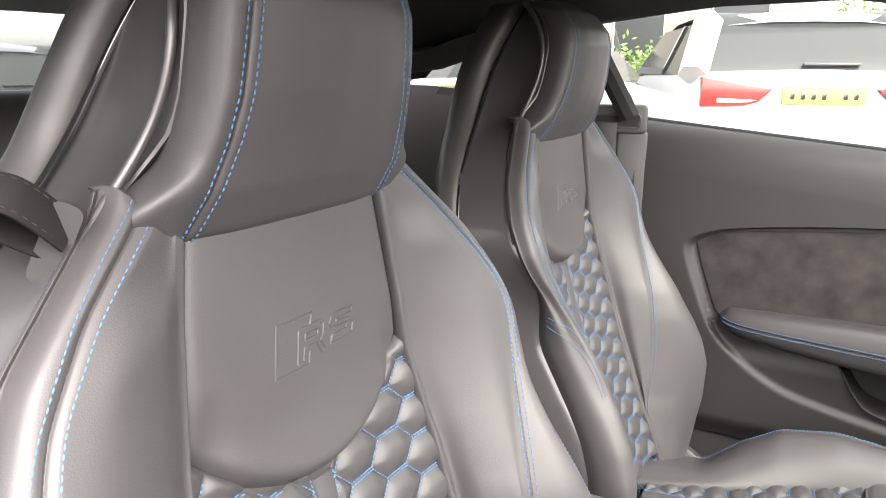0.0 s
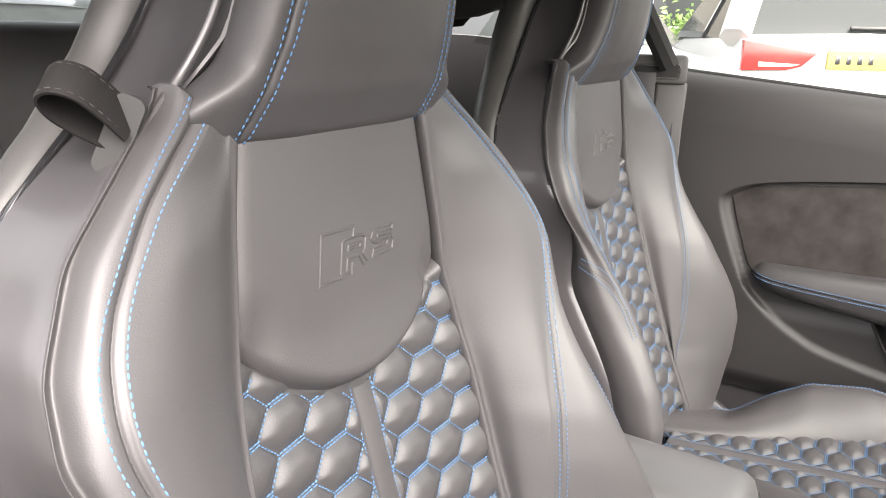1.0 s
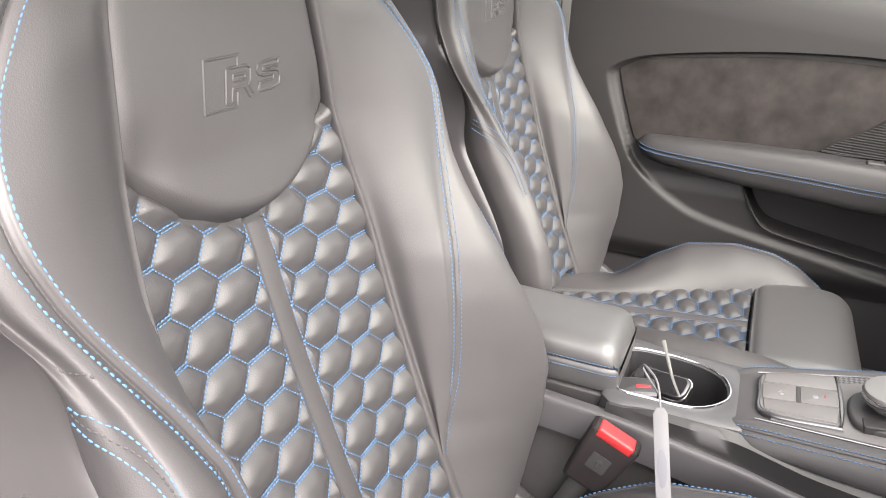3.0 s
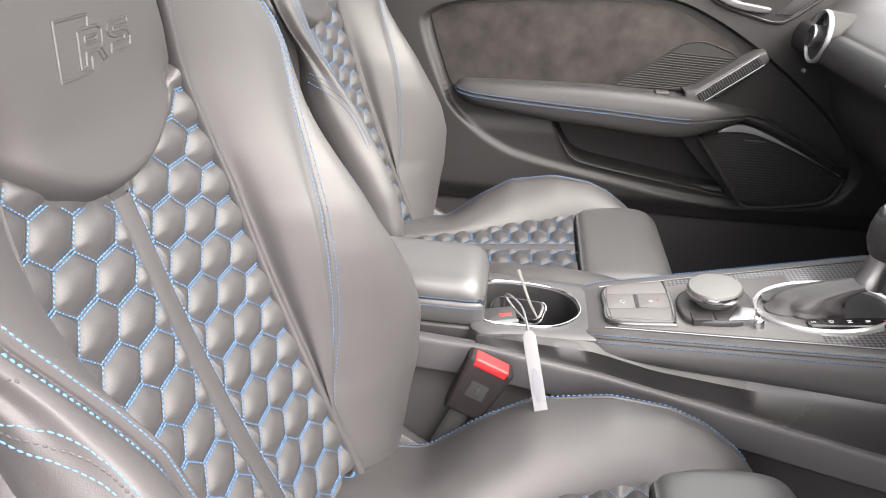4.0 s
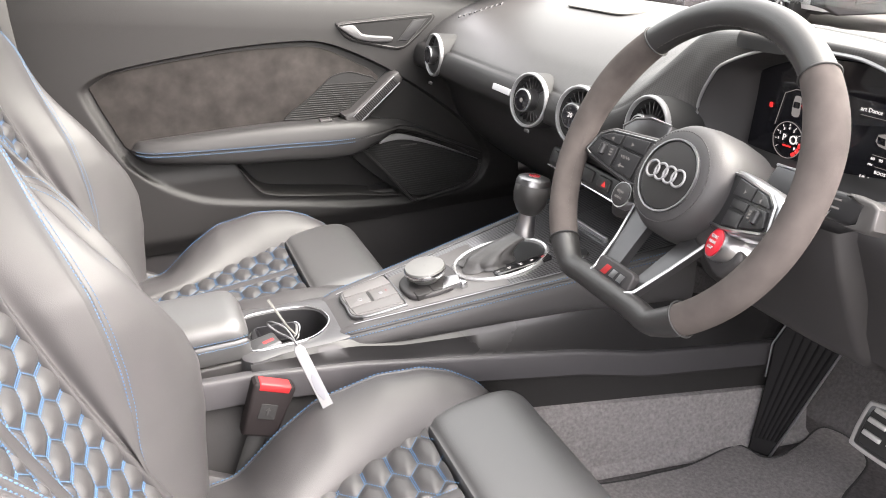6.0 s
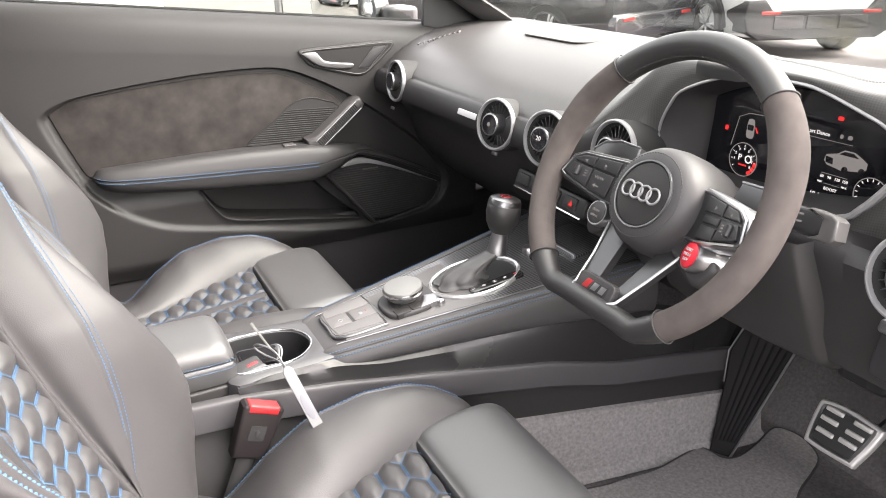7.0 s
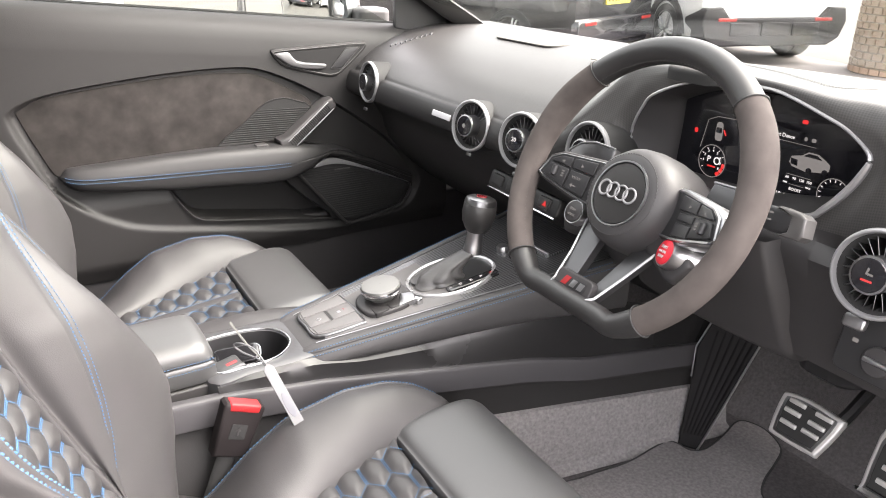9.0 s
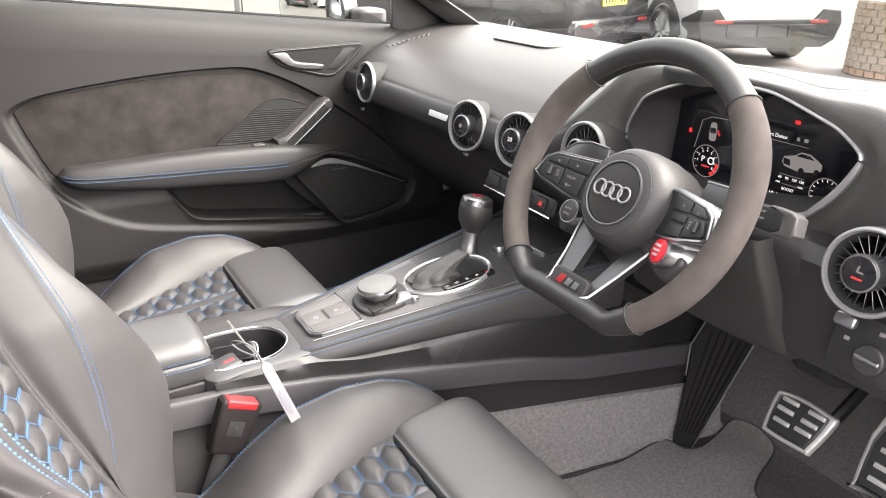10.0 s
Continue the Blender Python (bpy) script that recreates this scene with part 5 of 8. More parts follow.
part("cord_end", tube(spline(tail, 4), [0.0016 + 0.0015 * k / 12 for k in range(13)], None, 6, flat=0.6), mat("grey_cord", (0.075, 0.075, 0.07), 0.5), tag, "grey strap end")

# armrest lid
arm2 = thing("padded_armrest", (0.14, 0, 0.60), "padded black leather console armrest with blue seam", "armrest")
rows = []
ln = [[], []]
for k in range(41):
    x = -0.04 + (0.290 + 0.04) * k / 40
    e = max(x - 0.262, 0) / 0.028
    q = math.sqrt(max(1 - e * e, 0.0))
    zt = 0.640 + (0.666 - 0.640) * q + 0.010 * (0.29 - x)
    w = 0.056 + 0.006 * q
    sec = spline([(0, zt + 0.003, 0), (w * 0.6, zt + 0.001, 0), (w - 0.008, zt - 0.004, 0), (w, zt - 0.014, 0), (w + 0.002, 0.638, 0), (w - 0.0015, 0.634, 0), (w + 0.001, 0.629, 0), (w, 0.608, 0), (w - 0.008, 0.600, 0), (0, 0.600, 0)], 3)
    rows.append([Vector((x, p.x, p.y)) for p in sec] + [Vector((x, -p.x, p.y)) for p in reversed(sec[1:-1])])
    for j, zz in enumerate((0.6395, 0.6275)):
        ln[j].append((Vector((x, -(w + 0.0028), zz)), Vector((0, -1, 0.1))))
ap = part("lid", grid(rows, close_u=True, cap=True), SKYLIT_LEATHER, arm2, "padded leather lid")
part("seam_stitching", stitches(ln, (0.0030, 0.0046), width=0.0011, proud=0.0008), THREAD, ap, "twin blue stitching", "stuff")
part("bin", box(pose(0.12, 0, 0.50), 0.32, 0.130, 0.20, 0.004), SOFT, arm2, "dark grey storage bin below the lid")

# seat belt buckles
def buckle(top, low, side):
    bk = thing("belt_buckle", low, "black seat belt buckle with a red button, beside the seat", "belt buckle", "belt buckles")
    top, low = Vector(top), Vector(low)
    d = (top - low).normalized()
    m = basis((top + low) / 2, d, Vector((0.8, 0, -0.4)))
    if (m.to_3x3() @ Vector((0, 0, 1))).y * side < 0:
        m = m @ pose(0, 0, 0, 180)
    L = (top - low).length
    part("housing", slab([(-L / 2, -0.025), (L / 2 - 0.004, -0.0305), (L / 2, -0.027), (L / 2, 0.027), (L / 2 - 0.004, 0.0305), (-L / 2, 0.025)], m @ Matrix.Translation((0, 0, -0.011)), 0.023, 0.005), BUCKLE, bk, "brownish black plastic housing")
    part("release_button", slab(rect(0.013, 0.046, 0.003, cx=L / 2 - 0.0050), m @ Matrix.Translation((0, 0, -0.0075)), 0.0200, 0.003), RED, bk, "red release button")
    part("window", slab(rect(0.024, 0.024, 0.002, cx=0.0), m, 0.0128, 0.0005), LINER, bk, "moulded square mark")
    part("mark", slab([(0.002, -0.004), (0.007, 0), (0.002, 0.004), (0.002, 0.0015), (-0.005, 0.0015), (-0.005, -0.0015), (0.002, -0.0015)], m, 0.0134, 0.0001), PLASTIC, bk, "raised arrow")
    part("stalk", tube([low + d * 0.01, low - d * 0.06, low - d * 0.13], 0.014, None, 8, up=(0, 1, 0), flat=0.5), RUBBER, bk, "black stalk")
    return bk


buckle((0.308, -0.130, 0.597), (0.275, -0.132, 0.520), -1)
tagged(buckle((0.225, 0.125, 0.600), (0.19, 0.127, 0.518), 1), "black passenger belt buckle with a red button")

# controls on the console
def on_con(x, y, h=0.0):
    return basis((x, y, CZ(x) + h), (1, 0, 0.135), (0, 1, 0))


sw = thing("push_switches", (0.49, 0, 0.63), "grey switch panel with flat keys in a bright frame", "switch panel")
o = [(-0.035, -0.046), (0.038, -0.056), (0.046, -0.050), (0.050, 0), (0.046, 0.052), (0.038, 0.058), (-0.035, 0.046), (-0.042, 0.0)]
o = outline(o, 4)
m = on_con(0.490, 0.0)
part("frame", slab(o, m, 0.006, 0.002), DARK_ALU, sw, "satin metal frame")
part("plate", slab(inset(o, 0.0035), m, 0.0075, 0.001), PLATE_GREY, sw, "grey plate")
for o, sym in (([(-0.036, 0.020), (0.044, 0.020), (0.042, 0.050), (-0.034, 0.041)], None), (rect(0.036, 0.036, 0.002, cx=-0.019, cy=0.0005), "ring"), (rect(0.040, 0.036, 0.002, cx=0.024, cy=0.0005), "bar"), ([(-0.036, -0.019), (-0.034, -0.041), (0.040, -0.050), (0.044, -0.019)], None)):
    k = part("key", slab(o, m, 0.0086, 0.0009), PLATE_GREY, sw, "grey key")
    if sym == "ring":
        part("symbol", tube([m @ Vector((-0.016 + 0.0035 * math.cos(a), -0.002 + 0.0035 * math.sin(a), 0.0087)) for a in [2 * math.pi * q / 16 for q in range(16)]], 0.0005, None, 5, closed=True), ALU, k, "pale symbol")
    elif sym == "bar":
        part("symbol", slab(rect(0.006, 0.007, 0.002, cx=0.020, cy=-0.001), m, 0.0089, 0.0001), ALU, k, "pale symbol")
part("slot", slab(rect(0.0040, 0.036, 0.0005, 2, cx=0.0015, cy=0.0005), m, 0.0079, 0.0002), RUBBER, sw, "black gap between the keys")
part("warning_light", slab(rect(0.002, 0.005, 0.0005, cx=0.030, cy=0.002), m, 0.0090, 0.0001), UI_RED, sw, "red light")

kn = thing("rotary_controller", (0.585, -0.015, 0.64), "satin metal rotary controller on a black plinth", "rotary knob")
m = on_con(0.585, -0.010)
o = outline([(-0.040, -0.030), (-0.020, -0.044), (0.028, -0.046), (0.050, -0.02), (0.050, 0.03), (0.02, 0.044), (-0.02, 0.040), (-0.042, 0.015)], 4)
part("plinth", slab(o, m, 0.010, 0.004), PLASTIC, kn, "black key plinth")
for k in range(2):
    part("key", slab(rect(0.026, 0.020, 0.003, cx=-0.018 + 0.028 * k, cy=-0.034), m, 0.0115, 0.0012), SOFT, kn, "black key")
part("metal_wedge", slab([(0.012, -0.046), (0.044, -0.044), (0.052, -0.02), (0.03, -0.012)], m, 0.0125, 0.002), ALU, kn, "satin metal wedge")
m2 = m @ Matrix.Translation((0.004, 0.004, 0.010))
m2 = m2 @ Matrix.Scale(1.14, 4)
part("knob", lathe([(0.020, 0), (0.021, 0.006), (0.0285, 0.008), (0.0300, 0.011), (0.0300, 0.018), (0.0285, 0.0205), (0.026, 0.0212), (0.001, 0.0216)], m2, 48), mat("brushed_knob_metal", (0.165, 0.165, 0.16), 0.5, 0.6, grain=("noise", 1400, 0.0002), bump=0.05), kn, "satin metal knob")
part("knurl", lathe([(0.0303, 0.0115), (0.0308, 0.013), (0.0308, 0.016), (0.0303, 0.0175), (0.029, 0.0145)], m2, 64, close=True), CHROME, kn, "bright knurled edge")
part("volume_roller", slab(rect(0.012, 0.016, 0.004, cx=0.048, cy=-0.045), m, 0.014, 0.004), CHROME, kn, "bright volume roller")

gs = thing("gear_selector", (0.74, -0.02, 0.65), "gear selector with leather boot, metal collar and round leather knob", "gear lever")
GX, GY = 0.722, -0.012
m = on_con(GX, GY)
ov = [(a, b) for a, b in disc(0.088, 48, 0, 0, 0.066)]
n = len(ov)
rows = [[m @ Vector((a, b, z)) for a, b in o] for o, z in ((ov, 0.0), (inset(ov, 0.001), 0.005), (inset(ov, 0.004), 0.007), (inset(ov, 0.008), 0.0055), (inset(ov, 0.010), 0.0))]
part("gate_ring", grid(rows, close_u=True), mat("polished_gate_metal", (0.42, 0.42, 0.425), 0.25, 0.65), gs, "bright chrome oval ring")
part("gate_floor", slab(inset(ov, 0.009), m, 0.0015, 0.0003), BLACK, gs, "black gate floor")
dp = part("shift_display", slab(rect(0.105, 0.020, 0.006, cx=0.020, cy=-0.042), m, 0.006, 0.002), GLOSS, gs, "gloss black shift display")
for k, ch in enumerate("PRNDS"):
    words("letter", ch, 0.008, m @ Matrix.Translation((0.058 - 0.021 * k, -0.042, 0.0064)) @ pose(0, 0, 0, 0, 0, -90), UI_RED if k == 0 else UI_WHITE, dp)
base, topk = m @ Vector((-0.020, 0.008, 0.0)), Vector((0.762, -0.020, 0.700))
rows = []
for i in range(34):
    f = i / 33
    c = base.lerp(topk, f)
    c.x -= 0.016 * math.sin(math.pi * f)
    rx = 0.036 * (1 - f) ** 1.5 + 0.0165
    ry = 0.022 * (1 - f) ** 1.5 + 0.0155
    row = []
    for j in range(60):
        a = 2 * math.pi * j / 60
        fold = abs(math.sin(3.0 * a + 2.2 * f + 0.6 * math.sin(4 * f))) ** 0.7
        w = 1 + (0.16 * (1 - f) ** 0.8 + 0.02) * (fold - 0.6) + 0.035 * math.sin(17 * f + 1.5 * math.sin(a) + a) * (1 - f)
        row.append(c + Vector((rx * w * math.cos(a), ry * w * math.sin(a), 0.003 * math.sin(3 * a) * (1 - f))))
    rows.append(row)
part("boot", grid(rows, close_u=True), mat("boot_leather", (0.050, 0.049, 0.049), 0.42, grain=("noise", 200, 0.002), bump=0.25), gs, "creased black leather boot")
m3 = basis(topk, Vector((1, 0, -0.16)), (0, 1, 0))
part("collar", lathe([(0.0172, -0.006), (0.0175, 0.0), (0.0165, 0.006), (0.0145, 0.030), (0.016, 0.036)], m3, 32), ALU, gs, "satin metal collar")
part("knob", lathe([(0.012, 0.030), (0.020, 0.038), (0.0275, 0.052), (0.0300, 0.068), (0.0292, 0.084), (0.026, 0.088)], m3, 40), RIM_LEATHER, gs, "round black leather knob")
part("knob_cap", lathe([(0.0288, 0.083), (0.0286, 0.089), (0.0262, 0.0945), (0.020, 0.0972), (0.012, 0.0980), (0.0005, 0.0982)], m3, 40), DARK_ALU, gs, "satin metal cap")
part("cap_emblem", lathe([(0.0105, 0.0975), (0.0098, 0.0988), (0.0004, 0.0990)], m3, 24), mat("dark_red_cap", (0.10, 0.008, 0.010), 0.25, coat=0.5), gs, "small red emblem")

bt2 = thing("console_button", (0.845, -0.075, 0.67), "round black push button on the carbon panel", "button")
part("cap", lathe([(0.0135, 0), (0.0135, 0.003), (0.012, 0.0045), (0.0005, 0.0045)], on_con(0.838, -0.078), 28), BLACK, bt2, "round black cap")
part("ring", tube([on_con(0.838, -0.078) @ Vector((0.0138 * math.cos(a), 0.0138 * math.sin(a), 0.0015)) for a in [2 * math.pi * k / 28 for k in range(28)]], 0.0009, None, 6, closed=True), DARK_ALU, bt2, "thin metal ring")
bt3 = thing("lighter_socket", (0.86, -0.005, 0.67), "satin metal socket cap on the carbon panel", "socket")
part("cap", lathe([(0.012, 0), (0.012, 0.008), (0.010, 0.011), (0.0005, 0.0112)], on_con(0.850, 0.010), 28), ALU, bt3, "satin metal cap")
st = thing("storage_lid", (0.92, -0.03, 0.67), "dark storage tray with a bright edge", "storage tray")
part("lid", slab(rect(0.09, 0.12, 0.012, cx=0.0, cy=0.0), on_con(0.935, -0.01), 0.004, 0.002), CARBON, st, "carbon lid")
part("bright_edge", slab(rect(0.006, 0.10, 0.002, cx=-0.040, cy=-0.01), on_con(0.935, -0.01), 0.009, 0.002), ALU, st, "bright metal edge")


# ---- dashboard ----
dash = thing("dashboard", (1.0, 0, 0.7), "dark grey wing-shaped dashboard with finely textured top", "dashboard")
P_ = [(1.30, 1.005), (1.20, 1.010), (1.10, 1.004), (1.00, 0.985), (0.93, 0.957), (0.895, 0.934), (0.872, 0.915), (0.866, 0.907), (0.857, 0.902), (0.847, 0.876), (0.852, 0.852), (0.878, 0.843), (0.915, 0.82), (0.945, 0.78), (0.965, 0.72), (1.04, 0.64), (1.16, 0.55), (1.30, 0.46)]
D_ = [(1.30, 1.003), (1.20, 1.018), (1.10, 1.032), (1.02, 1.042), (0.96, 1.043), (0.925, 1.038), (0.914, 1.031), (0.918, 1.022), (1.00, 1.018), (1.03, 0.98), (1.03, 0.90), (0.928, 0.882), (0.918, 0.872), (0.908, 0.850), (0.925, 0.78), (0.945, 0.70), (1.05, 0.675), (1.30, 0.66)]


def bell(y):
    return soft((-0.075 - y) / 0.130)


# rim of the instruments in y and z
RIM_YZ = outline([(-0.211, 0.902), (-0.208, 0.935), (-0.213, 0.955), (-0.224, 0.976), (-0.242, 0.998), (-0.295, 1.022), (-0.35, 1.035), (-0.428, 1.038), (-0.466, 1.033), (-0.521, 1.017), (-0.546, 1.008), (-0.571, 0.992), (-0.579, 0.981), (-0.575, 0.965), (-0.562, 0.940), (-0.539, 0.910), (-0.512, 0.892), (-0.40, 0.872), (-0.29, 0.868), (-0.228, 0.876)], 4)
RIM_X = 0.929
# the skin round the opening: towards the middle vents, over it, and towards the driver's door
INNER = {5: (0.940, 1.040), 6: (0.933, 1.026), 7: (0.928, 1.006), 8: (0.922, 0.978), 9: (0.914, 0.945), 10: (0.904, 0.910)}
MIDDLE = {5: (0.938, 1.041), 6: (0.931, 1.036), 7: (RIM_X, 1.026), 8: (RIM_X, 1.000), 9: (RIM_X, 0.955), 10: (RIM_X, 0.905)}
BESIDE = {4: (0.046, 1.048), 5: (0.022, 1.050), 6: (0.010, 1.045), 7: (0.003, 1.034), 8: (-0.001, 1.005), 9: (-0.002, 0.965), 10: (-0.004, 0.918), 11: (-0.004, 0.888), 12: (0.004, 0.866)}


def beside(y, i):
    back = table([(-0.80, 0.870), (-0.70, 0.888), (-0.655, 0.901), (-0.615, 0.914), (-0.590, 0.921), (-0.570, 0.926), (-0.40, 0.930)])(y)[0]
    return back + BESIDE[i][0], BESIDE[i][1]


def lower(y):
    return soft((-0.20 - y) / 0.10)


def dash_row(y):
    w, k = bell(y), lower(y)
    arch = w * (1 - min(abs(y + 0.37) / 0.24, 1) ** 2.2)
    out = []
    for i, (p, d) in enumerate(zip(P_, D_)):
        f = w if i < 12 else max(w, k)
        a, b = soft((-0.185 - y) / 0.10), soft((-0.500 - y) / 0.090)
        if i in MIDDLE:
            d = tuple(u + (v - u) * a for u, v in zip(INNER[i], MIDDLE[i]))
        if i in BESIDE:
            d = tuple(u + (v - u) * b for u, v in zip(d, beside(y, i)))
        x, z = p[0] + (d[0] - p[0]) * f, p[1] + (d[1] - p[1]) * f
        if i < 9:
            z += 0.006 * arch - 0.016 * w * (1 - arch) * (1 if 2 < i else 0.4)
        x += 0.02 * abs(y) ** 3 * (1 if i < 8 else 0)
        out.append(Vector((x, y, z)))
    return out


ys = [0.76 - 1.52 * k / 380 for k in range(381)]
allrows = [dash_row(y) for y in ys]


def strip(i0, i1, n, name, material, label, lo=-9.0, hi=9.0):
    rows = []
    for r in [q for q in allrows if lo <= q[0].y <= hi]:
        q = spline(r[max(i0 - 1, 0):i1 + 2], n)
        a = 0 if i0 == 0 else n
        rows.append(q[a:a + (i1 - i0) * n + 1])
    bm = grid(rows)
    if name in ("dash_top", "binnacle_face"):
        bm.verts.ensure_lookup_table()
        near = [v for v in bm.verts if v.co.x < 0.96 and -0.62 < v.co.y < -0.17]
        depth = inside(RIM_YZ)(np.array([(v.co.y, v.co.z) for v in near]))
        hole = {v for v, d in zip(near, depth) if d > 0}
        bmesh.ops.delete(bm, geom=[f for f in bm.faces if all(v in hole for v in f.verts)], context="FACES")
        ring_ = RIM_YZ + RIM_YZ[:1]
        fine_ = [(a[0] + (b[0] - a[0]) * q / 6, a[1] + (b[1] - a[1]) * q / 6) for a, b in zip(ring_, ring_[1:]) for q in range(6)]
        for v, d in zip(near, depth):
            if d <= 0:
                v.co.x = RIM_X + (v.co.x - RIM_X) * soft((-d - 0.003) / 0.026)
        for v in hole:
            if v.is_valid:
                y, z = min(fine_, key=lambda p: (p[0] - v.co.y) ** 2 + (p[1] - v.co.z) ** 2)
                v.co = (RIM_X, y, z)
    part(name, bm, material, dash, label)


strip(0, 7, 4, "dash_top", DASH, "finely textured soft dashboard top")
strip(7, 11, 3, "wing_face", SOFT, "satin grey wing face", lo=-0.1301)
strip(7, 11, 8, "binnacle_face", DASH, "finely textured skin beside the instruments", lo=-0.3801, hi=-0.1299)
strip(7, 11, 8, "binnacle_face", DASH, "finely textured skin beside the instruments", hi=-0.3799)
strip(11, 17, 2, "knee_panel", PLASTIC, "black lower dashboard panel")

# bright bar and passenger light strip on the wing face
m = basis((0.848, 0.240, 0.882), (0, -1, 0), (0.30, 0, 0.95))
part("light_bar", slab(rect(0.070, 0.012, 0.002), m, 0.003, 0.001), mat("white_lamp_bar", (0.45, 0.45, 0.46), 0.4), dash, "small white bar")
part("emblem_bar", slab(rect(0.028, 0.003, 0.001), basis((0.851, 0.565, 0.893), (0, -1, 0), (0.30, 0, 0.95)), 0.0015, 0.0003), PLASTIC, dash, "small grey bar of lettering")
# sensor square and speaker field on the top
part("sensor_patch", slab(rect(0.055, 0.042, 0.004), basis((1.08, 0.02, 1.0045), (0, -1, 0), (1, 0, -0.01)), 0.0022, 0.0006), mat("pale_sensor_cover", (0.16, 0.15, 0.13), 0.5), dash, "flat sensor cover")
part("speaker_field", slab(rect(0.22, 0.075, 0.03), basis((1.13, 0.32, 1.0072), (0, -1, 0), (1, 0, 0.05)), 0.0022, 0.0006), mat("perforated_cover", (0.07, 0.067, 0.06), 0.5, grain=("noise", 700, 0.0006), bump=0.2), dash, "flat speaker cover")
slots = []
for k in range(9):
    slots.append((0.945 + 0.012 * k, 0.655 - 0.004 * k))
for sx, sy in slots:
    part("demister_slot", slab(rect(0.010, 0.0045, 0.0015), basis((sx, sy, 0.966 + 0.5 * (sx - 0.94) * 0.55), (0.8, 0.3, 0.42), (0, 1, 0)), 0.004, 0.0005), BLACK, dash, "small black slot")
seam = spline([(1.010, -0.300, 1.0495), (1.002, -0.345, 1.0495), (0.988, -0.408, 1.0495), (0.976, -0.456, 1.0477), (0.975, -0.488, 1.0450), (0.995, -0.506, 1.0437), (1.034, -0.512, 1.0407)], 6)
line = [[(p + Vector((off, 0, 0.0004)), Vector((0, 0, 1))) for p in seam] for off in (-0.003, 0.003)]
part("top_seam", stitches(line, (0.0026, 0.0036), width=0.0008, proud=0.0003), mat("dash_thread", (0.028, 0.027, 0.026), 0.8), dash, "sewn seam on the dashboard top", "stuff")


# vents
def vent(c, axis, name_label, digits=""):
    v = thing("air_vent", c, name_label, "air vent", "dashboard vents")
    ac = Vector(axis).normalized()
    m = basis(c, ac.cross(Vector((0, 0, 1))) * -1, Vector((0, 0, 1)) - ac * ac.z)
    if (m.to_3x3() @ Vector((0, 0, 1))).dot(Vector(axis)) < 0:
        m = m @ pose(0, 0, 0, 0, 180)
    R = 0.0478
    part("barrel", lathe([(R - 0.004, -0.075), (R + 0.0005, -0.05), (R + 0.0012, -0.012), (R + 0.0008, -0.004), (R - 0.002, -0.001)], m, 48), RUBBER, v, "dark ribbed barrel")
    part("outer_ring", lathe([(R + 0.0004, -0.007), (R + 0.0012, -0.002), (R + 0.0004, 0.0022), (R - 0.0014, 0.0036), (R - 0.0030, 0.0034), (R - 0.0042, 0.0012), (R - 0.0050, -0.004)], m, 56), VENT_RING, v, "bright metal ring")
    part("throat", lathe([(R - 0.0045, -0.002), (R - 0.0075, -0.006), (R - 0.012, -0.030), (0.012, -0.034), (0.001, -0.034)], m, 40), LINER, v, "black throat")
    for k in range(24):
        a = 2 * math.pi * (k + 0.5) / 24
        mm = m @ pose(0, 0, 0, 0, 0, math.degrees(a)) @ Matrix.Translation((0.0308, 0, -0.012))
        part("blade", slab(rect(0.0235, 0.0010, 0.0004, 2), mm, 0.004, 0.0004, base=-0.012), DARK_ALU, v)
    part("knob", lathe([(0.0196, -0.030), (0.0200, 0.004), (0.0202, 0.010), (0.0210, 0.0125), (0.0203, 0.0150), (0.0182, 0.0153)], m, 40), ALU, v, "satin metal centre knob")
    kd = part("knob_face", lathe([(0.0186, 0.0145), (0.0178, 0.0158), (0.0005, 0.0166)], m, 36), SCREEN, v, "black glass knob face")
    if digits:
        words("digits", digits, 0.011, m @ Matrix.Translation((0, 0.001, 0.0168)), UI_WHITE, kd)
    return v, m


V1, mv = vent((0.840, 0.121, 0.886), (-0.965, -0.20, 0.17), "round turbine air vent with bright ring, on the dashboard")
part("fan_symbol", slab(disc(0.004, 12), mv, 0.0170, 0.0001), UI_GREY, V1, "pale symbol")
vent((0.846, -0.030, 0.891), (-0.965, -0.20, 0.17), "round turbine air vent with a temperature readout", "20")
vent((0.868, -0.176, 0.902), (-0.985, 0, 0.17), "round turbine air vent half hidden behind the steering wheel")
vent((0.848, 0.591, 0.895), (-0.985, 0, 0.10), "round turbine air vent at the passenger end of the dashboard")
V5, mv = vent((0.845, -0.658, 0.889), (-0.985, 0, 0.17), "round turbine air vent with seat heating display, beside the driver's door")
part("heat_bars", slab(rect(0.012, 0.0022, 0.0005, cy=-0.006), mv, 0.0169, 0.0001), UI_RED, V5, "red heating bars")
part("seat_symbol", slab([(-0.003, 0.001), (-0.001, 0.001), (0.0, 0.007), (-0.002, 0.008)], mv, 0.0170, 0.0001), UI_GREY, V5, "pale seat symbol")
part("seat_symbol", slab([(-0.003, 0.0005), (0.005, 0.0), (0.005, 0.002), (-0.001, 0.0025)], mv, 0.0170, 0.0001), UI_GREY, V5, "pale seat symbol")
for y in (0.591, 0.121, -0.030):
    tb = thing("vent_tab", (0.835, y, 0.83), "small bright tab below an air vent", "tab", "vent tabs")
    part("tab", slab(rect(0.016, 0.007, 0.002), basis((0.838, y - 0.006, 0.832), (0, -1, 0), (0.3, 0, 0.95)), 0.004, 0.001), DARK_ALU, tb)

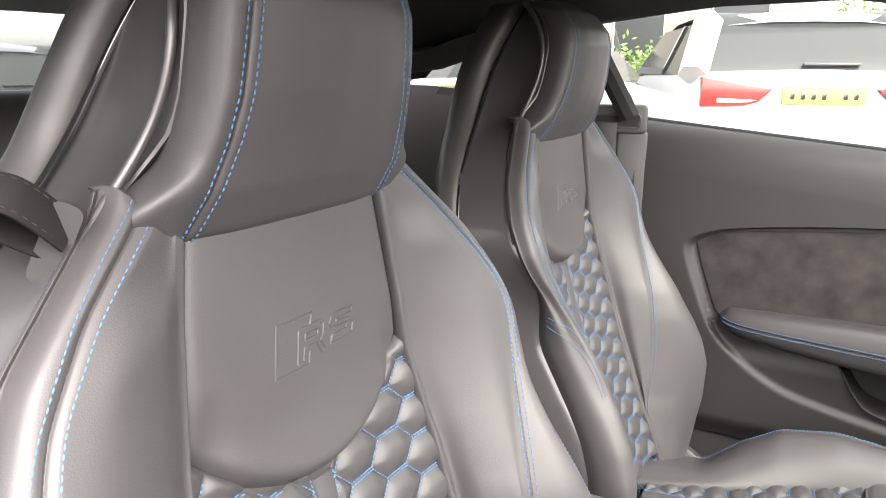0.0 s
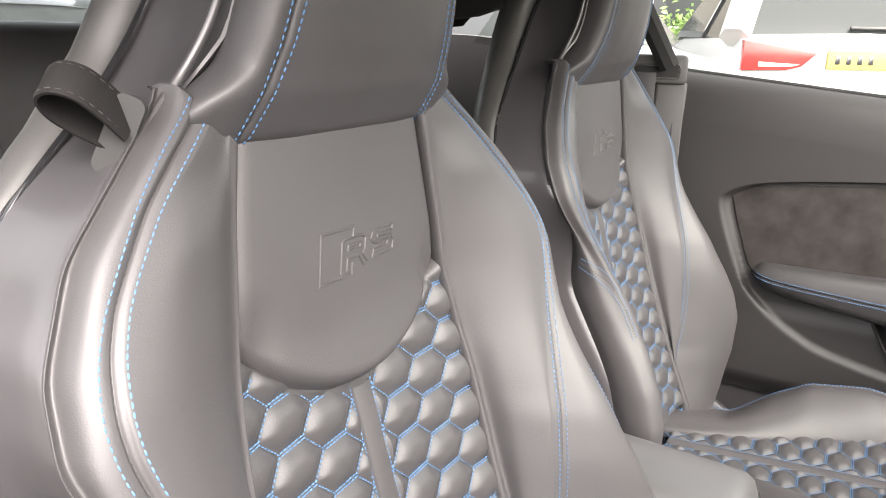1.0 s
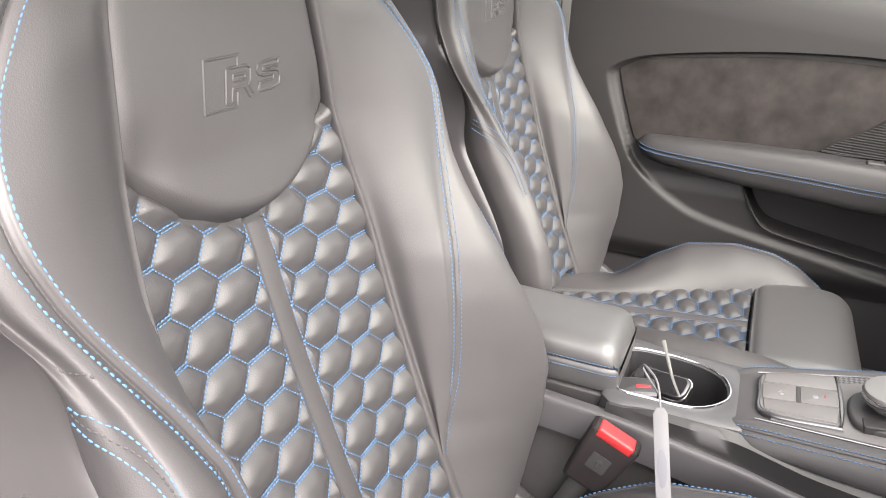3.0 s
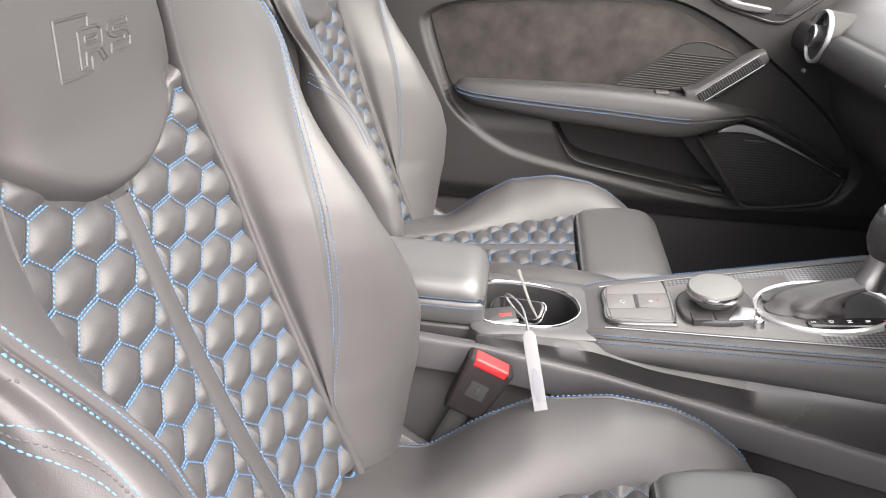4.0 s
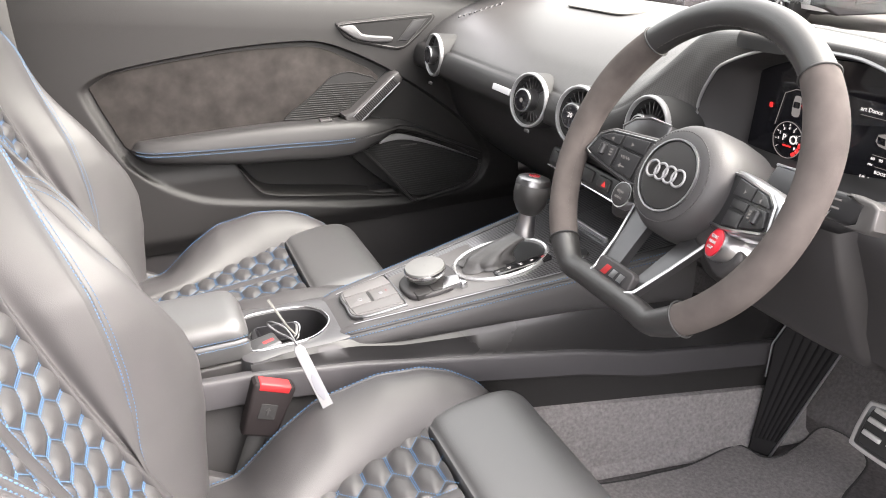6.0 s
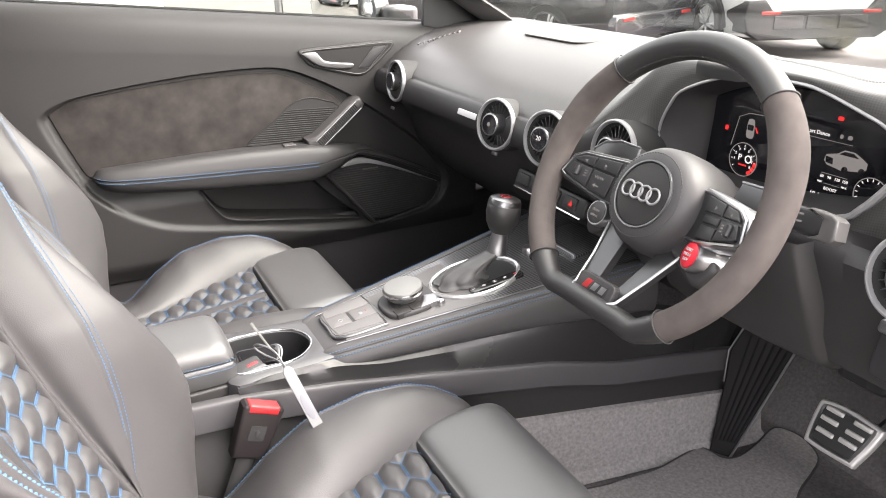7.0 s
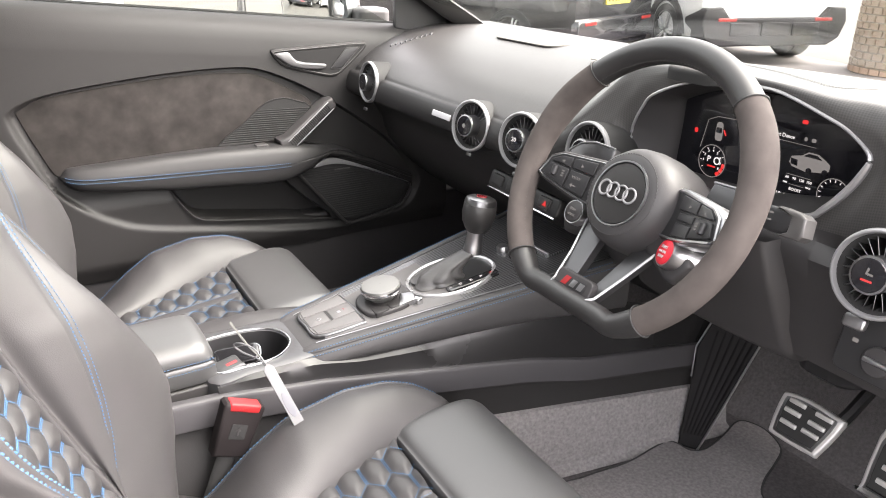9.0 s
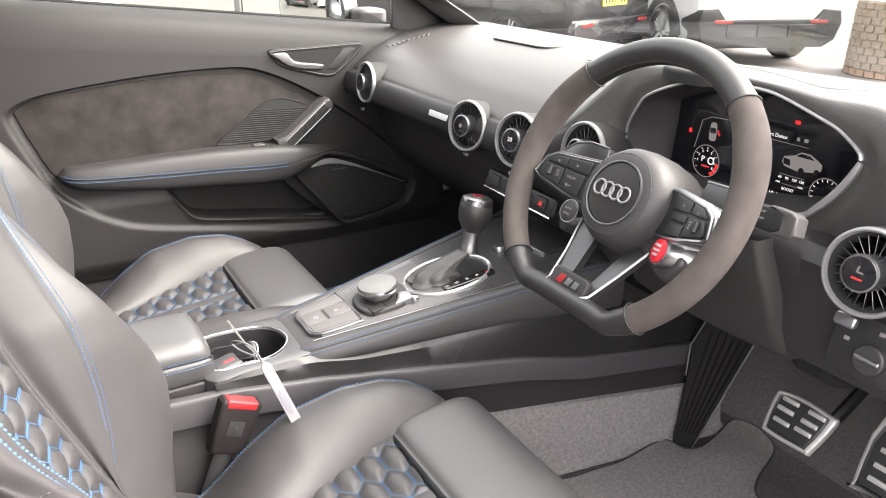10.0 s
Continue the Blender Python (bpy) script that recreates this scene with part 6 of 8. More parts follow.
# key row below the vents
kr = thing("switch_row", (0.93, 0, 0.76), "row of black switches with a bright edge under the vents", "switch row")
m = basis((0.905, 0.018, 0.772), (0, -1, -0.02), (0.35, 0, 0.94))
part("tray", slab(rect(0.215, 0.036, 0.008), m, 0.012, 0.004), BLACK, kr, "black switch bar")
part("bright_edge", tube([m @ Vector((x, -0.019, 0.011)) for x in (-0.104, -0.05, 0, 0.05, 0.104)], 0.0020, None, 6), CHROME, kr, "bright lower edge")
for k in range(4):
    kk = part("key", slab(rect(0.034, 0.022, 0.003, cx=-0.078 + 0.049 * k), m, 0.0155, 0.002), PLASTIC, kr, "black key")
    if k == 3:
        part("hazard_mark", slab([(0.066, -0.005), (0.078, -0.005), (0.072, 0.005)], m, 0.0158, 0.0001), UI_RED, kk, "red triangle")
# instrument binnacle
cl = thing("instrument_cluster", (1.0, -0.38, 0.9), "digital instrument cluster glowing in a bright-edged binnacle", "instrument cluster")
m = basis((0.985, -0.385, 0.955), (0, -1, 0), (0.0, 0, 1.0))
RM = [(-a_ - 0.385, b_ - 0.955) for a_, b_ in RIM_YZ]
SC = [(max(a, -0.127 + (0.06 if b < 0 else 0.012) * b), b) for a, b in inset(RM, 0.016)]
part("screen", slab(SC, m @ Matrix.Translation((0, 0, -0.006)), 0.006, 0.001), SCREEN, cl, "dark glass display")
rows = [[m @ Vector((a, b, z)) for a, b in o] for o, z in ((SC, -0.002), (inset(SC, -0.004), 0.015), (inset(RM, 0.004), 0.050), (RM, 0.056))]
part("hood", grid(rows, close_u=True), PLASTIC, cl, "black hood lining")
part("bright_rim", tube([m @ Vector((a, b, 0.056)) for a, b in RM], [0.0022 + 0.0030 * soft((a - 0.10) / 0.07) * soft((0.045 - b) / 0.04) for a, b in RM], None, 8, closed=True), mat("polished_rim_metal", (0.40, 0.40, 0.405), 0.28, 0.7), cl, "satin metal rim")
mu = m @ Matrix.Translation((0, 0, 0.0006))


def bar(name, x, y, w, h, material, ang=0.0):
    return part(name, slab(rect(w, h, min(w, h) * 0.3, 2), mu @ Matrix.Translation((x, y, 0)) @ pose(0, 0, 0, 0, 0, ang), 0.0006, 0.0001), material, cl)


def dial(x, y, r, marks):
    part("dial_ring", tube([mu @ Vector((x + r * math.cos(a), y + r * math.sin(a), 0.0006)) for a in [2 * math.pi * k / 40 for k in range(40)]], 0.0006, None, 6, closed=True), UI_GREY, cl, "pale dial ring")
    for k in range(marks):
        a = math.radians(215 - 250 * k / (marks - 1))
        bar("dial_mark", x + (r - 0.004) * math.cos(a), y + (r - 0.004) * math.sin(a), 0.0030, 0.0007, UI_WHITE, math.degrees(a))
        if marks == 9 and k > 0:
            words("dial_number", str(k), 0.0052, mu @ Matrix.Translation((x + (r - 0.0085) * math.cos(a), y + (r - 0.0085) * math.sin(a), 0.0004)), UI_WHITE, cl)


DX, DY = -0.0628, -0.0463
dial(DX, DY, 0.0240, 9)
part("dial_ring", tube([mu @ Vector((0.1290 + 0.0215 * math.cos(a), -0.0440 + 0.0215 * math.sin(a), 0.0006)) for a in [math.radians(205 - 185 * k / 24) for k in range(25)]], 0.0006, None, 6), UI_GREY, cl, "pale dial ring")
for k in range(9):
    a = math.radians(200 - 175 * k / 8)
    bar("dial_mark", 0.1290 + 0.0185 * math.cos(a), -0.0440 + 0.0185 * math.sin(a), 0.0034, 0.0008, UI_WHITE, math.degrees(a))
words("gear_letter", "P", 0.0125, mu @ Matrix.Translation((DX - 0.006, DY + 0.002, 0.0004)), UI_WHITE, cl)
part("brake_symbol", tube([mu @ Vector((DX + 0.009 + 0.005 * math.cos(a), DY + 0.002 + 0.005 * math.sin(a), 0.0006)) for a in [2 * math.pi * k / 20 for k in range(20)]], 0.0009, None, 6, closed=True), UI_WHITE, cl, "round symbol")
bar("red_bar", DX, DY - 0.008, 0.014, 0.0022, UI_RED)
for k in range(3):
    a = math.radians(-10 - 22 * k)
    bar("red_zone", DX + 0.0205 * math.cos(a), DY + 0.0205 * math.sin(a), 0.007, 0.005, UI_RED, math.degrees(a) + 90)
bar("warning_light", -0.0994, -0.0067, 0.0055, 0.007, UI_RED)
bar("warning_light", 0.0719, 0.0392, 0.008, 0.005, UI_RED)
o = [(-0.006, -0.016), (0.006, -0.016), (0.008, -0.006), (0.007, 0.012), (0.004, 0.017), (-0.004, 0.017), (-0.007, 0.012), (-0.008, -0.006)]
part("car_pictogram", slab(outline(o, 2), mu @ Matrix.Translation((-0.058, -0.001, 0)) @ Matrix.Scale(0.80, 4), 0.0008, 0.0003), UI_GREY, cl, "grey car seen from above")
part("car_pictogram_glass", slab(rect(0.010, 0.008, 0.002), mu @ Matrix.Translation((-0.058, 0.001, 0)), 0.0011, 0.0001), SCREEN, cl, "dark roof glass")
bar("open_door_mark", -0.048, -0.001, 0.009, 0.0018, UI_RED, -60)
o = [(-0.029, -0.004), (-0.027, 0.004), (-0.012, 0.008), (-0.004, 0.014), (0.010, 0.014), (0.022, 0.008), (0.028, 0.004), (0.028, -0.004), (0.020, -0.008), (-0.005, -0.012), (-0.024, -0.009)]
CX_, CY_ = 0.0893, -0.0120
part("car_picture", slab(o, mu @ Matrix.Translation((CX_, CY_, 0)), 0.0008, 0.0003), UI_GREY, cl, "grey car seen from the side")
part("car_picture_glass", slab([(-0.010, 0.0078), (-0.003, 0.0125), (0.009, 0.0125), (0.017, 0.0078)], mu @ Matrix.Translation((CX_, CY_, 0)), 0.0011, 0.0001), SCREEN, cl, "dark windows")
part("car_picture_grille", slab([(-0.026, -0.006), (-0.016, -0.007), (-0.017, 0.001), (-0.027, 0.002)], mu @ Matrix.Translation((CX_, CY_, 0)), 0.0011, 0.0001), SCREEN, cl, "dark grille")
for wx, wy in ((0.001, -0.010), (0.023, -0.007)):
    part("car_picture_wheel", slab(disc(0.0042, 16), mu @ Matrix.Translation((CX_ + wx, CY_ + wy, 0)), 0.0011, 0.0001), SCREEN, cl, "dark wheel")
for t, x, y, s_ in (("art Dance", 0.047, 0.0165, 0.0072), ("60", 0.0617, -0.0370, 0.0052), ("90", 0.0722, -0.0370, 0.0052), ("120", 0.0833, -0.0370, 0.0052), ("150", 0.0941, -0.0370, 0.0052), ("BOOST", 0.0764, -0.0519, 0.0056), ("19.4", 0.056, -0.0629, 0.0085), ("+8.0", 0.057, -0.0725, 0.0085), ("MIN", 0.060, -0.0445, 0.0034), ("MAX", 0.094, -0.0445, 0.0034)):
    words("readout", t, s_, mu @ Matrix.Translation((x, y, 0.0004)), UI_WHITE, cl)
bar("rule", 0.064, 0.0095, 0.06, 0.0005, UI_GREY)
bar("rule", 0.078, -0.0325, 0.036, 0.0005, UI_GREY)
bar("rule", 0.077, -0.0455, 0.022, 0.0005, UI_GREY)
bar("symbol", 0.0776, 0.0178, 0.004, 0.005, UI_GREY)
bar("symbol", 0.0889, 0.0181, 0.006, 0.005, UI_GREY)
fr_line = [mu @ Vector((a, b, 0.0005)) for a, b in ((-0.0877, -0.030), (-0.0794, 0.0129), (-0.0631, 0.0203), (-0.0303, 0.0218))]
part("panel_outline", tube(fr_line, 0.0005, None, 5), UI_GREY, cl, "thin pale outline")

# ---- steering wheel ----
WC, WA = Vector((0.742, -0.386, 0.925)), math.radians(26.8)
MW = basis(WC, (0, -1, 0), (math.sin(WA), 0, math.cos(WA)))
sw_ = thing("steering_wheel", WC, "flat-bottomed steering wheel in grey suede and black leather", "steering wheel")
RR, TR = 0.1780, 0.0168


def rim_pt(a):
    """A point of the rim's middle line; a from the top, clockwise for the driver."""
    x, y = RR * math.sin(a), RR * math.cos(a)
    lo = -0.158
    if y < lo:
        k = soft((lo - y) / 0.012)
        y = y + (lo - y) * (0.55 + 0.45 * k)
    return Vector((x, y, 0))


def rim_piece(a0, a1, name, material, label, fat=1.0):
    n = max(int(abs(a1 - a0) / 3), 4)
    pts = [MW @ rim_pt(math.radians(a0 + (a1 - a0) * k / n)) for k in range(n + 1)]
    rad = []
    for k in range(n + 1):
        a = abs((a0 + (a1 - a0) * k / n + 180) % 360 - 180)
        rad.append(TR * fat * (1 - 0.16 * soft((a - 140) / 16) + 0.12 * math.exp(-((a - 62) / 16) ** 2)))
    return part(name, tube(pts, rad, None, 20, up=MW.to_3x3() @ Vector((0, 0, 1)), flat=1.12), material, sw_, label)


rim_piece(-43, 43, "rim_top", RIM_LEATHER, "black leather top of the rim")
rim_piece(43, 140, "rim_side", RIM_SUEDE, "grey suede side of the rim", 1.03)
rim_piece(220, 317, "rim_side", RIM_SUEDE, "grey suede side of the rim", 1.03)
rim_piece(140, 220, "rim_bottom", RIM_LEATHER, "black leather flat bottom of the rim", 1.02)
for a in (43, 140, 220, 317):
    p, q = rim_pt(math.radians(a - 1)), rim_pt(math.radians(a + 1))
    d = (q - p).normalized()
    c = (p + q) / 2
    sd = Vector((-d.y, d.x, 0))
    pts = [MW @ (c + sd * (TR * 1.12 * math.cos(t)) + Vector((0, 0, TR * 1.22 * math.sin(t)))) for t in [2 * math.pi * k / 24 for k in range(24)]]
    part("rim_joint", tube(pts, 0.0011, None, 6, closed=True), DARK_THREAD, sw_, "sewn joint")
inner = [(MW @ (rim_pt(math.radians(a)) * (1 - (TR * 0.95) / rim_pt(math.radians(a)).length) + Vector((0, 0, TR * 0.35))), (MW.to_3x3() @ (-rim_pt(math.radians(a)).normalized() + Vector((0, 0, 0.6)))).normalized()) for a in range(-140, 141, 2)]
part("rim_stitching", stitches([inner], (0.0036, 0.0055), width=0.0022, proud=0.0009), mat("grey_thread", (0.05, 0.047, 0.046), 0.8), sw_, "grey cross stitching", "stuff")

# hub, set back into the rim's plane
m = MW
mh = m @ Matrix.Translation((0, -0.010, -0.028))
part("hub", lathe([(0.066, -0.075), (0.069, -0.045), (0.0685, -0.015), (0.065, 0.008), (0.058, 0.020), (0.049, 0.0255), (0.040, 0.026)], mh, 56), LEATHER, sw_, "black leather airbag cover")
part("hub_ring", lathe([(0.0432, 0.024), (0.0428, 0.0290), (0.0408, 0.0290), (0.0400, 0.025)], mh, 56), ALU, sw_, "thin satin metal ring")
part("hub_face", lathe([(0.0405, 0.024), (0.039, 0.0275), (0.02, 0.030), (0.0004, 0.0305)], mh, 48), SOFT, sw_, "round grey centre cap")
ring_line = [[(mh @ Vector((0.0535 * math.cos(a), 0.0535 * math.sin(a), 0.0238)), mh.to_3x3() @ Vector((0.6 * math.cos(a), 0.6 * math.sin(a), 1))) for a in [2 * math.pi * k / 80 for k in range(81)]]]
part("hub_stitching", stitches(ring_line, (0.0028, 0.0042), width=0.0013), mat("pale_grey_thread", (0.055, 0.054, 0.054), 0.8), sw_, "grey stitching", "stuff")
for k in range(4):
    cx = -0.0215 + 0.0143 * k
    part("emblem_ring", tube([mh @ Vector((cx + 0.0094 * math.cos(a), 0.001 + 0.0094 * math.sin(a), 0.0318)) for a in [2 * math.pi * j / 48 for j in range(48)]], 0.0015, None, 10, closed=True), VENT_RING, sw_, "chrome ring")
part("column", lathe([(0.045, -0.20), (0.050, -0.12), (0.056, -0.09)], m, 32), PLASTIC, sw_, "black steering column shroud")
# spokes with keys
TH = radians(18)
FIELD = [(-0.004, -0.020), (0.005, 0.003), (0.020, 0.012), (0.083, 0.020), (0.106, 0.020), (0.106, -0.036), (0.072, -0.036), (0.050, -0.033), (0.003, -0.024)]
for sg in (-1, 1):
    mk = m @ basis((sg * 0.150, 0, -0.003), (math.cos(TH), 0, sg * math.sin(TH)), (0, 1, 0))
    F = lambda q: [(-sg * u, v) for u, v in (q if sg < 0 else q[::-1])]
    spk = part("spoke", slab(inset(F(FIELD), -0.006), mk, -0.001, 0.004, base=-0.022), ALU if sg > 0 else PLASTIC, sw_, "satin spoke")
    part("key_field", slab(F(FIELD), mk, 0.001, 0.001, base=-0.01), BLACK, spk, "black key field")
    part("key_frame", tube([mk @ Vector((a, b, 0.0005)) for a, b in inset(F(FIELD), -0.001)], 0.0022 if sg > 0 else 0.0014, None, 6, closed=True), ALU, spk, "satin metal key frame")
    tops = [[(0.009, -0.001), (0.040, -0.001), (0.040, 0.0135), (0.020, 0.0105), (0.009, 0.003)], [(0.042, -0.001), (0.078, -0.001), (0.078, 0.0185), (0.042, 0.0140)]]
    lows = [[(0.001, -0.019), (0.004, -0.022), (0.040, -0.0300), (0.040, -0.003), (0.008, -0.003)]]
    lows += [[(0.042, -0.030), (0.075, -0.034), (0.075, -0.003), (0.042, -0.003)]] if sg < 0 else [[(0.042, -0.0135), (0.072, -0.0135), (0.072, -0.003), (0.042, -0.003)], [(0.042, -0.031), (0.072, -0.034), (0.072, -0.0155), (0.042, -0.0155)]]
    for q in tops + lows:
        part("key", slab(inset(F(q[::-1]), 0.0006), mk, 0.0042, 0.0012), BLACK, spk, "black key")
    part("roller", lathe([(0.002, -0.0075), (0.0050, -0.006), (0.0050, 0.006), (0.002, 0.0075)], mk @ Matrix.Translation((-sg * 0.019, -0.0125, 0.0045)) @ pose(0, 0, 0, 90), 20), BLACK, spk, "knurled roller")
    if sg < 0:
        words("word", "VIEW", 0.0062, mk @ Matrix.Translation((0.055, -0.012, 0.0044)), UI_GREY, spk)
        part("back_arrow", slab([(0.049, -0.023), (0.053, -0.020), (0.053, -0.0222), (0.059, -0.0222), (0.059, -0.0238), (0.053, -0.0238), (0.053, -0.026)], mk, 0.0044, 0.0001), UI_GREY, spk, "pale arrow")
    for u, v, w in ((0.026, 0.004, 1), (0.057, 0.006, -1)):
        part("arrow", slab([(-sg * u - 0.0025 * w, v), (-sg * u + 0.002 * w, v + 0.0025), (-sg * u + 0.002 * w, v - 0.0025)], mk, 0.0044, 0.0001), UI_GREY, spk, "pale symbol")
    for u, v in ((0.032, -0.009), (0.032, -0.0125), (0.032, -0.016)):
        part("mark", slab(rect(0.005, 0.0016, cx=-sg * u, cy=v), mk, 0.0044, 0.0001), UI_GREY, spk, "pale mark")
# paddles behind
SPOKE_METAL = mat("dark_satin_spoke", (0.10, 0.10, 0.103), 0.36, 0.8, grain=("noise", 900, 0.0002), bump=0.05)
for sg in (-1, 1):
    o = [(sg * 0.085, 0.046), (sg * 0.125, 0.047), (sg * 0.152, 0.040), (sg * 0.169, 0.026), (sg * 0.160, 0.012), (sg * 0.08, 0.012)]
    pdl = part("shift_paddle", slab(o if sg > 0 else o[::-1], m @ Matrix.Translation((0, 0, -0.062)), 0.012, 0.003), SPOKE_METAL, sw_, "dark satin shift paddle")
    part("paddle_edge", tube([m @ Vector((a, b, -0.0505)) for a, b in o[:5]], 0.0016, None, 6), ALU, pdl, "bright paddle edge")
# lower spoke: two arms that run back to the hub, with a badge at the rim
for sg in (-1, 1):
    a0, a1 = Vector((sg * 0.014, -0.150, -0.004)), Vector((sg * 0.030, -0.062, -0.042))
    b0, b1 = Vector((sg * 0.035, -0.146, -0.002)), Vector((sg * 0.066, -0.056, -0.040))
    rows = []
    for k in range(7):
        f = k / 6
        p, q = a0.lerp(a1, f), b0.lerp(b1, f)
        dz = Vector((0, 0, 0.012))
        rows.append([m @ v for v in (p - dz, p, p.lerp(q, 0.5) + Vector((0, 0, 0.002)), q, q - dz)])
    part("lower_spoke", grid(rows, close_u=True, cap=True), SPOKE_METAL, sw_, "satin lower spoke")
edge = [Vector((-0.066, -0.056, -0.038)), Vector((-0.050, -0.103, -0.019)), Vector((-0.038, -0.142, 0.001)), Vector((-0.034, -0.147, 0.008)), Vector((-0.024, -0.152, 0.010)), Vector((0.024, -0.152, 0.010)), Vector((0.034, -0.147, 0.008)), Vector((0.038, -0.142, 0.001)), Vector((0.050, -0.103, -0.019)), Vector((0.066, -0.056, -0.038))]
part("spoke_edge", tube([m @ v for v in edge], 0.0020, None, 8), ALU, sw_, "bright spoke edge")
mb = m @ Matrix.Translation((0, -0.137, 0.004))
bd = part("badge_plate", slab(rect(0.066, 0.026, 0.007), mb @ Matrix.Translation((0, 0, -0.008)), 0.010, 0.002), PLASTIC, sw_, "dark badge plate")
part("badge_red", slab([(-0.021, -0.006), (-0.011, -0.006), (-0.005, 0.006), (-0.015, 0.006)], mb, 0.0026, 0.0003), RED, bd, "red slanted block")
part("badge_dark", slab([(-0.009, -0.007), (0.022, -0.007), (0.024, 0.007), (-0.003, 0.007)], mb, 0.0024, 0.0002), BLACK, bd, "black badge field")
part("badge_silver", slab([(-0.005, -0.005), (0.004, -0.005), (0.008, 0.005), (-0.001, 0.005)], mb, 0.0028, 0.0003), ALU, bd, "silver block")
part("badge_silver", slab([(0.009, -0.005), (0.018, -0.005), (0.021, 0.005), (0.012, 0.005)], mb, 0.0028, 0.0003), ALU, bd, "silver block")
# satellites with the start and mode buttons
PRINT = mat("white_print", (0.5, 0.5, 0.5), 0.5)
ms = m @ Matrix.Translation((0.087, -0.0535, -0.037)) @ pose(0, 0, 0, 0, -22, 0)
sb = part("start_satellite", lathe([(0.019, -0.055), (0.0205, -0.04), (0.0192, -0.004), (0.0185, 0.008), (0.0175, 0.012), (0.0158, 0.012)], ms, 40), ALU, sw_, "satin metal satellite")
part("start_button", lathe([(0.0160, 0.008), (0.0157, 0.013), (0.0135, 0.0145), (0.0004, 0.015)], ms, 36), mat("bright_red_button", (0.58, 0.02, 0.035), 0.4), sb, "red start button")
for t_, dy_, sz_ in (("START", 0.0058, 0.0052), ("ENGINE", -0.0002, 0.0046), ("STOP", -0.0062, 0.0052)):
    words("word", t_, sz_, ms @ Matrix.Translation((0, dy_, 0.0152)), PRINT, sb)
ml = m @ Matrix.Translation((-0.083, -0.0545, -0.037))
db = part("mode_satellite", lathe([(0.017, -0.055), (0.018, -0.04), (0.0178, -0.004), (0.0175, 0.008), (0.0168, 0.012), (0.0150, 0.012)], ml, 40), ALU, sw_, "satin metal satellite")
part("mode_button", lathe([(0.0152, 0.008), (0.0150, 0.013), (0.0130, 0.0145), (0.0004, 0.015)], ml, 36), PLASTIC, db, "round black mode button")
words("word", "drive", 0.0068, ml @ Matrix.Translation((0, 0.0032, 0.0152)), UI_GREY, db)
words("word", "select", 0.0062, ml @ Matrix.Translation((0, -0.0042, 0.0152)), UI_GREY, db)
part("satellite_arm", slab(rect(0.07, 0.036, 0.012), m @ Matrix.Translation((-0.078, -0.056, -0.060)) @ pose(0, 0, 0, 0, 0, 28), 0.022, 0.006), PLASTIC, sw_, "black satellite arm")
part("satellite_arm", slab(rect(0.07, 0.040, 0.012), m @ Matrix.Translation((0.078, -0.056, -0.058)) @ pose(0, 0, 0, 0, 0, -28), 0.024, 0.006), PLASTIC, sw_, "black satellite arm")

# stalk
sk = thing("wiper_stalk", (0.83, -0.53, 0.93), "black wiper stalk with a flat grey end", "stalk")
a, b = Vector((0.815, -0.47, 0.918)), Vector((0.800, -0.597, 0.930))
d = (b - a).normalized()
m = basis(a, d, (0.3, 0, 0.95))
L = (b - a).length
STALK = mat("grey_matt_plastic", (0.050, 0.048, 0.047), 0.5, grain=("noise", 900, 0.0003), bump=0.1)
part("stalk", slab(outline([(0, -0.008), (L * 0.55, -0.013), (L - 0.016, -0.0135), (L - 0.012, 0.010), (L * 0.6, 0.0135), (0, 0.010)], 2), m @ Matrix.Translation((0, 0, -0.008)), 0.016, 0.004), BLACK, sk, "black stalk")
part("end_cap", slab([(L - 0.024, -0.0165), (L + 0.002, -0.0165), (L + 0.008, -0.011), (L + 0.006, 0.008), (L - 0.002, 0.0125), (L - 0.030, 0.0150), (L - 0.034, 0.0120), (L - 0.012, 0.006), (L - 0.012, -0.010)], m @ Matrix.Translation((0, 0, -0.009)), 0.0185, 0.003), STALK, sk, "flat grey end")
for k in range(4):
    part("mark", slab(rect(0.012, 0.002, cx=L - 0.058 + 0.016 * (k % 2), cy=-0.006 + 0.004 * k), m, 0.0083, 0.0001), UI_GREY, sk, "pale mark")

# cowl over the cluster, light switch and knee trims
cw = thing("cluster_visor", (0.95, -0.30, 1.03), "black visor block on top of the binnacle", "visor")
part("visor", slab(outline([(-0.036, -0.02), (0.036, -0.02), (0.044, 0.015), (0.0, 0.030), (-0.044, 0.015)], 3), basis((0.935, -0.315, 1.030), (0, -1, 0), (1, 0, 0.05)), 0.018, 0.006), LINER, cw)
lsw = thing("light_switch", (0.95, -0.66, 0.76), "black headlamp switch panel with a rotary knob", "light switch")
m = basis((0.905, -0.651, 0.775), (0, -1, 0), (0.20, 0, 0.98))
part("panel", slab(rect(0.085, 0.075, 0.012), m, 0.004, 0.002), BLACK, lsw, "black panel")
part("knob", lathe([(0.018, 0), (0.018, 0.010), (0.016, 0.012), (0.0005, 0.0125)], m @ Matrix.Translation((0.010, -0.008, 0.003)), 32), PLASTIC, lsw, "black rotary knob")
part("knob_bar", slab(rect(0.030, 0.006, 0.002, cx=0.010, cy=-0.008), m, 0.018, 0.002), ALU, lsw, "bright knob bar")
for kx, ky in ((-0.022, 0.020), (-0.024, 0.004), (0.012, 0.024)):
    part("symbol", slab(rect(0.007, 0.005, 0.001, cx=kx, cy=ky), m, 0.0044, 0.0001), UI_GREY, lsw, "pale symbol")
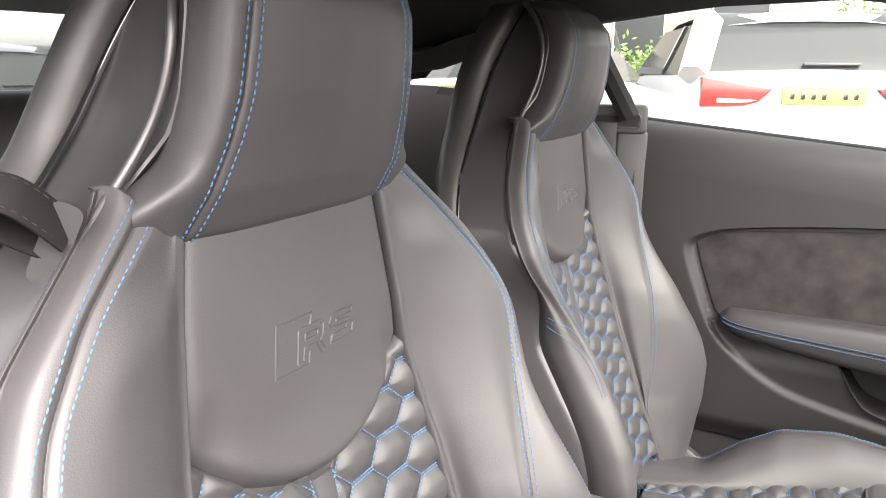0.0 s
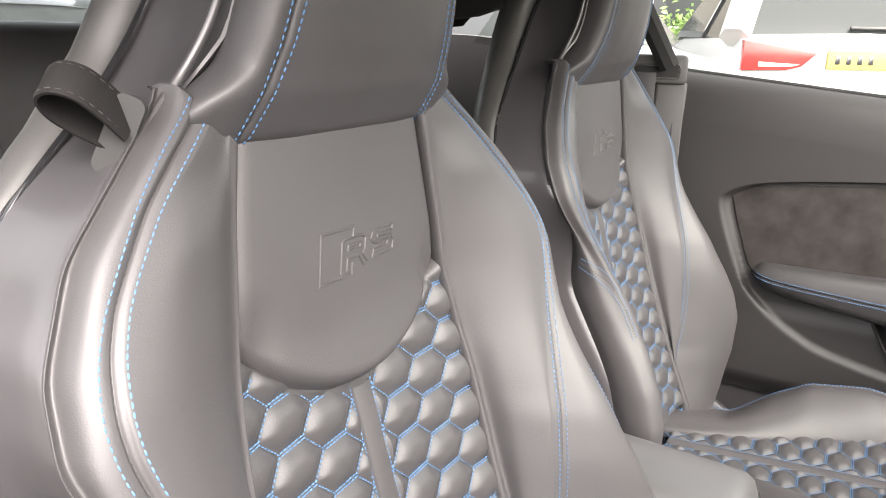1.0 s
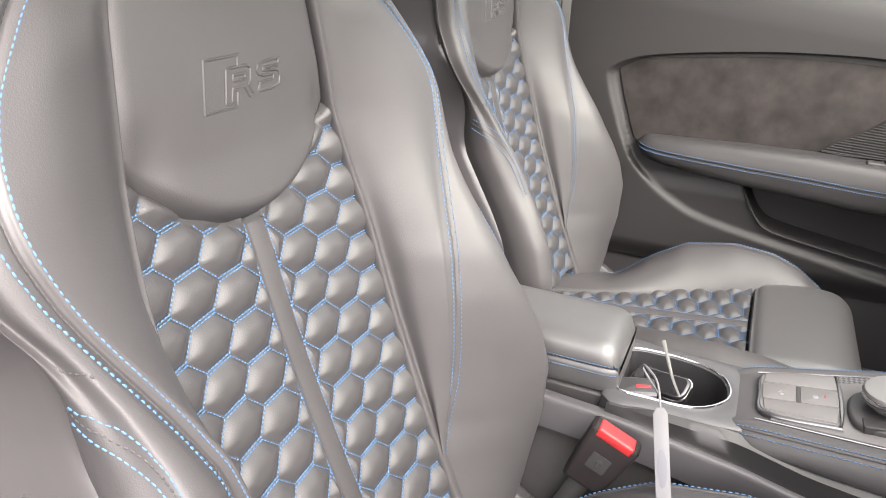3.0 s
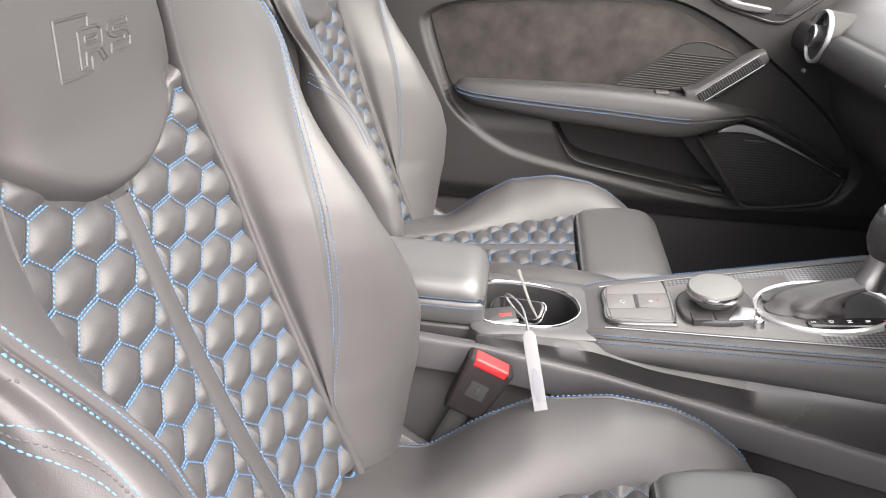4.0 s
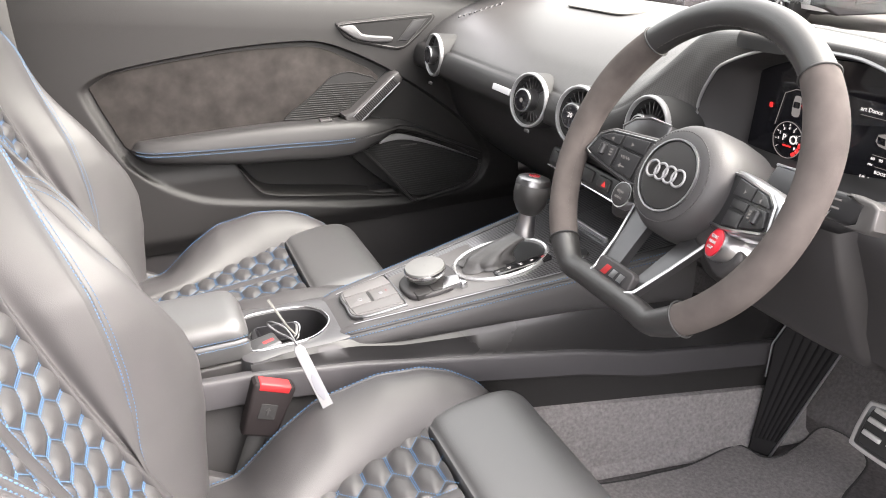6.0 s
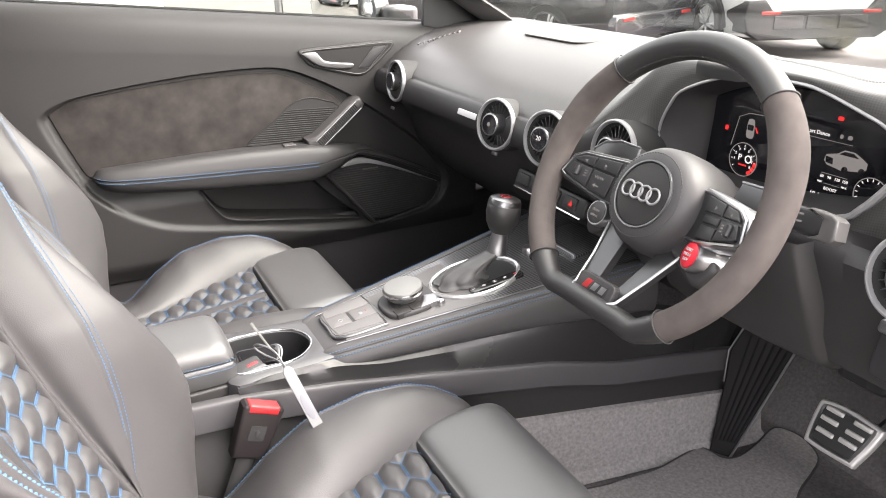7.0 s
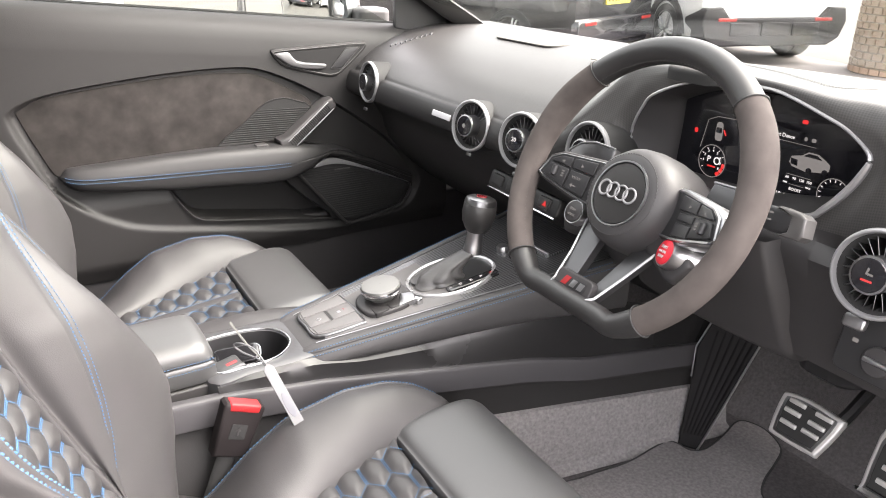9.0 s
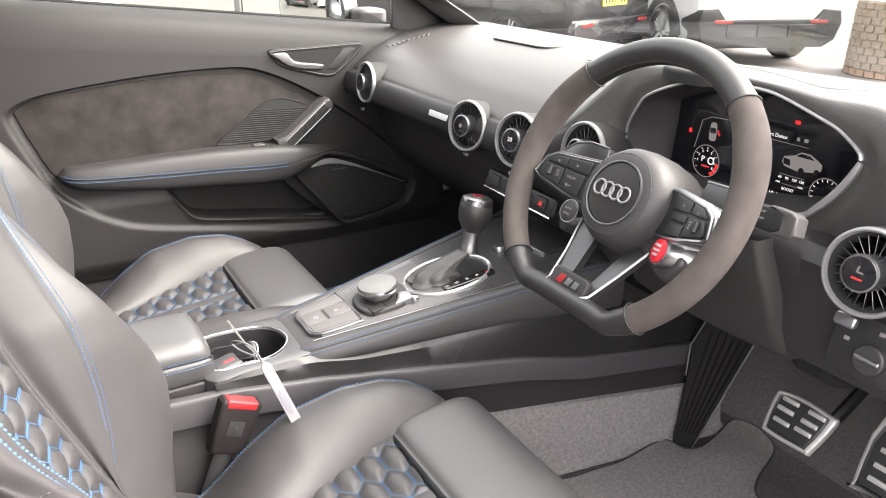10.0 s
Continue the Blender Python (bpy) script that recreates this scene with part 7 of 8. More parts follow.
sv = thing("vent_slider", (0.86, -0.66, 0.83), "satin metal slider below the end vent", "slider")
part("slider", slab(rect(0.026, 0.016, 0.005), basis((0.875, -0.636, 0.815), (0, -1, 0), (0.3, 0, 0.95)), 0.008, 0.003), ALU, sv)
kt = thing("knee_trim", (0.95, -0.38, 0.68), "black knee trim under the steering column", "knee trim")
rows = []
for x, z, w in ((0.870, 0.862, 0.110), (0.880, 0.80, 0.128), (0.908, 0.73, 0.138), (0.932, 0.69, 0.142), (0.98, 0.675, 0.142)):
    rows.append([Vector((x + 0.016 * abs(u) ** 3 + (0.05 if abs(u) > 0.99 else 0.0), -0.395 + min(max(u, -0.94), 0.94) * w * 1.06, z)) for u in [-1 + k / 12 for k in range(25)]])
cols = [spline([r[j] for r in rows], 5) for j in range(25)]
part("panel", grid(cols), PLASTIC, kt, angle=80)

# ---- footwell ----
fm = thing("floor_mat", (0.95, -0.42, 0.291), "grey carpet floor mat with a sewn edge", "floor mat")
o = outline([(0.66, -0.235), (0.874, -0.235), (0.975, -0.245), (1.060, -0.237), (1.095, -0.239), (1.106, -0.253), (1.112, -0.280), (1.144, -0.291), (1.207, -0.279), (1.270, -0.262), (1.292, -0.285), (1.293, -0.320), (1.270, -0.364), (1.221, -0.387), (1.161, -0.408), (1.120, -0.440), (1.10, -0.52), (1.10, -0.66), (0.64, -0.66)], 4)
part("mat", slab(o, pose(0, 0, 0.291), 0.010, 0.004), CARPET, fm, "grey carpet")
part("binding", tube([Vector((a, b, 0.299)) for a, b in o], 0.0024, None, 6, closed=True), mat("dark_binding", (0.03, 0.03, 0.03), 0.9), fm, "dark sewn binding")
fr_ = thing("foot_rest", (1.16, -0.26, 0.30), "black ribbed foot rest panel with a bright edge", "foot rest")
fp = [Vector(p) for p in ((1.110, -0.249, 0.294), (1.132, -0.278, 0.292), (1.183, -0.291, 0.407), (1.231, -0.304, 0.521), (1.262, -0.312, 0.595), (1.215, -0.245, 0.600), (1.178, -0.235, 0.554), (1.151, -0.226, 0.495), (1.141, -0.233, 0.434))]
m = basis(fp[1], fp[3] - fp[1], fp[0] - fp[1])
mi = m.inverted()
o = [((mi @ p).x, (mi @ p).y) for p in fp]
REST = mat("black_foot_rest", (0.010, 0.0095, 0.010), 0.7, grain=("noise", 900, 0.0004), bump=0.2, spec=0.15)
part("panel", slab(o[::-1], m @ Matrix.Translation((0, 0, -0.012)), 0.014, 0.003), REST, fr_, "black panel")
part("bright_edge", tube([p + Vector((-0.003, -0.003, 0.002)) for p in fp[1:5]], 0.0022, None, 8), ALU, fr_, "satin metal edge")
part("bright_edge", tube([p + Vector((-0.004, 0, 0.001)) for p in (fp[8], fp[7], fp[6], fp[5])], 0.0018, None, 8), DARK_ALU, fr_, "dark metal edge")
for k in range(6):
    f = 0.12 + 0.15 * k
    a, b = Vector(o[0]).lerp(Vector(o[1]), f), Vector(o[6]).lerp(Vector(o[4]), f)
    a, b = [m @ Vector((*p, 0.0022)) for p in (a.lerp(b, 0.10), a.lerp(b, 0.88))]
    part("rib", tube([a, (a + b) / 2 + Vector((-0.001, -0.001, 0.001)), b], 0.0036, None, 6, flat=0.4), REST, fr_, "raised rib")


def pedal(name, c, o, label, rib, up=(0.45, 0, 0.9), sw=0.030):
    pd = thing(name, c, label, "pedal")
    m = basis(c, (0.0, -1, 0), up)
    cx, cy = sum(p[0] for p in o) / len(o), sum(p[1] for p in o) / len(o)
    shrink = lambda k: [(cx + (a - cx) * k, cy + (b - cy) * k) for a, b in o]
    part("plate", slab(o, m, 0.012, 0.005), PEDAL, pd, "brushed metal plate")
    part("rim_groove", slab(shrink(0.84), m, 0.0124, 0.0003), DARK_ALU, pd, "dark groove in the plate")
    part("pad", slab(shrink(0.74), m, 0.0135, 0.001), RUBBER, pd, "black rubber pad")
    for kx, ky in rib:
        part("stud", slab(rect(sw, 0.0085, 0.002, cx=kx, cy=ky), m, 0.0165, 0.002), PEDAL, pd, "metal stud")
    part("arm", tube(spline([m @ Vector((0.045, 0.06, -0.004)), m @ Vector((0.052, 0.10, -0.02)), m @ Vector((0.055, 0.20, -0.07))], 4), 0.011, None, 8), DARK_ALU, pd, "dark steel pedal arm")
    return pd


BP = outline([(-0.0449, 0.076), (-0.0409, 0.0191), (-0.0290, 0.0085), (0.0385, 0.0100), (0.0490, 0.0175), (0.0640, 0.0804), (0.050, 0.088), (0.0, 0.091), (-0.035, 0.086)], 3)
pedal("brake_pedal", (1.12, -0.460, 0.425), BP, "brushed metal brake pedal with black rubber pad and metal studs", [(-0.013, 0.077), (-0.0145, 0.0594), (-0.0125, 0.0387), (0.034, 0.0772), (0.029, 0.0588), (0.0258, 0.0418)])
AP = outline([(-0.038, 0.11), (-0.040, 0.0), (-0.034, -0.010), (0.034, -0.010), (0.040, 0.0), (0.038, 0.11)], 3)
pedal("accelerator_pedal", (1.105, -0.632, 0.458), AP, "brushed metal accelerator pedal", [(0, 0.09), (0, 0.065), (0, 0.040), (0, 0.018)], (0.35, 0, 0.94), 0.044)
cv = thing("pedal_cover", (1.18, -0.47, 0.52), "black plastic cover above the brake pedal", "cover")
rows = []
for z, x, w in ((0.66, 1.13, 0.060), (0.60, 1.13, 0.055), (0.565, 1.14, 0.052), (0.545, 1.17, 0.05), (0.54, 1.22, 0.05)):
    rows.append([Vector((x + 0.04 * abs(u) ** 4, -0.465 + u * w, z)) for u in [-1 + k / 10 for k in range(21)]])
part("cover", grid(rows), BLACK, cv)


# ---- outside ----
gm = bpy.data.meshes.new("ground")
gm.from_pydata([(-400, -400, 0), (400, -400, 0), (400, 400, 0), (-400, 400, 0)], [], [(0, 1, 2, 3)])
structure(link_mesh("ground", gm, ASPHALT), "pale grey paved parking ground", "ground")


def parked_car(pose_, paint, label, length=4.1, width=1.78, height=1.5, belt=0.98, cladding=None, lamp=(0.95, 0.30, 0.20), plate_z=-0.09):
    """A parked hatchback: x ahead, tail at x = 0, on the ground."""
    root = new("parked_car")
    tagged(root, label, "car", "parked cars")

    def add(name, bm, material, lab="", parent=root, smooth=True):
        bmesh.ops.recalc_face_normals(bm, faces=bm.faces)
        me = bpy.data.meshes.new(name)
        for e in bm.edges:
            if len(e.link_faces) == 2 and e.calc_face_angle(0) > radians(35):
                e.smooth = False
        bm.to_mesh(me)
        bm.free()
        me.materials.append(material)
        me.shade_smooth()
        ob = new(name, me)
        ob.parent = parent
        return tagged(ob, lab)

    w = width / 2
    rows = []
    for x, k, top in ((0.0, 0.90, belt - 0.03), (0.05, 0.96, belt), (0.3, 1.0, belt + 0.01), (1.2, 1.0, belt), (2.4, 1.0, belt - 0.03), (length - 1.0, 0.99, belt - 0.08), (length - 0.35, 0.95, belt - 0.20), (length - 0.05, 0.82, belt - 0.36), (length, 0.78, belt - 0.42)):
        ww = w * k
        half = [(0, 0.25), (ww * 0.92, 0.25), (ww * 0.98, 0.38), (ww, 0.6), (ww * 0.985, top - 0.12), (ww * 0.93, top), (0, top + 0.02)]
        rows.append([Vector((x, -a, b)) for a, b in half] + [Vector((x, a, b)) for a, b in reversed(half[1:-1])])
    body = add("body", grid(rows, close_u=True, cap=True), paint, "painted body")
    add("underbody", box(pose(length / 2, 0, 0.275), length - 0.5, width * 0.84, 0.15, 0.02), RUBBER, "dark underside", body)
    rows = []
    for x, k, z in ((0.08, 0.86, belt + 0.0), (0.32, 0.80, height - 0.10), (0.50, 0.78, height - 0.03)):
        rows.append([Vector((x, a * w * k, z)) for a in (-1, -0.9, -0.5, 0, 0.5, 0.9, 1)])
    add("rear_window", grid(rows), CAR_GLASS, "dark rear window", body)
    side = []
    for z, k, xa, xb in ((belt - 0.02, 0.95, 0.06, length - 1.05), (height - 0.09, 0.80, 0.34, length - 1.85)):
        side.append((z, k, xa, xb))
    for sg in (-1, 1):
        rows = [[Vector((xa + (xb - xa) * t, sg * w * k, z)) for t in (0, 0.25, 0.5, 0.75, 1)] for z, k, xa, xb in side]
        add("side_window", grid(rows), CAR_GLASS, "dark side windows", body)
        for t in (0.0, 0.42):
            z0, k0, a0, b0 = side[0]
            z1, k1, a1, b1 = side[1]
            p0, p1 = Vector((a0 + (b0 - a0) * t, sg * w * k0 * 1.003, z0)), Vector((a1 + (b1 - a1) * t, sg * w * k1 * 1.003, z1))
            add("window_pillar", tube([p0, (p0 + p1) / 2, p1], 0.10 if t == 0 else 0.018, None, 6), paint if t == 0 else BLACK_PAINT, "", body)
    rows = []
    for x, z in ((0.30, height - 0.10), (0.45, height - 0.03), (0.9, height), (1.5, height - 0.01), (length - 1.85, height - 0.09)):
        rows.append([Vector((x, a * w * 0.80, z - 0.05 * abs(a) ** 3)) for a in (-1, -0.8, -0.4, 0, 0.4, 0.8, 1)])
    add("roof", grid(rows), paint, "painted roof", body)
    rows = [[Vector((length - 1.85, a * w * 0.79, height - 0.10)) for a in (-1, 0, 1)], [Vector((length - 1.0, a * w * 0.92, belt - 0.05)) for a in (-1, 0, 1)]]
    add("windscreen", grid(rows), CAR_GLASS, "dark windscreen", body)
    # tail: lamps, plate, bumper
    zl, lw, lh = lamp
    back = lambda y, z: basis((-0.004, y, z), (0, -1, 0), (0, 0, 1))
    for sg in (-1, 1):
        o = [(-0.5 * lw, 0.5 * lh), (-0.5 * lw, -0.5 * lh), (0.10 * lw, -0.46 * lh), (0.30 * lw, -0.34 * lh), (0.5 * lw, 0.12 * lh)]
        if sg < 0:
            o = [(-a, b) for a, b in o][::-1]
        l = add("tail_light", slab(o, back(sg * (w * 0.90 - lw / 2), zl), 0.03, 0.008, base=-0.10), LAMP_RED, "red tail light", body)
        add("lamp_strip", slab([(a * 0.55, b * 0.16 - 0.28 * lh) for a, b in o], back(sg * (w * 0.90 - lw / 2), zl), 0.033, 0.002), mat("pale_lamp_glass", (0.75, 0.45, 0.4), 0.2), "pale lamp strip", l)
    pl = add("number_plate", slab(rect(0.52, 0.115, 0.01), back(0, zl + plate_z), 0.018, 0.002), PLATE, "yellow number plate", body)
    for k in range(7):
        if k != 4:
            add("plate_bar", slab(rect(0.030, 0.056, 0.004, cx=-0.20 + 0.066 * k), back(0, zl + plate_z), 0.0195, 0.0005), BLACK_PAINT, "", pl)
    add("bumper", slab(rect(width * 0.92, 0.24, 0.06, 4, cy=0.0) if not cladding else outline([(-0.86, 0.20), (-0.90, 0.06), (-0.84, -0.12), (-0.70, -0.20), (0.70, -0.20), (0.84, -0.12), (0.90, 0.06), (0.86, 0.20), (0.66, 0.21), (0.56, 0.10), (-0.56, 0.10), (-0.66, 0.21)], 1), back(0, 0.42), 0.05, 0.02, base=-0.3), cladding or paint, "rear bumper", body)
    for sg in (-1, 1):
        add("reflector", slab(rect(0.22, 0.035, 0.01, cx=0), back(sg * w * 0.66, 0.50), 0.056, 0.004), LAMP_RED, "red reflector", body)
    if cladding:
        for k in range(3):
            add("cladding_panel", slab(rect(0.34, 0.14, 0.02, cx=-0.38 + 0.38 * k), back(0, 0.40), 0.060, 0.008), cladding, "dark bumper panel", body)
    add("wiper", slab(rect(0.36, 0.02, 0.006, cx=0.06), basis((0.10, 0, belt + 0.05), (0, -1, 0), (0.45, 0, 1)), 0.02, 0.005), BLACK, "black rear wiper", body)
    for x in (0.72, length - 0.82):
        for sg in (-1, 1):
            mm = basis((x, sg * (w - 0.11), 0.32), (1, 0, 0), (0, 0, 1)) if sg < 0 else basis((x, sg * (w - 0.11), 0.32), (-1, 0, 0), (0, 0, 1))
            wh = add("wheel", lathe([(0.20, -0.10), (0.30, -0.10), (0.32, -0.07), (0.32, 0.08), (0.30, 0.115), (0.24, 0.12), (0.22, 0.09)], mm, 36), RUBBER, "black tyre")
            add("rim", lathe([(0.235, 0.112), (0.215, 0.118), (0.205, 0.07), (0.02, 0.06)], mm, 32), BLACK, "dark rim well", wh)
            for k in range(5):
                for dd in (-7, 7):
                    add("spoke", slab([(0.03, -0.014), (0.215, -0.010), (0.215, 0.010), (0.03, 0.014)], mm @ pose(0, 0, 0, 0, 0, 72 * k + dd), 0.112, 0.006, base=0.08), ALU, "", wh)
            if cladding:
                add("arch", tube([Vector((x + 0.37 * math.cos(a), sg * w * 1.0, 0.32 + 0.37 * math.sin(a))) for a in [math.pi * j / 12 for j in range(13)]], 0.045, None, 6), cladding, "dark wheel arch", body)
    root.matrix_world = pose_
    return root


parked_car(pose(0.175, 4.66, 0, 0, 0, 112), WHITE_PAINT, "white parked hatchback with red tail lights and yellow plate", 3.95, 1.74, 1.64, 1.20, None, (1.072, 0.46, 0.19), -0.017)
parked_car(pose(-2.6, 4.9, 0, 0, 0, 92), WHITE_PAINT, "white parked car with a yellow plate, behind the coupe", 4.2, 1.8, 1.5, 1.12, None, (1.12, 0.30, 0.16))
parked_car(pose(7.45, 4.285, 0, 0, 0, 72), WHITE_PAINT, "white parked crossover with dark lower cladding", 4.4, 1.80, 1.62, 1.12, CLADDING, (1.0, 0.34, 0.16))
parked_car(pose(5.75, 4.95, 0, 0, 0, 109), BLACK_PAINT, "black parked estate with a yellow plate", 4.6, 1.84, 1.5, 1.05, None, (0.86, 0.34, 0.16), -0.14)
parked_car(pose(-6.2, 3.2, 0, 0, 0, 182), BLACK_PAINT, "dark parked car behind the coupe", 4.3, 1.8, 1.45, 1.0)
parked_car(pose(-5.6, 0.6, 0, 0, 0, 178), WHITE_PAINT, "pale parked car behind the coupe", 4.3, 1.8, 1.45, 1.0)


def brick_planter(c, r, h):
    """A round planter: a mortar drum with bricks set proud of it."""
    pl = thing("brick_planter", c, "round brown brick planter beside the parked cars", "planter")
    m = Matrix.Translation(c)
    part("mortar_drum", lathe([(r - 0.012, 0), (r - 0.012, h), (r - 0.10, h), (r - 0.11, h - 0.06), (0.01, h - 0.06)], m, 48), MORTAR, pl, "mortar drum")
    bm = slab(rect(0.100, 0.064, 0.003, 2), Matrix.Identity(4), 0.020, 0.004, base=-0.02, steps=1)
    me = bpy.data.meshes.new("brick")
    bm.to_mesh(me)
    bm.free()
    me.materials.append(BRICK)
    n = int(2 * math.pi * r / 0.111)
    for row in range(int(h / 0.075)):
        for k in range(n):
            a = 2 * math.pi * (k + 0.5 * (row % 2)) / n
            d = Vector((math.cos(a), math.sin(a), 0))
            ob = new("brick", me)
            ob.parent = pl
            ob.matrix_local = basis(d * (r - 0.012) + Vector((0, 0, 0.036 + 0.075 * row)), (-d.y, d.x, 0), (0, 0, 1))
    return pl


brick_planter((8.35, 3.28, 0), 0.50, 0.76)


def leafy(name, c, size, count, label, seed, trunk=0.0):
    """A shrub or small tree: trunk with limbs and a crown of many small leaves."""
    rnd = random.Random(seed)
    t = thing(name, c, label, "hedge" if trunk == 0 else "tree")
    c = Vector(c)
    if trunk:
        part("trunk", tube([c, c + Vector((0.03, 0.02, trunk * 0.5)), c + Vector((0, 0, trunk))], [0.11, 0.085, 0.06], None, 10), BARK, t, "brown trunk")
        for k in range(6):
            a = k * 1.05
            part("limb", tube([c + Vector((0, 0, trunk * 0.9)), c + Vector((0.35 * size[0] * math.cos(a), 0.35 * size[1] * math.sin(a), trunk + 0.35 * size[2]))], [0.05, 0.015], None, 6), BARK, t)
    vs, fs = [], []
    clumps = [Vector((rnd.uniform(-1, 1) * size[0], rnd.uniform(-1, 1) * size[1], rnd.uniform(0, 1) * size[2])) for _ in range(60)]
    for k in range(count):
        q = rnd.choice(clumps) + Vector((rnd.gauss(0, 0.13), rnd.gauss(0, 0.13), rnd.gauss(0, 0.13)))
        q = c + Vector((q.x, q.y, max(q.z, 0.02) + trunk))
        u = Vector((rnd.gauss(0, 1), rnd.gauss(0, 1), rnd.gauss(0, 1))).normalized()
        w = u.orthogonal().normalized()
        s = rnd.uniform(0.03, 0.06)
        i = len(vs)
        vs += [q - u * s, q + w * s * 0.5, q + u * s, q - w * s * 0.5 + u.cross(w) * s * 0.2]
        fs.append((i, i + 1, i + 2, i + 3))
    me = bpy.data.meshes.new("crown")
    me.from_pydata(vs, [], fs)
    link_mesh("crown", me, LEAF, t, "green leaves", "stuff", False)
    return t


BARK = mat("brown_bark", (0.16, 0.11, 0.07), 0.9, grain=("noise", 60, 0.01), bump=0.6, patch=0.3, patch_scale=5)
leafy("hedge", (-3.4, 10.6, 0), (2.2, 0.6, 1.5), 5000, "clipped green hedge behind the parked cars", 3)
leafy("tree", (1.6, 13.5, 0), (1.6, 1.4, 2.2), 5000, "young green tree behind the parked cars", 5, 1.5)
# building behind the cars
bw = thing("building", (-6.0, 16.0, 0), "pale rendered building behind the car park", "building")
part("wall", box(pose(-5.0, 17.0, 2.6), 9.0, 2.0, 5.2, 0.02), mat("pale_rendered_wall", (0.20, 0.185, 0.165), 0.9, grain=("noise", 40, 0.01), bump=0.3, patch=0.15, patch_scale=1.5), bw, "pale rendered wall")
for k in range(4):
    w_ = part("window", box(pose(-8.2 + 2.1 * k, 15.985, 2.0), 1.1, 0.06, 1.2, 0.01), CAR_GLASS, bw, "dark window")
    part("window_frame", tube([(-8.2 + 2.1 * k + a, 15.95, 2.0 + b) for a, b in rect(1.12, 1.22)], 0.03, None, 4, closed=True), WHITE_PAINT, w_, "white frame")
part("roof_edge", box(pose(-5.0, 16.9, 5.28), 9.3, 2.4, 0.16, 0.02), WHITE_PAINT, bw, "white roof edge")
for px_, py_ in ((2.13, 6.2), (3.35, 6.6)):
    bo = thing("bollard", (px_, py_, 0), "slim grey steel post on the pavement", "post", "posts")
    part("post", tube([(px_, py_, 0.0), (px_, py_, 0.5), (px_, py_, 1.0)], 0.04, None, 12), DARK_ALU, bo)
    part("cap", lathe([(0.044, 0.99), (0.044, 1.01), (0.03, 1.03), (0.001, 1.035)], Matrix.Translation((px_, py_, 0)), 12), BLACK, bo, "black cap")

# ---- outer body of the coupe ----
shell = thing("coupe_body", (0.3, 0, 0.0), "grey painted body of the parked coupe, driver's door open", "car body")
OUT = mat("coupe_paint", (0.11, 0.115, 0.12), 0.28, 0.3, coat=1.0)
rows = []
for x, zc, ze, w in ((1.36, 0.930, 0.900, 0.80), (1.55, 0.885, 0.85, 0.80), (1.80, 0.83, 0.79, 0.79), (2.05, 0.77, 0.72, 0.76), (2.20, 0.72, 0.67, 0.72)):
    rows.append([Vector((x, w * u, zc + (ze - zc) * abs(u) ** 3)) for u in (-1, -0.8, -0.5, -0.2, 0.2, 0.5, 0.8, 1)])
part("bonnet", grid(rows), OUT, shell, "smooth grey bonnet")
rows = []
for z, x, w in ((0.715, 2.20, 0.72), (0.64, 2.30, 0.74), (0.50, 2.34, 0.75), (0.30, 2.30, 0.74), (0.20, 2.20, 0.72)):
    rows.append([Vector((x - 0.22 * abs(u) ** 3, w * u, z - 0.05 * abs(u) ** 3)) for u in (-1, -0.8, -0.5, -0.2, 0.2, 0.5, 0.8, 1)])
bp_ = part("front_bumper", grid(rows), OUT, shell, "grey front bumper")
part("grille", slab(outline([(-0.42, 0.12), (-0.34, -0.14), (0.34, -0.14), (0.42, 0.12)], 3), basis((2.345, 0, 0.50), (0, 1, 0), (0, 0, 1)), 0.02, 0.005), BLACK, bp_, "black grille")
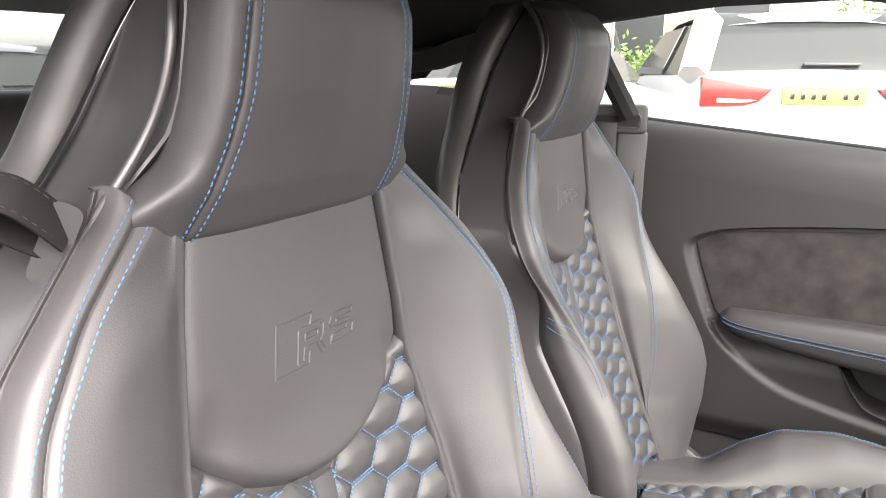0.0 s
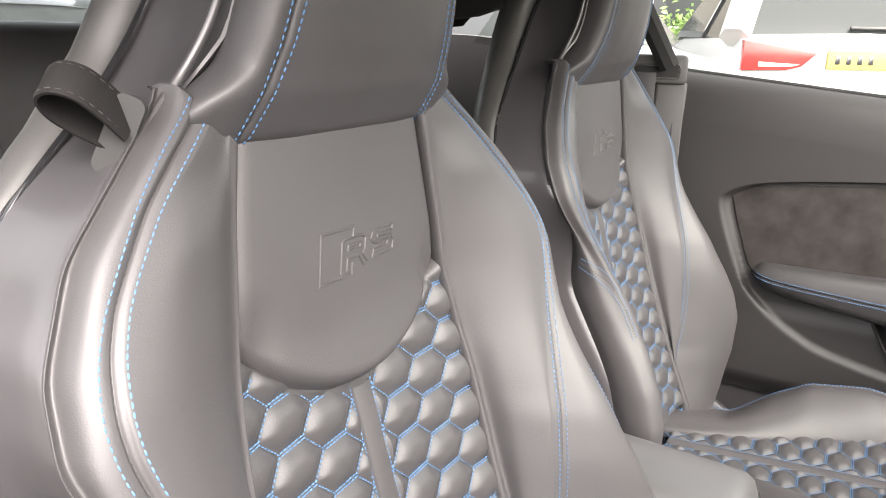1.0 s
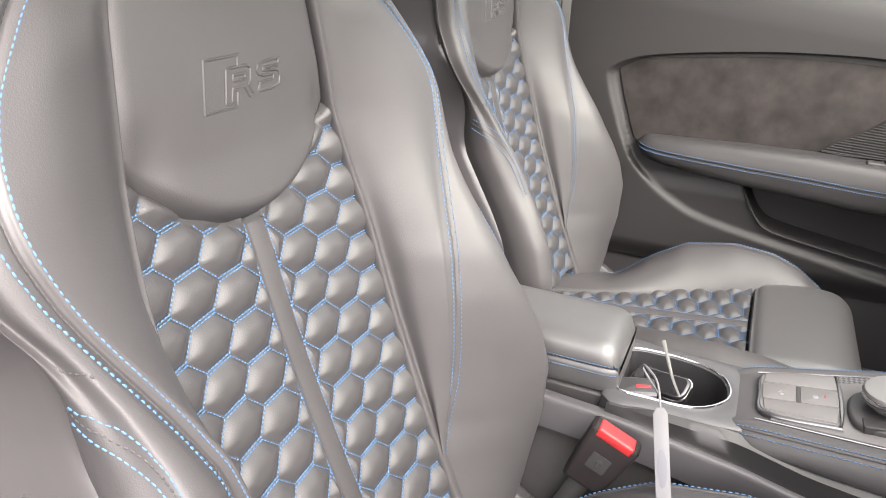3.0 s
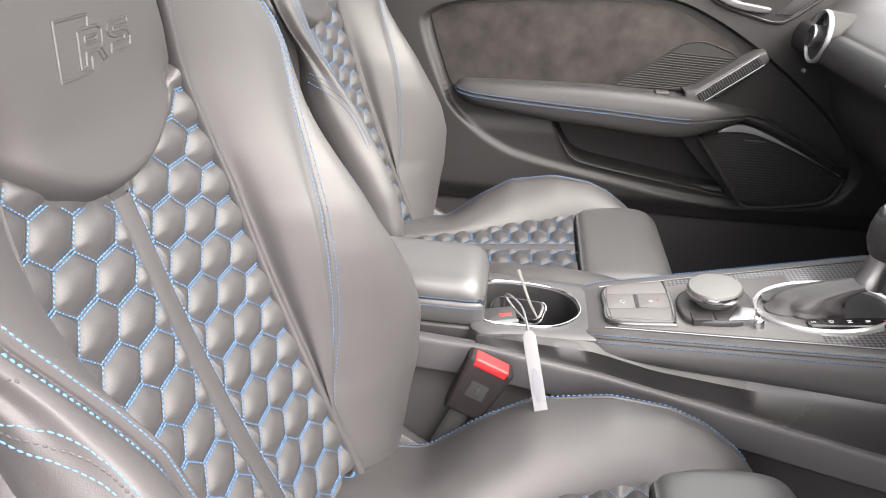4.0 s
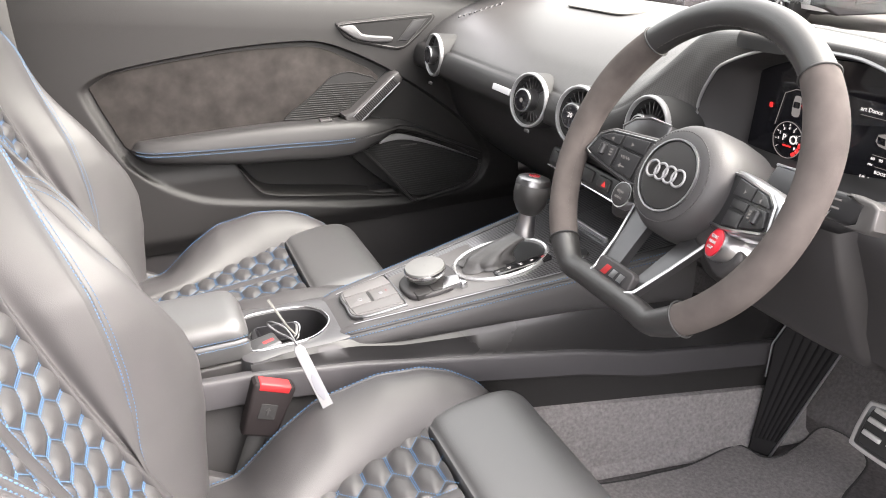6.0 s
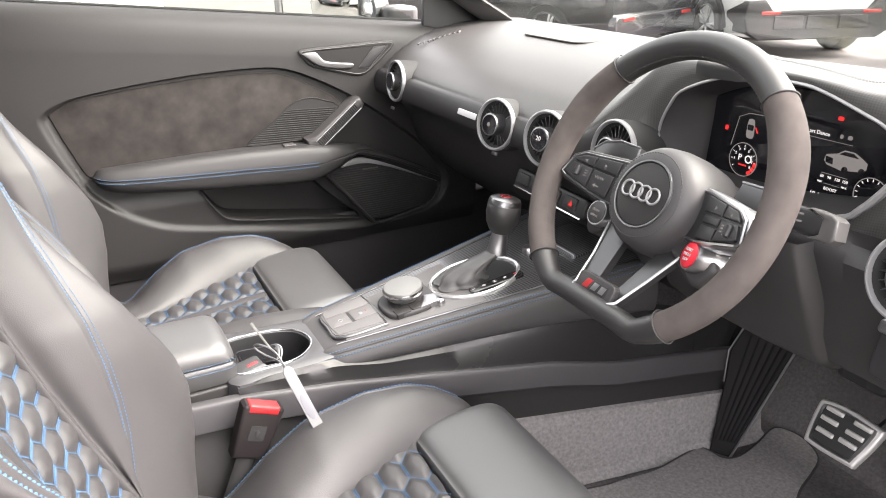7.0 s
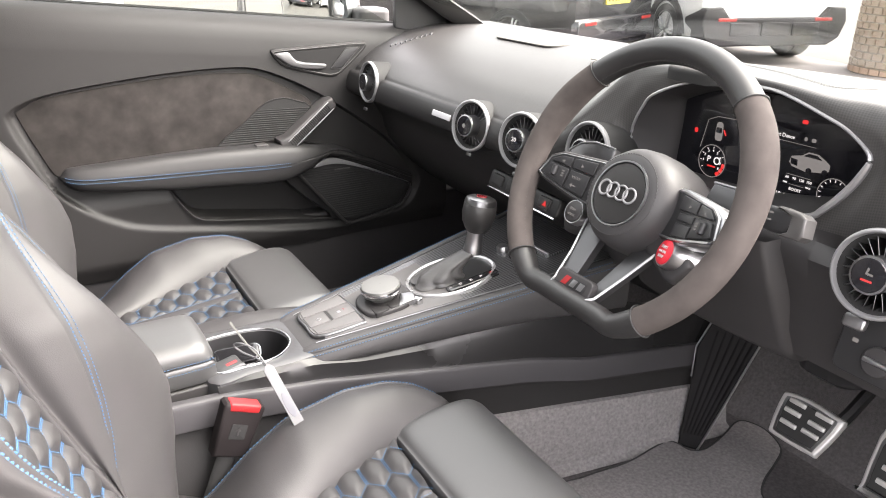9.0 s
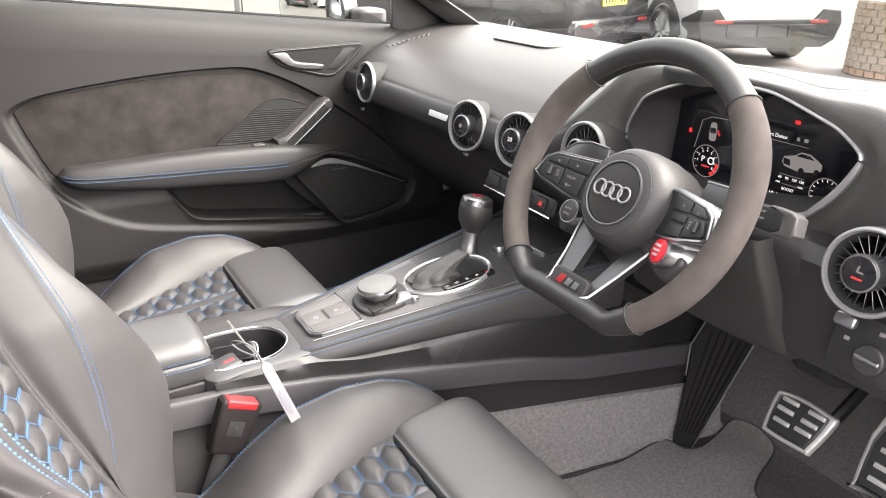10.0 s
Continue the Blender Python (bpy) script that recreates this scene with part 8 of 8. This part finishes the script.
for sg in (1, -1):
    rows = []
    for x, w, zt in ((1.06, 0.845, 0.95), (1.25, 0.875, 0.915), (1.45, 0.895, 0.875), (1.66, 0.90, 0.835), (1.90, 0.885, 0.78), (2.10, 0.82, 0.72), (2.20, 0.74, 0.67)):
        lift = 0.36 * math.sqrt(max(1 - ((x - 1.64) / 0.36) ** 2, 0))
        zb = max(0.20, 0.32 + lift if lift > 0 else 0.20)
        rows.append([Vector((x, sg * a, b)) for a, b in ((0.80 if x < 2.0 else w - 0.02, zt), (w - 0.03, zt - 0.01), (w, zt - 0.08), (w, (zt + zb) / 2), (w - 0.01, zb))])
    wg = part("wing", grid(rows), OUT, shell, "grey front wing")
    part("headlight", slab(outline([(-0.14, -0.03), (0.10, -0.05), (0.13, 0.02), (-0.12, 0.05)], 3), basis((2.17, sg * 0.62, 0.665), (0.35 * sg, -1, 0) if sg > 0 else (-0.35, -1, 0), (-0.5, 0, 0.87)), 0.03, 0.01), CAR_GLASS, wg, "clear headlight")
    rows = []
    for x, w, zt in ((-0.16 if sg > 0 else -0.26, 0.86, 1.02), (-0.45, 0.89, 1.03), (-0.80, 0.905, 1.035), (-1.15, 0.87, 1.02), (-1.45, 0.78, 0.99), (-1.62, 0.66, 0.95)):
        lift = 0.36 * math.sqrt(max(1 - ((x + 0.86) / 0.36) ** 2, 0))
        zb = 0.32 + lift if lift > 0 else 0.22
        rows.append([Vector((x, sg * a, b)) for a, b in ((0.80 if x > -1.0 else w - 0.05, zt + 0.06), (w - 0.03, zt + 0.01), (w, zt - 0.08), (w, (zt + zb) / 2), (w - 0.01, zb))])
    part("rear_quarter", grid(rows), OUT, shell, "grey rear quarter panel")
    for x in (1.64, -0.86):
        mm = basis((x, sg * 0.79, 0.33), (1, 0, 0), (0, 0, 1)) if sg < 0 else basis((x, sg * 0.79, 0.33), (-1, 0, 0), (0, 0, 1))
        wh = part("wheel", lathe([(0.20, -0.12), (0.31, -0.12), (0.33, -0.09), (0.33, 0.07), (0.31, 0.10), (0.26, 0.105), (0.25, 0.08)], mm, 40), RUBBER, shell, "black tyre")
        part("rim", lathe([(0.255, 0.095), (0.24, 0.10), (0.23, 0.05), (0.02, 0.04)], mm, 36), BLACK, wh, "dark rim well")
        for k in range(5):
            part("spoke", slab([(0.03, -0.03), (0.24, -0.018), (0.24, 0.018), (0.03, 0.03)], mm @ pose(0, 0, 0, 0, 0, 72 * k), 0.095, 0.008, base=0.06), ALU, wh)
# passenger door skin and mirror
rows = []
for k in range(13):
    x = -0.15 + 1.20 * k / 12
    zt = 1.02 - 0.055 * (x + 0.15) / 1.2
    rows.append([Vector((x, a, b)) for a, b in ((0.805, zt + 0.03), (0.83, zt + 0.01), (0.86, zt - 0.06), (0.88, 0.70), (0.87, 0.50), (0.85, 0.25))])
part("passenger_door_skin", grid(rows), OUT, shell, "grey outer door skin")
mir = thing("door_mirror", (0.9, 0.95, 1.0), "grey door mirror on the passenger door", "door mirror")
mm = basis((0.860, 0.965, 1.055), (-0.50, 0.866, 0), (0, 0, 1))
o = outline([(-0.100, -0.050), (0.085, -0.058), (0.112, -0.020), (0.108, 0.045), (0.06, 0.070), (-0.085, 0.062), (-0.110, 0.02)], 5)
rows = [[mm @ Vector((a * k, b * k, z)) for a, b in o] for k, z in ((0.94, 0.004), (1.0, 0.0), (1.0, -0.03), (0.9, -0.075), (0.55, -0.105))]
if (mm.to_3x3() @ Vector((0, 0, 1))).x > 0:
    mm = mm @ pose(0, 0, 0, 0, 180)
    rows = [[mm @ Vector((-a * k, b * k, z)) for a, b in o] for k, z in ((0.94, 0.004), (1.0, 0.0), (1.0, -0.03), (0.9, -0.075), (0.55, -0.105))]
hs = part("housing", grid(rows, close_u=True, cap=True), OUT, mir, "grey painted housing")
part("mirror_glass", slab([(-a * 0.93, b * 0.90) for a, b in o][::-1], mm, 0.0055, 0.0005), mat("mirror_silver", (0.85, 0.87, 0.87), 0.02, 1.0), hs, "silver mirror glass")
part("foot", box(pose(0.985, 0.880, 1.005), 0.10, 0.10, 0.075, 0.012), PLASTIC, mir, "grey mirror foot")
# roof, tail and the open driver's door
rows = []
for x, zc, ze in ((-0.74, 1.330, 1.26), (-0.4, 1.368, 1.305), (-0.1, 1.385, 1.338), (0.13, 1.39, 1.355), (0.34, 1.375, 1.35)):
    rows.append([Vector((x, y, zc + (ze - zc) * (abs(y) / 0.66) ** 3)) for y in [-0.66 + 0.11 * k for k in range(13)]])
part("roof_skin", grid(rows), OUT, shell, "grey roof")
rows = []
for x, z, w in ((-1.44, 1.055, 0.70), (-1.60, 1.02, 0.70), (-1.68, 0.99, 0.69), (-1.72, 0.90, 0.70), (-1.78, 0.60, 0.72), (-1.78, 0.40, 0.72), (-1.70, 0.22, 0.70)):
    rows.append([Vector((x + 0.16 * abs(u) ** 3, w * u, z)) for u in (-1, -0.8, -0.4, 0, 0.4, 0.8, 1)])
tl_ = part("tail_panel", grid(rows), OUT, shell, "grey tail and boot lid")
for sg in (1, -1):
    part("tail_light", slab(rect(0.34, 0.09, 0.02), basis((-1.70, sg * 0.48, 0.82), (0.12 * sg, -1, 0), (0, 0, 1)), 0.03, 0.008), LAMP_RED, tl_, "red tail light")
dd = thing("door_driver", (1.05, -0.86, 0.3), "wide open grey driver's door", "car door")
hinge = pose(1.06, -0.875, 0, 0, 0, 78)
rows = []
for k in range(9):
    x = -1.20 * k / 8
    zt = 0.965 + 0.055 * k / 8
    rows.append([hinge @ Vector((x, a, b)) for a, b in ((0.02, 0.30), (0.05, 0.45), (0.055, 0.80), (0.03, zt), (-0.01, zt + 0.01), (-0.025, zt - 0.06), (-0.045, 0.70), (-0.035, 0.50), (-0.015, 0.25))])
part("panel", grid(rows, close_u=True, cap=True), SOFT, dd, "dark grey door trim")
part("outer_skin", grid([r[4:] for r in [[p + hinge.to_3x3() @ Vector((0, -0.004, 0)) for p in r] for r in rows]]), OUT, dd, "grey outer skin")
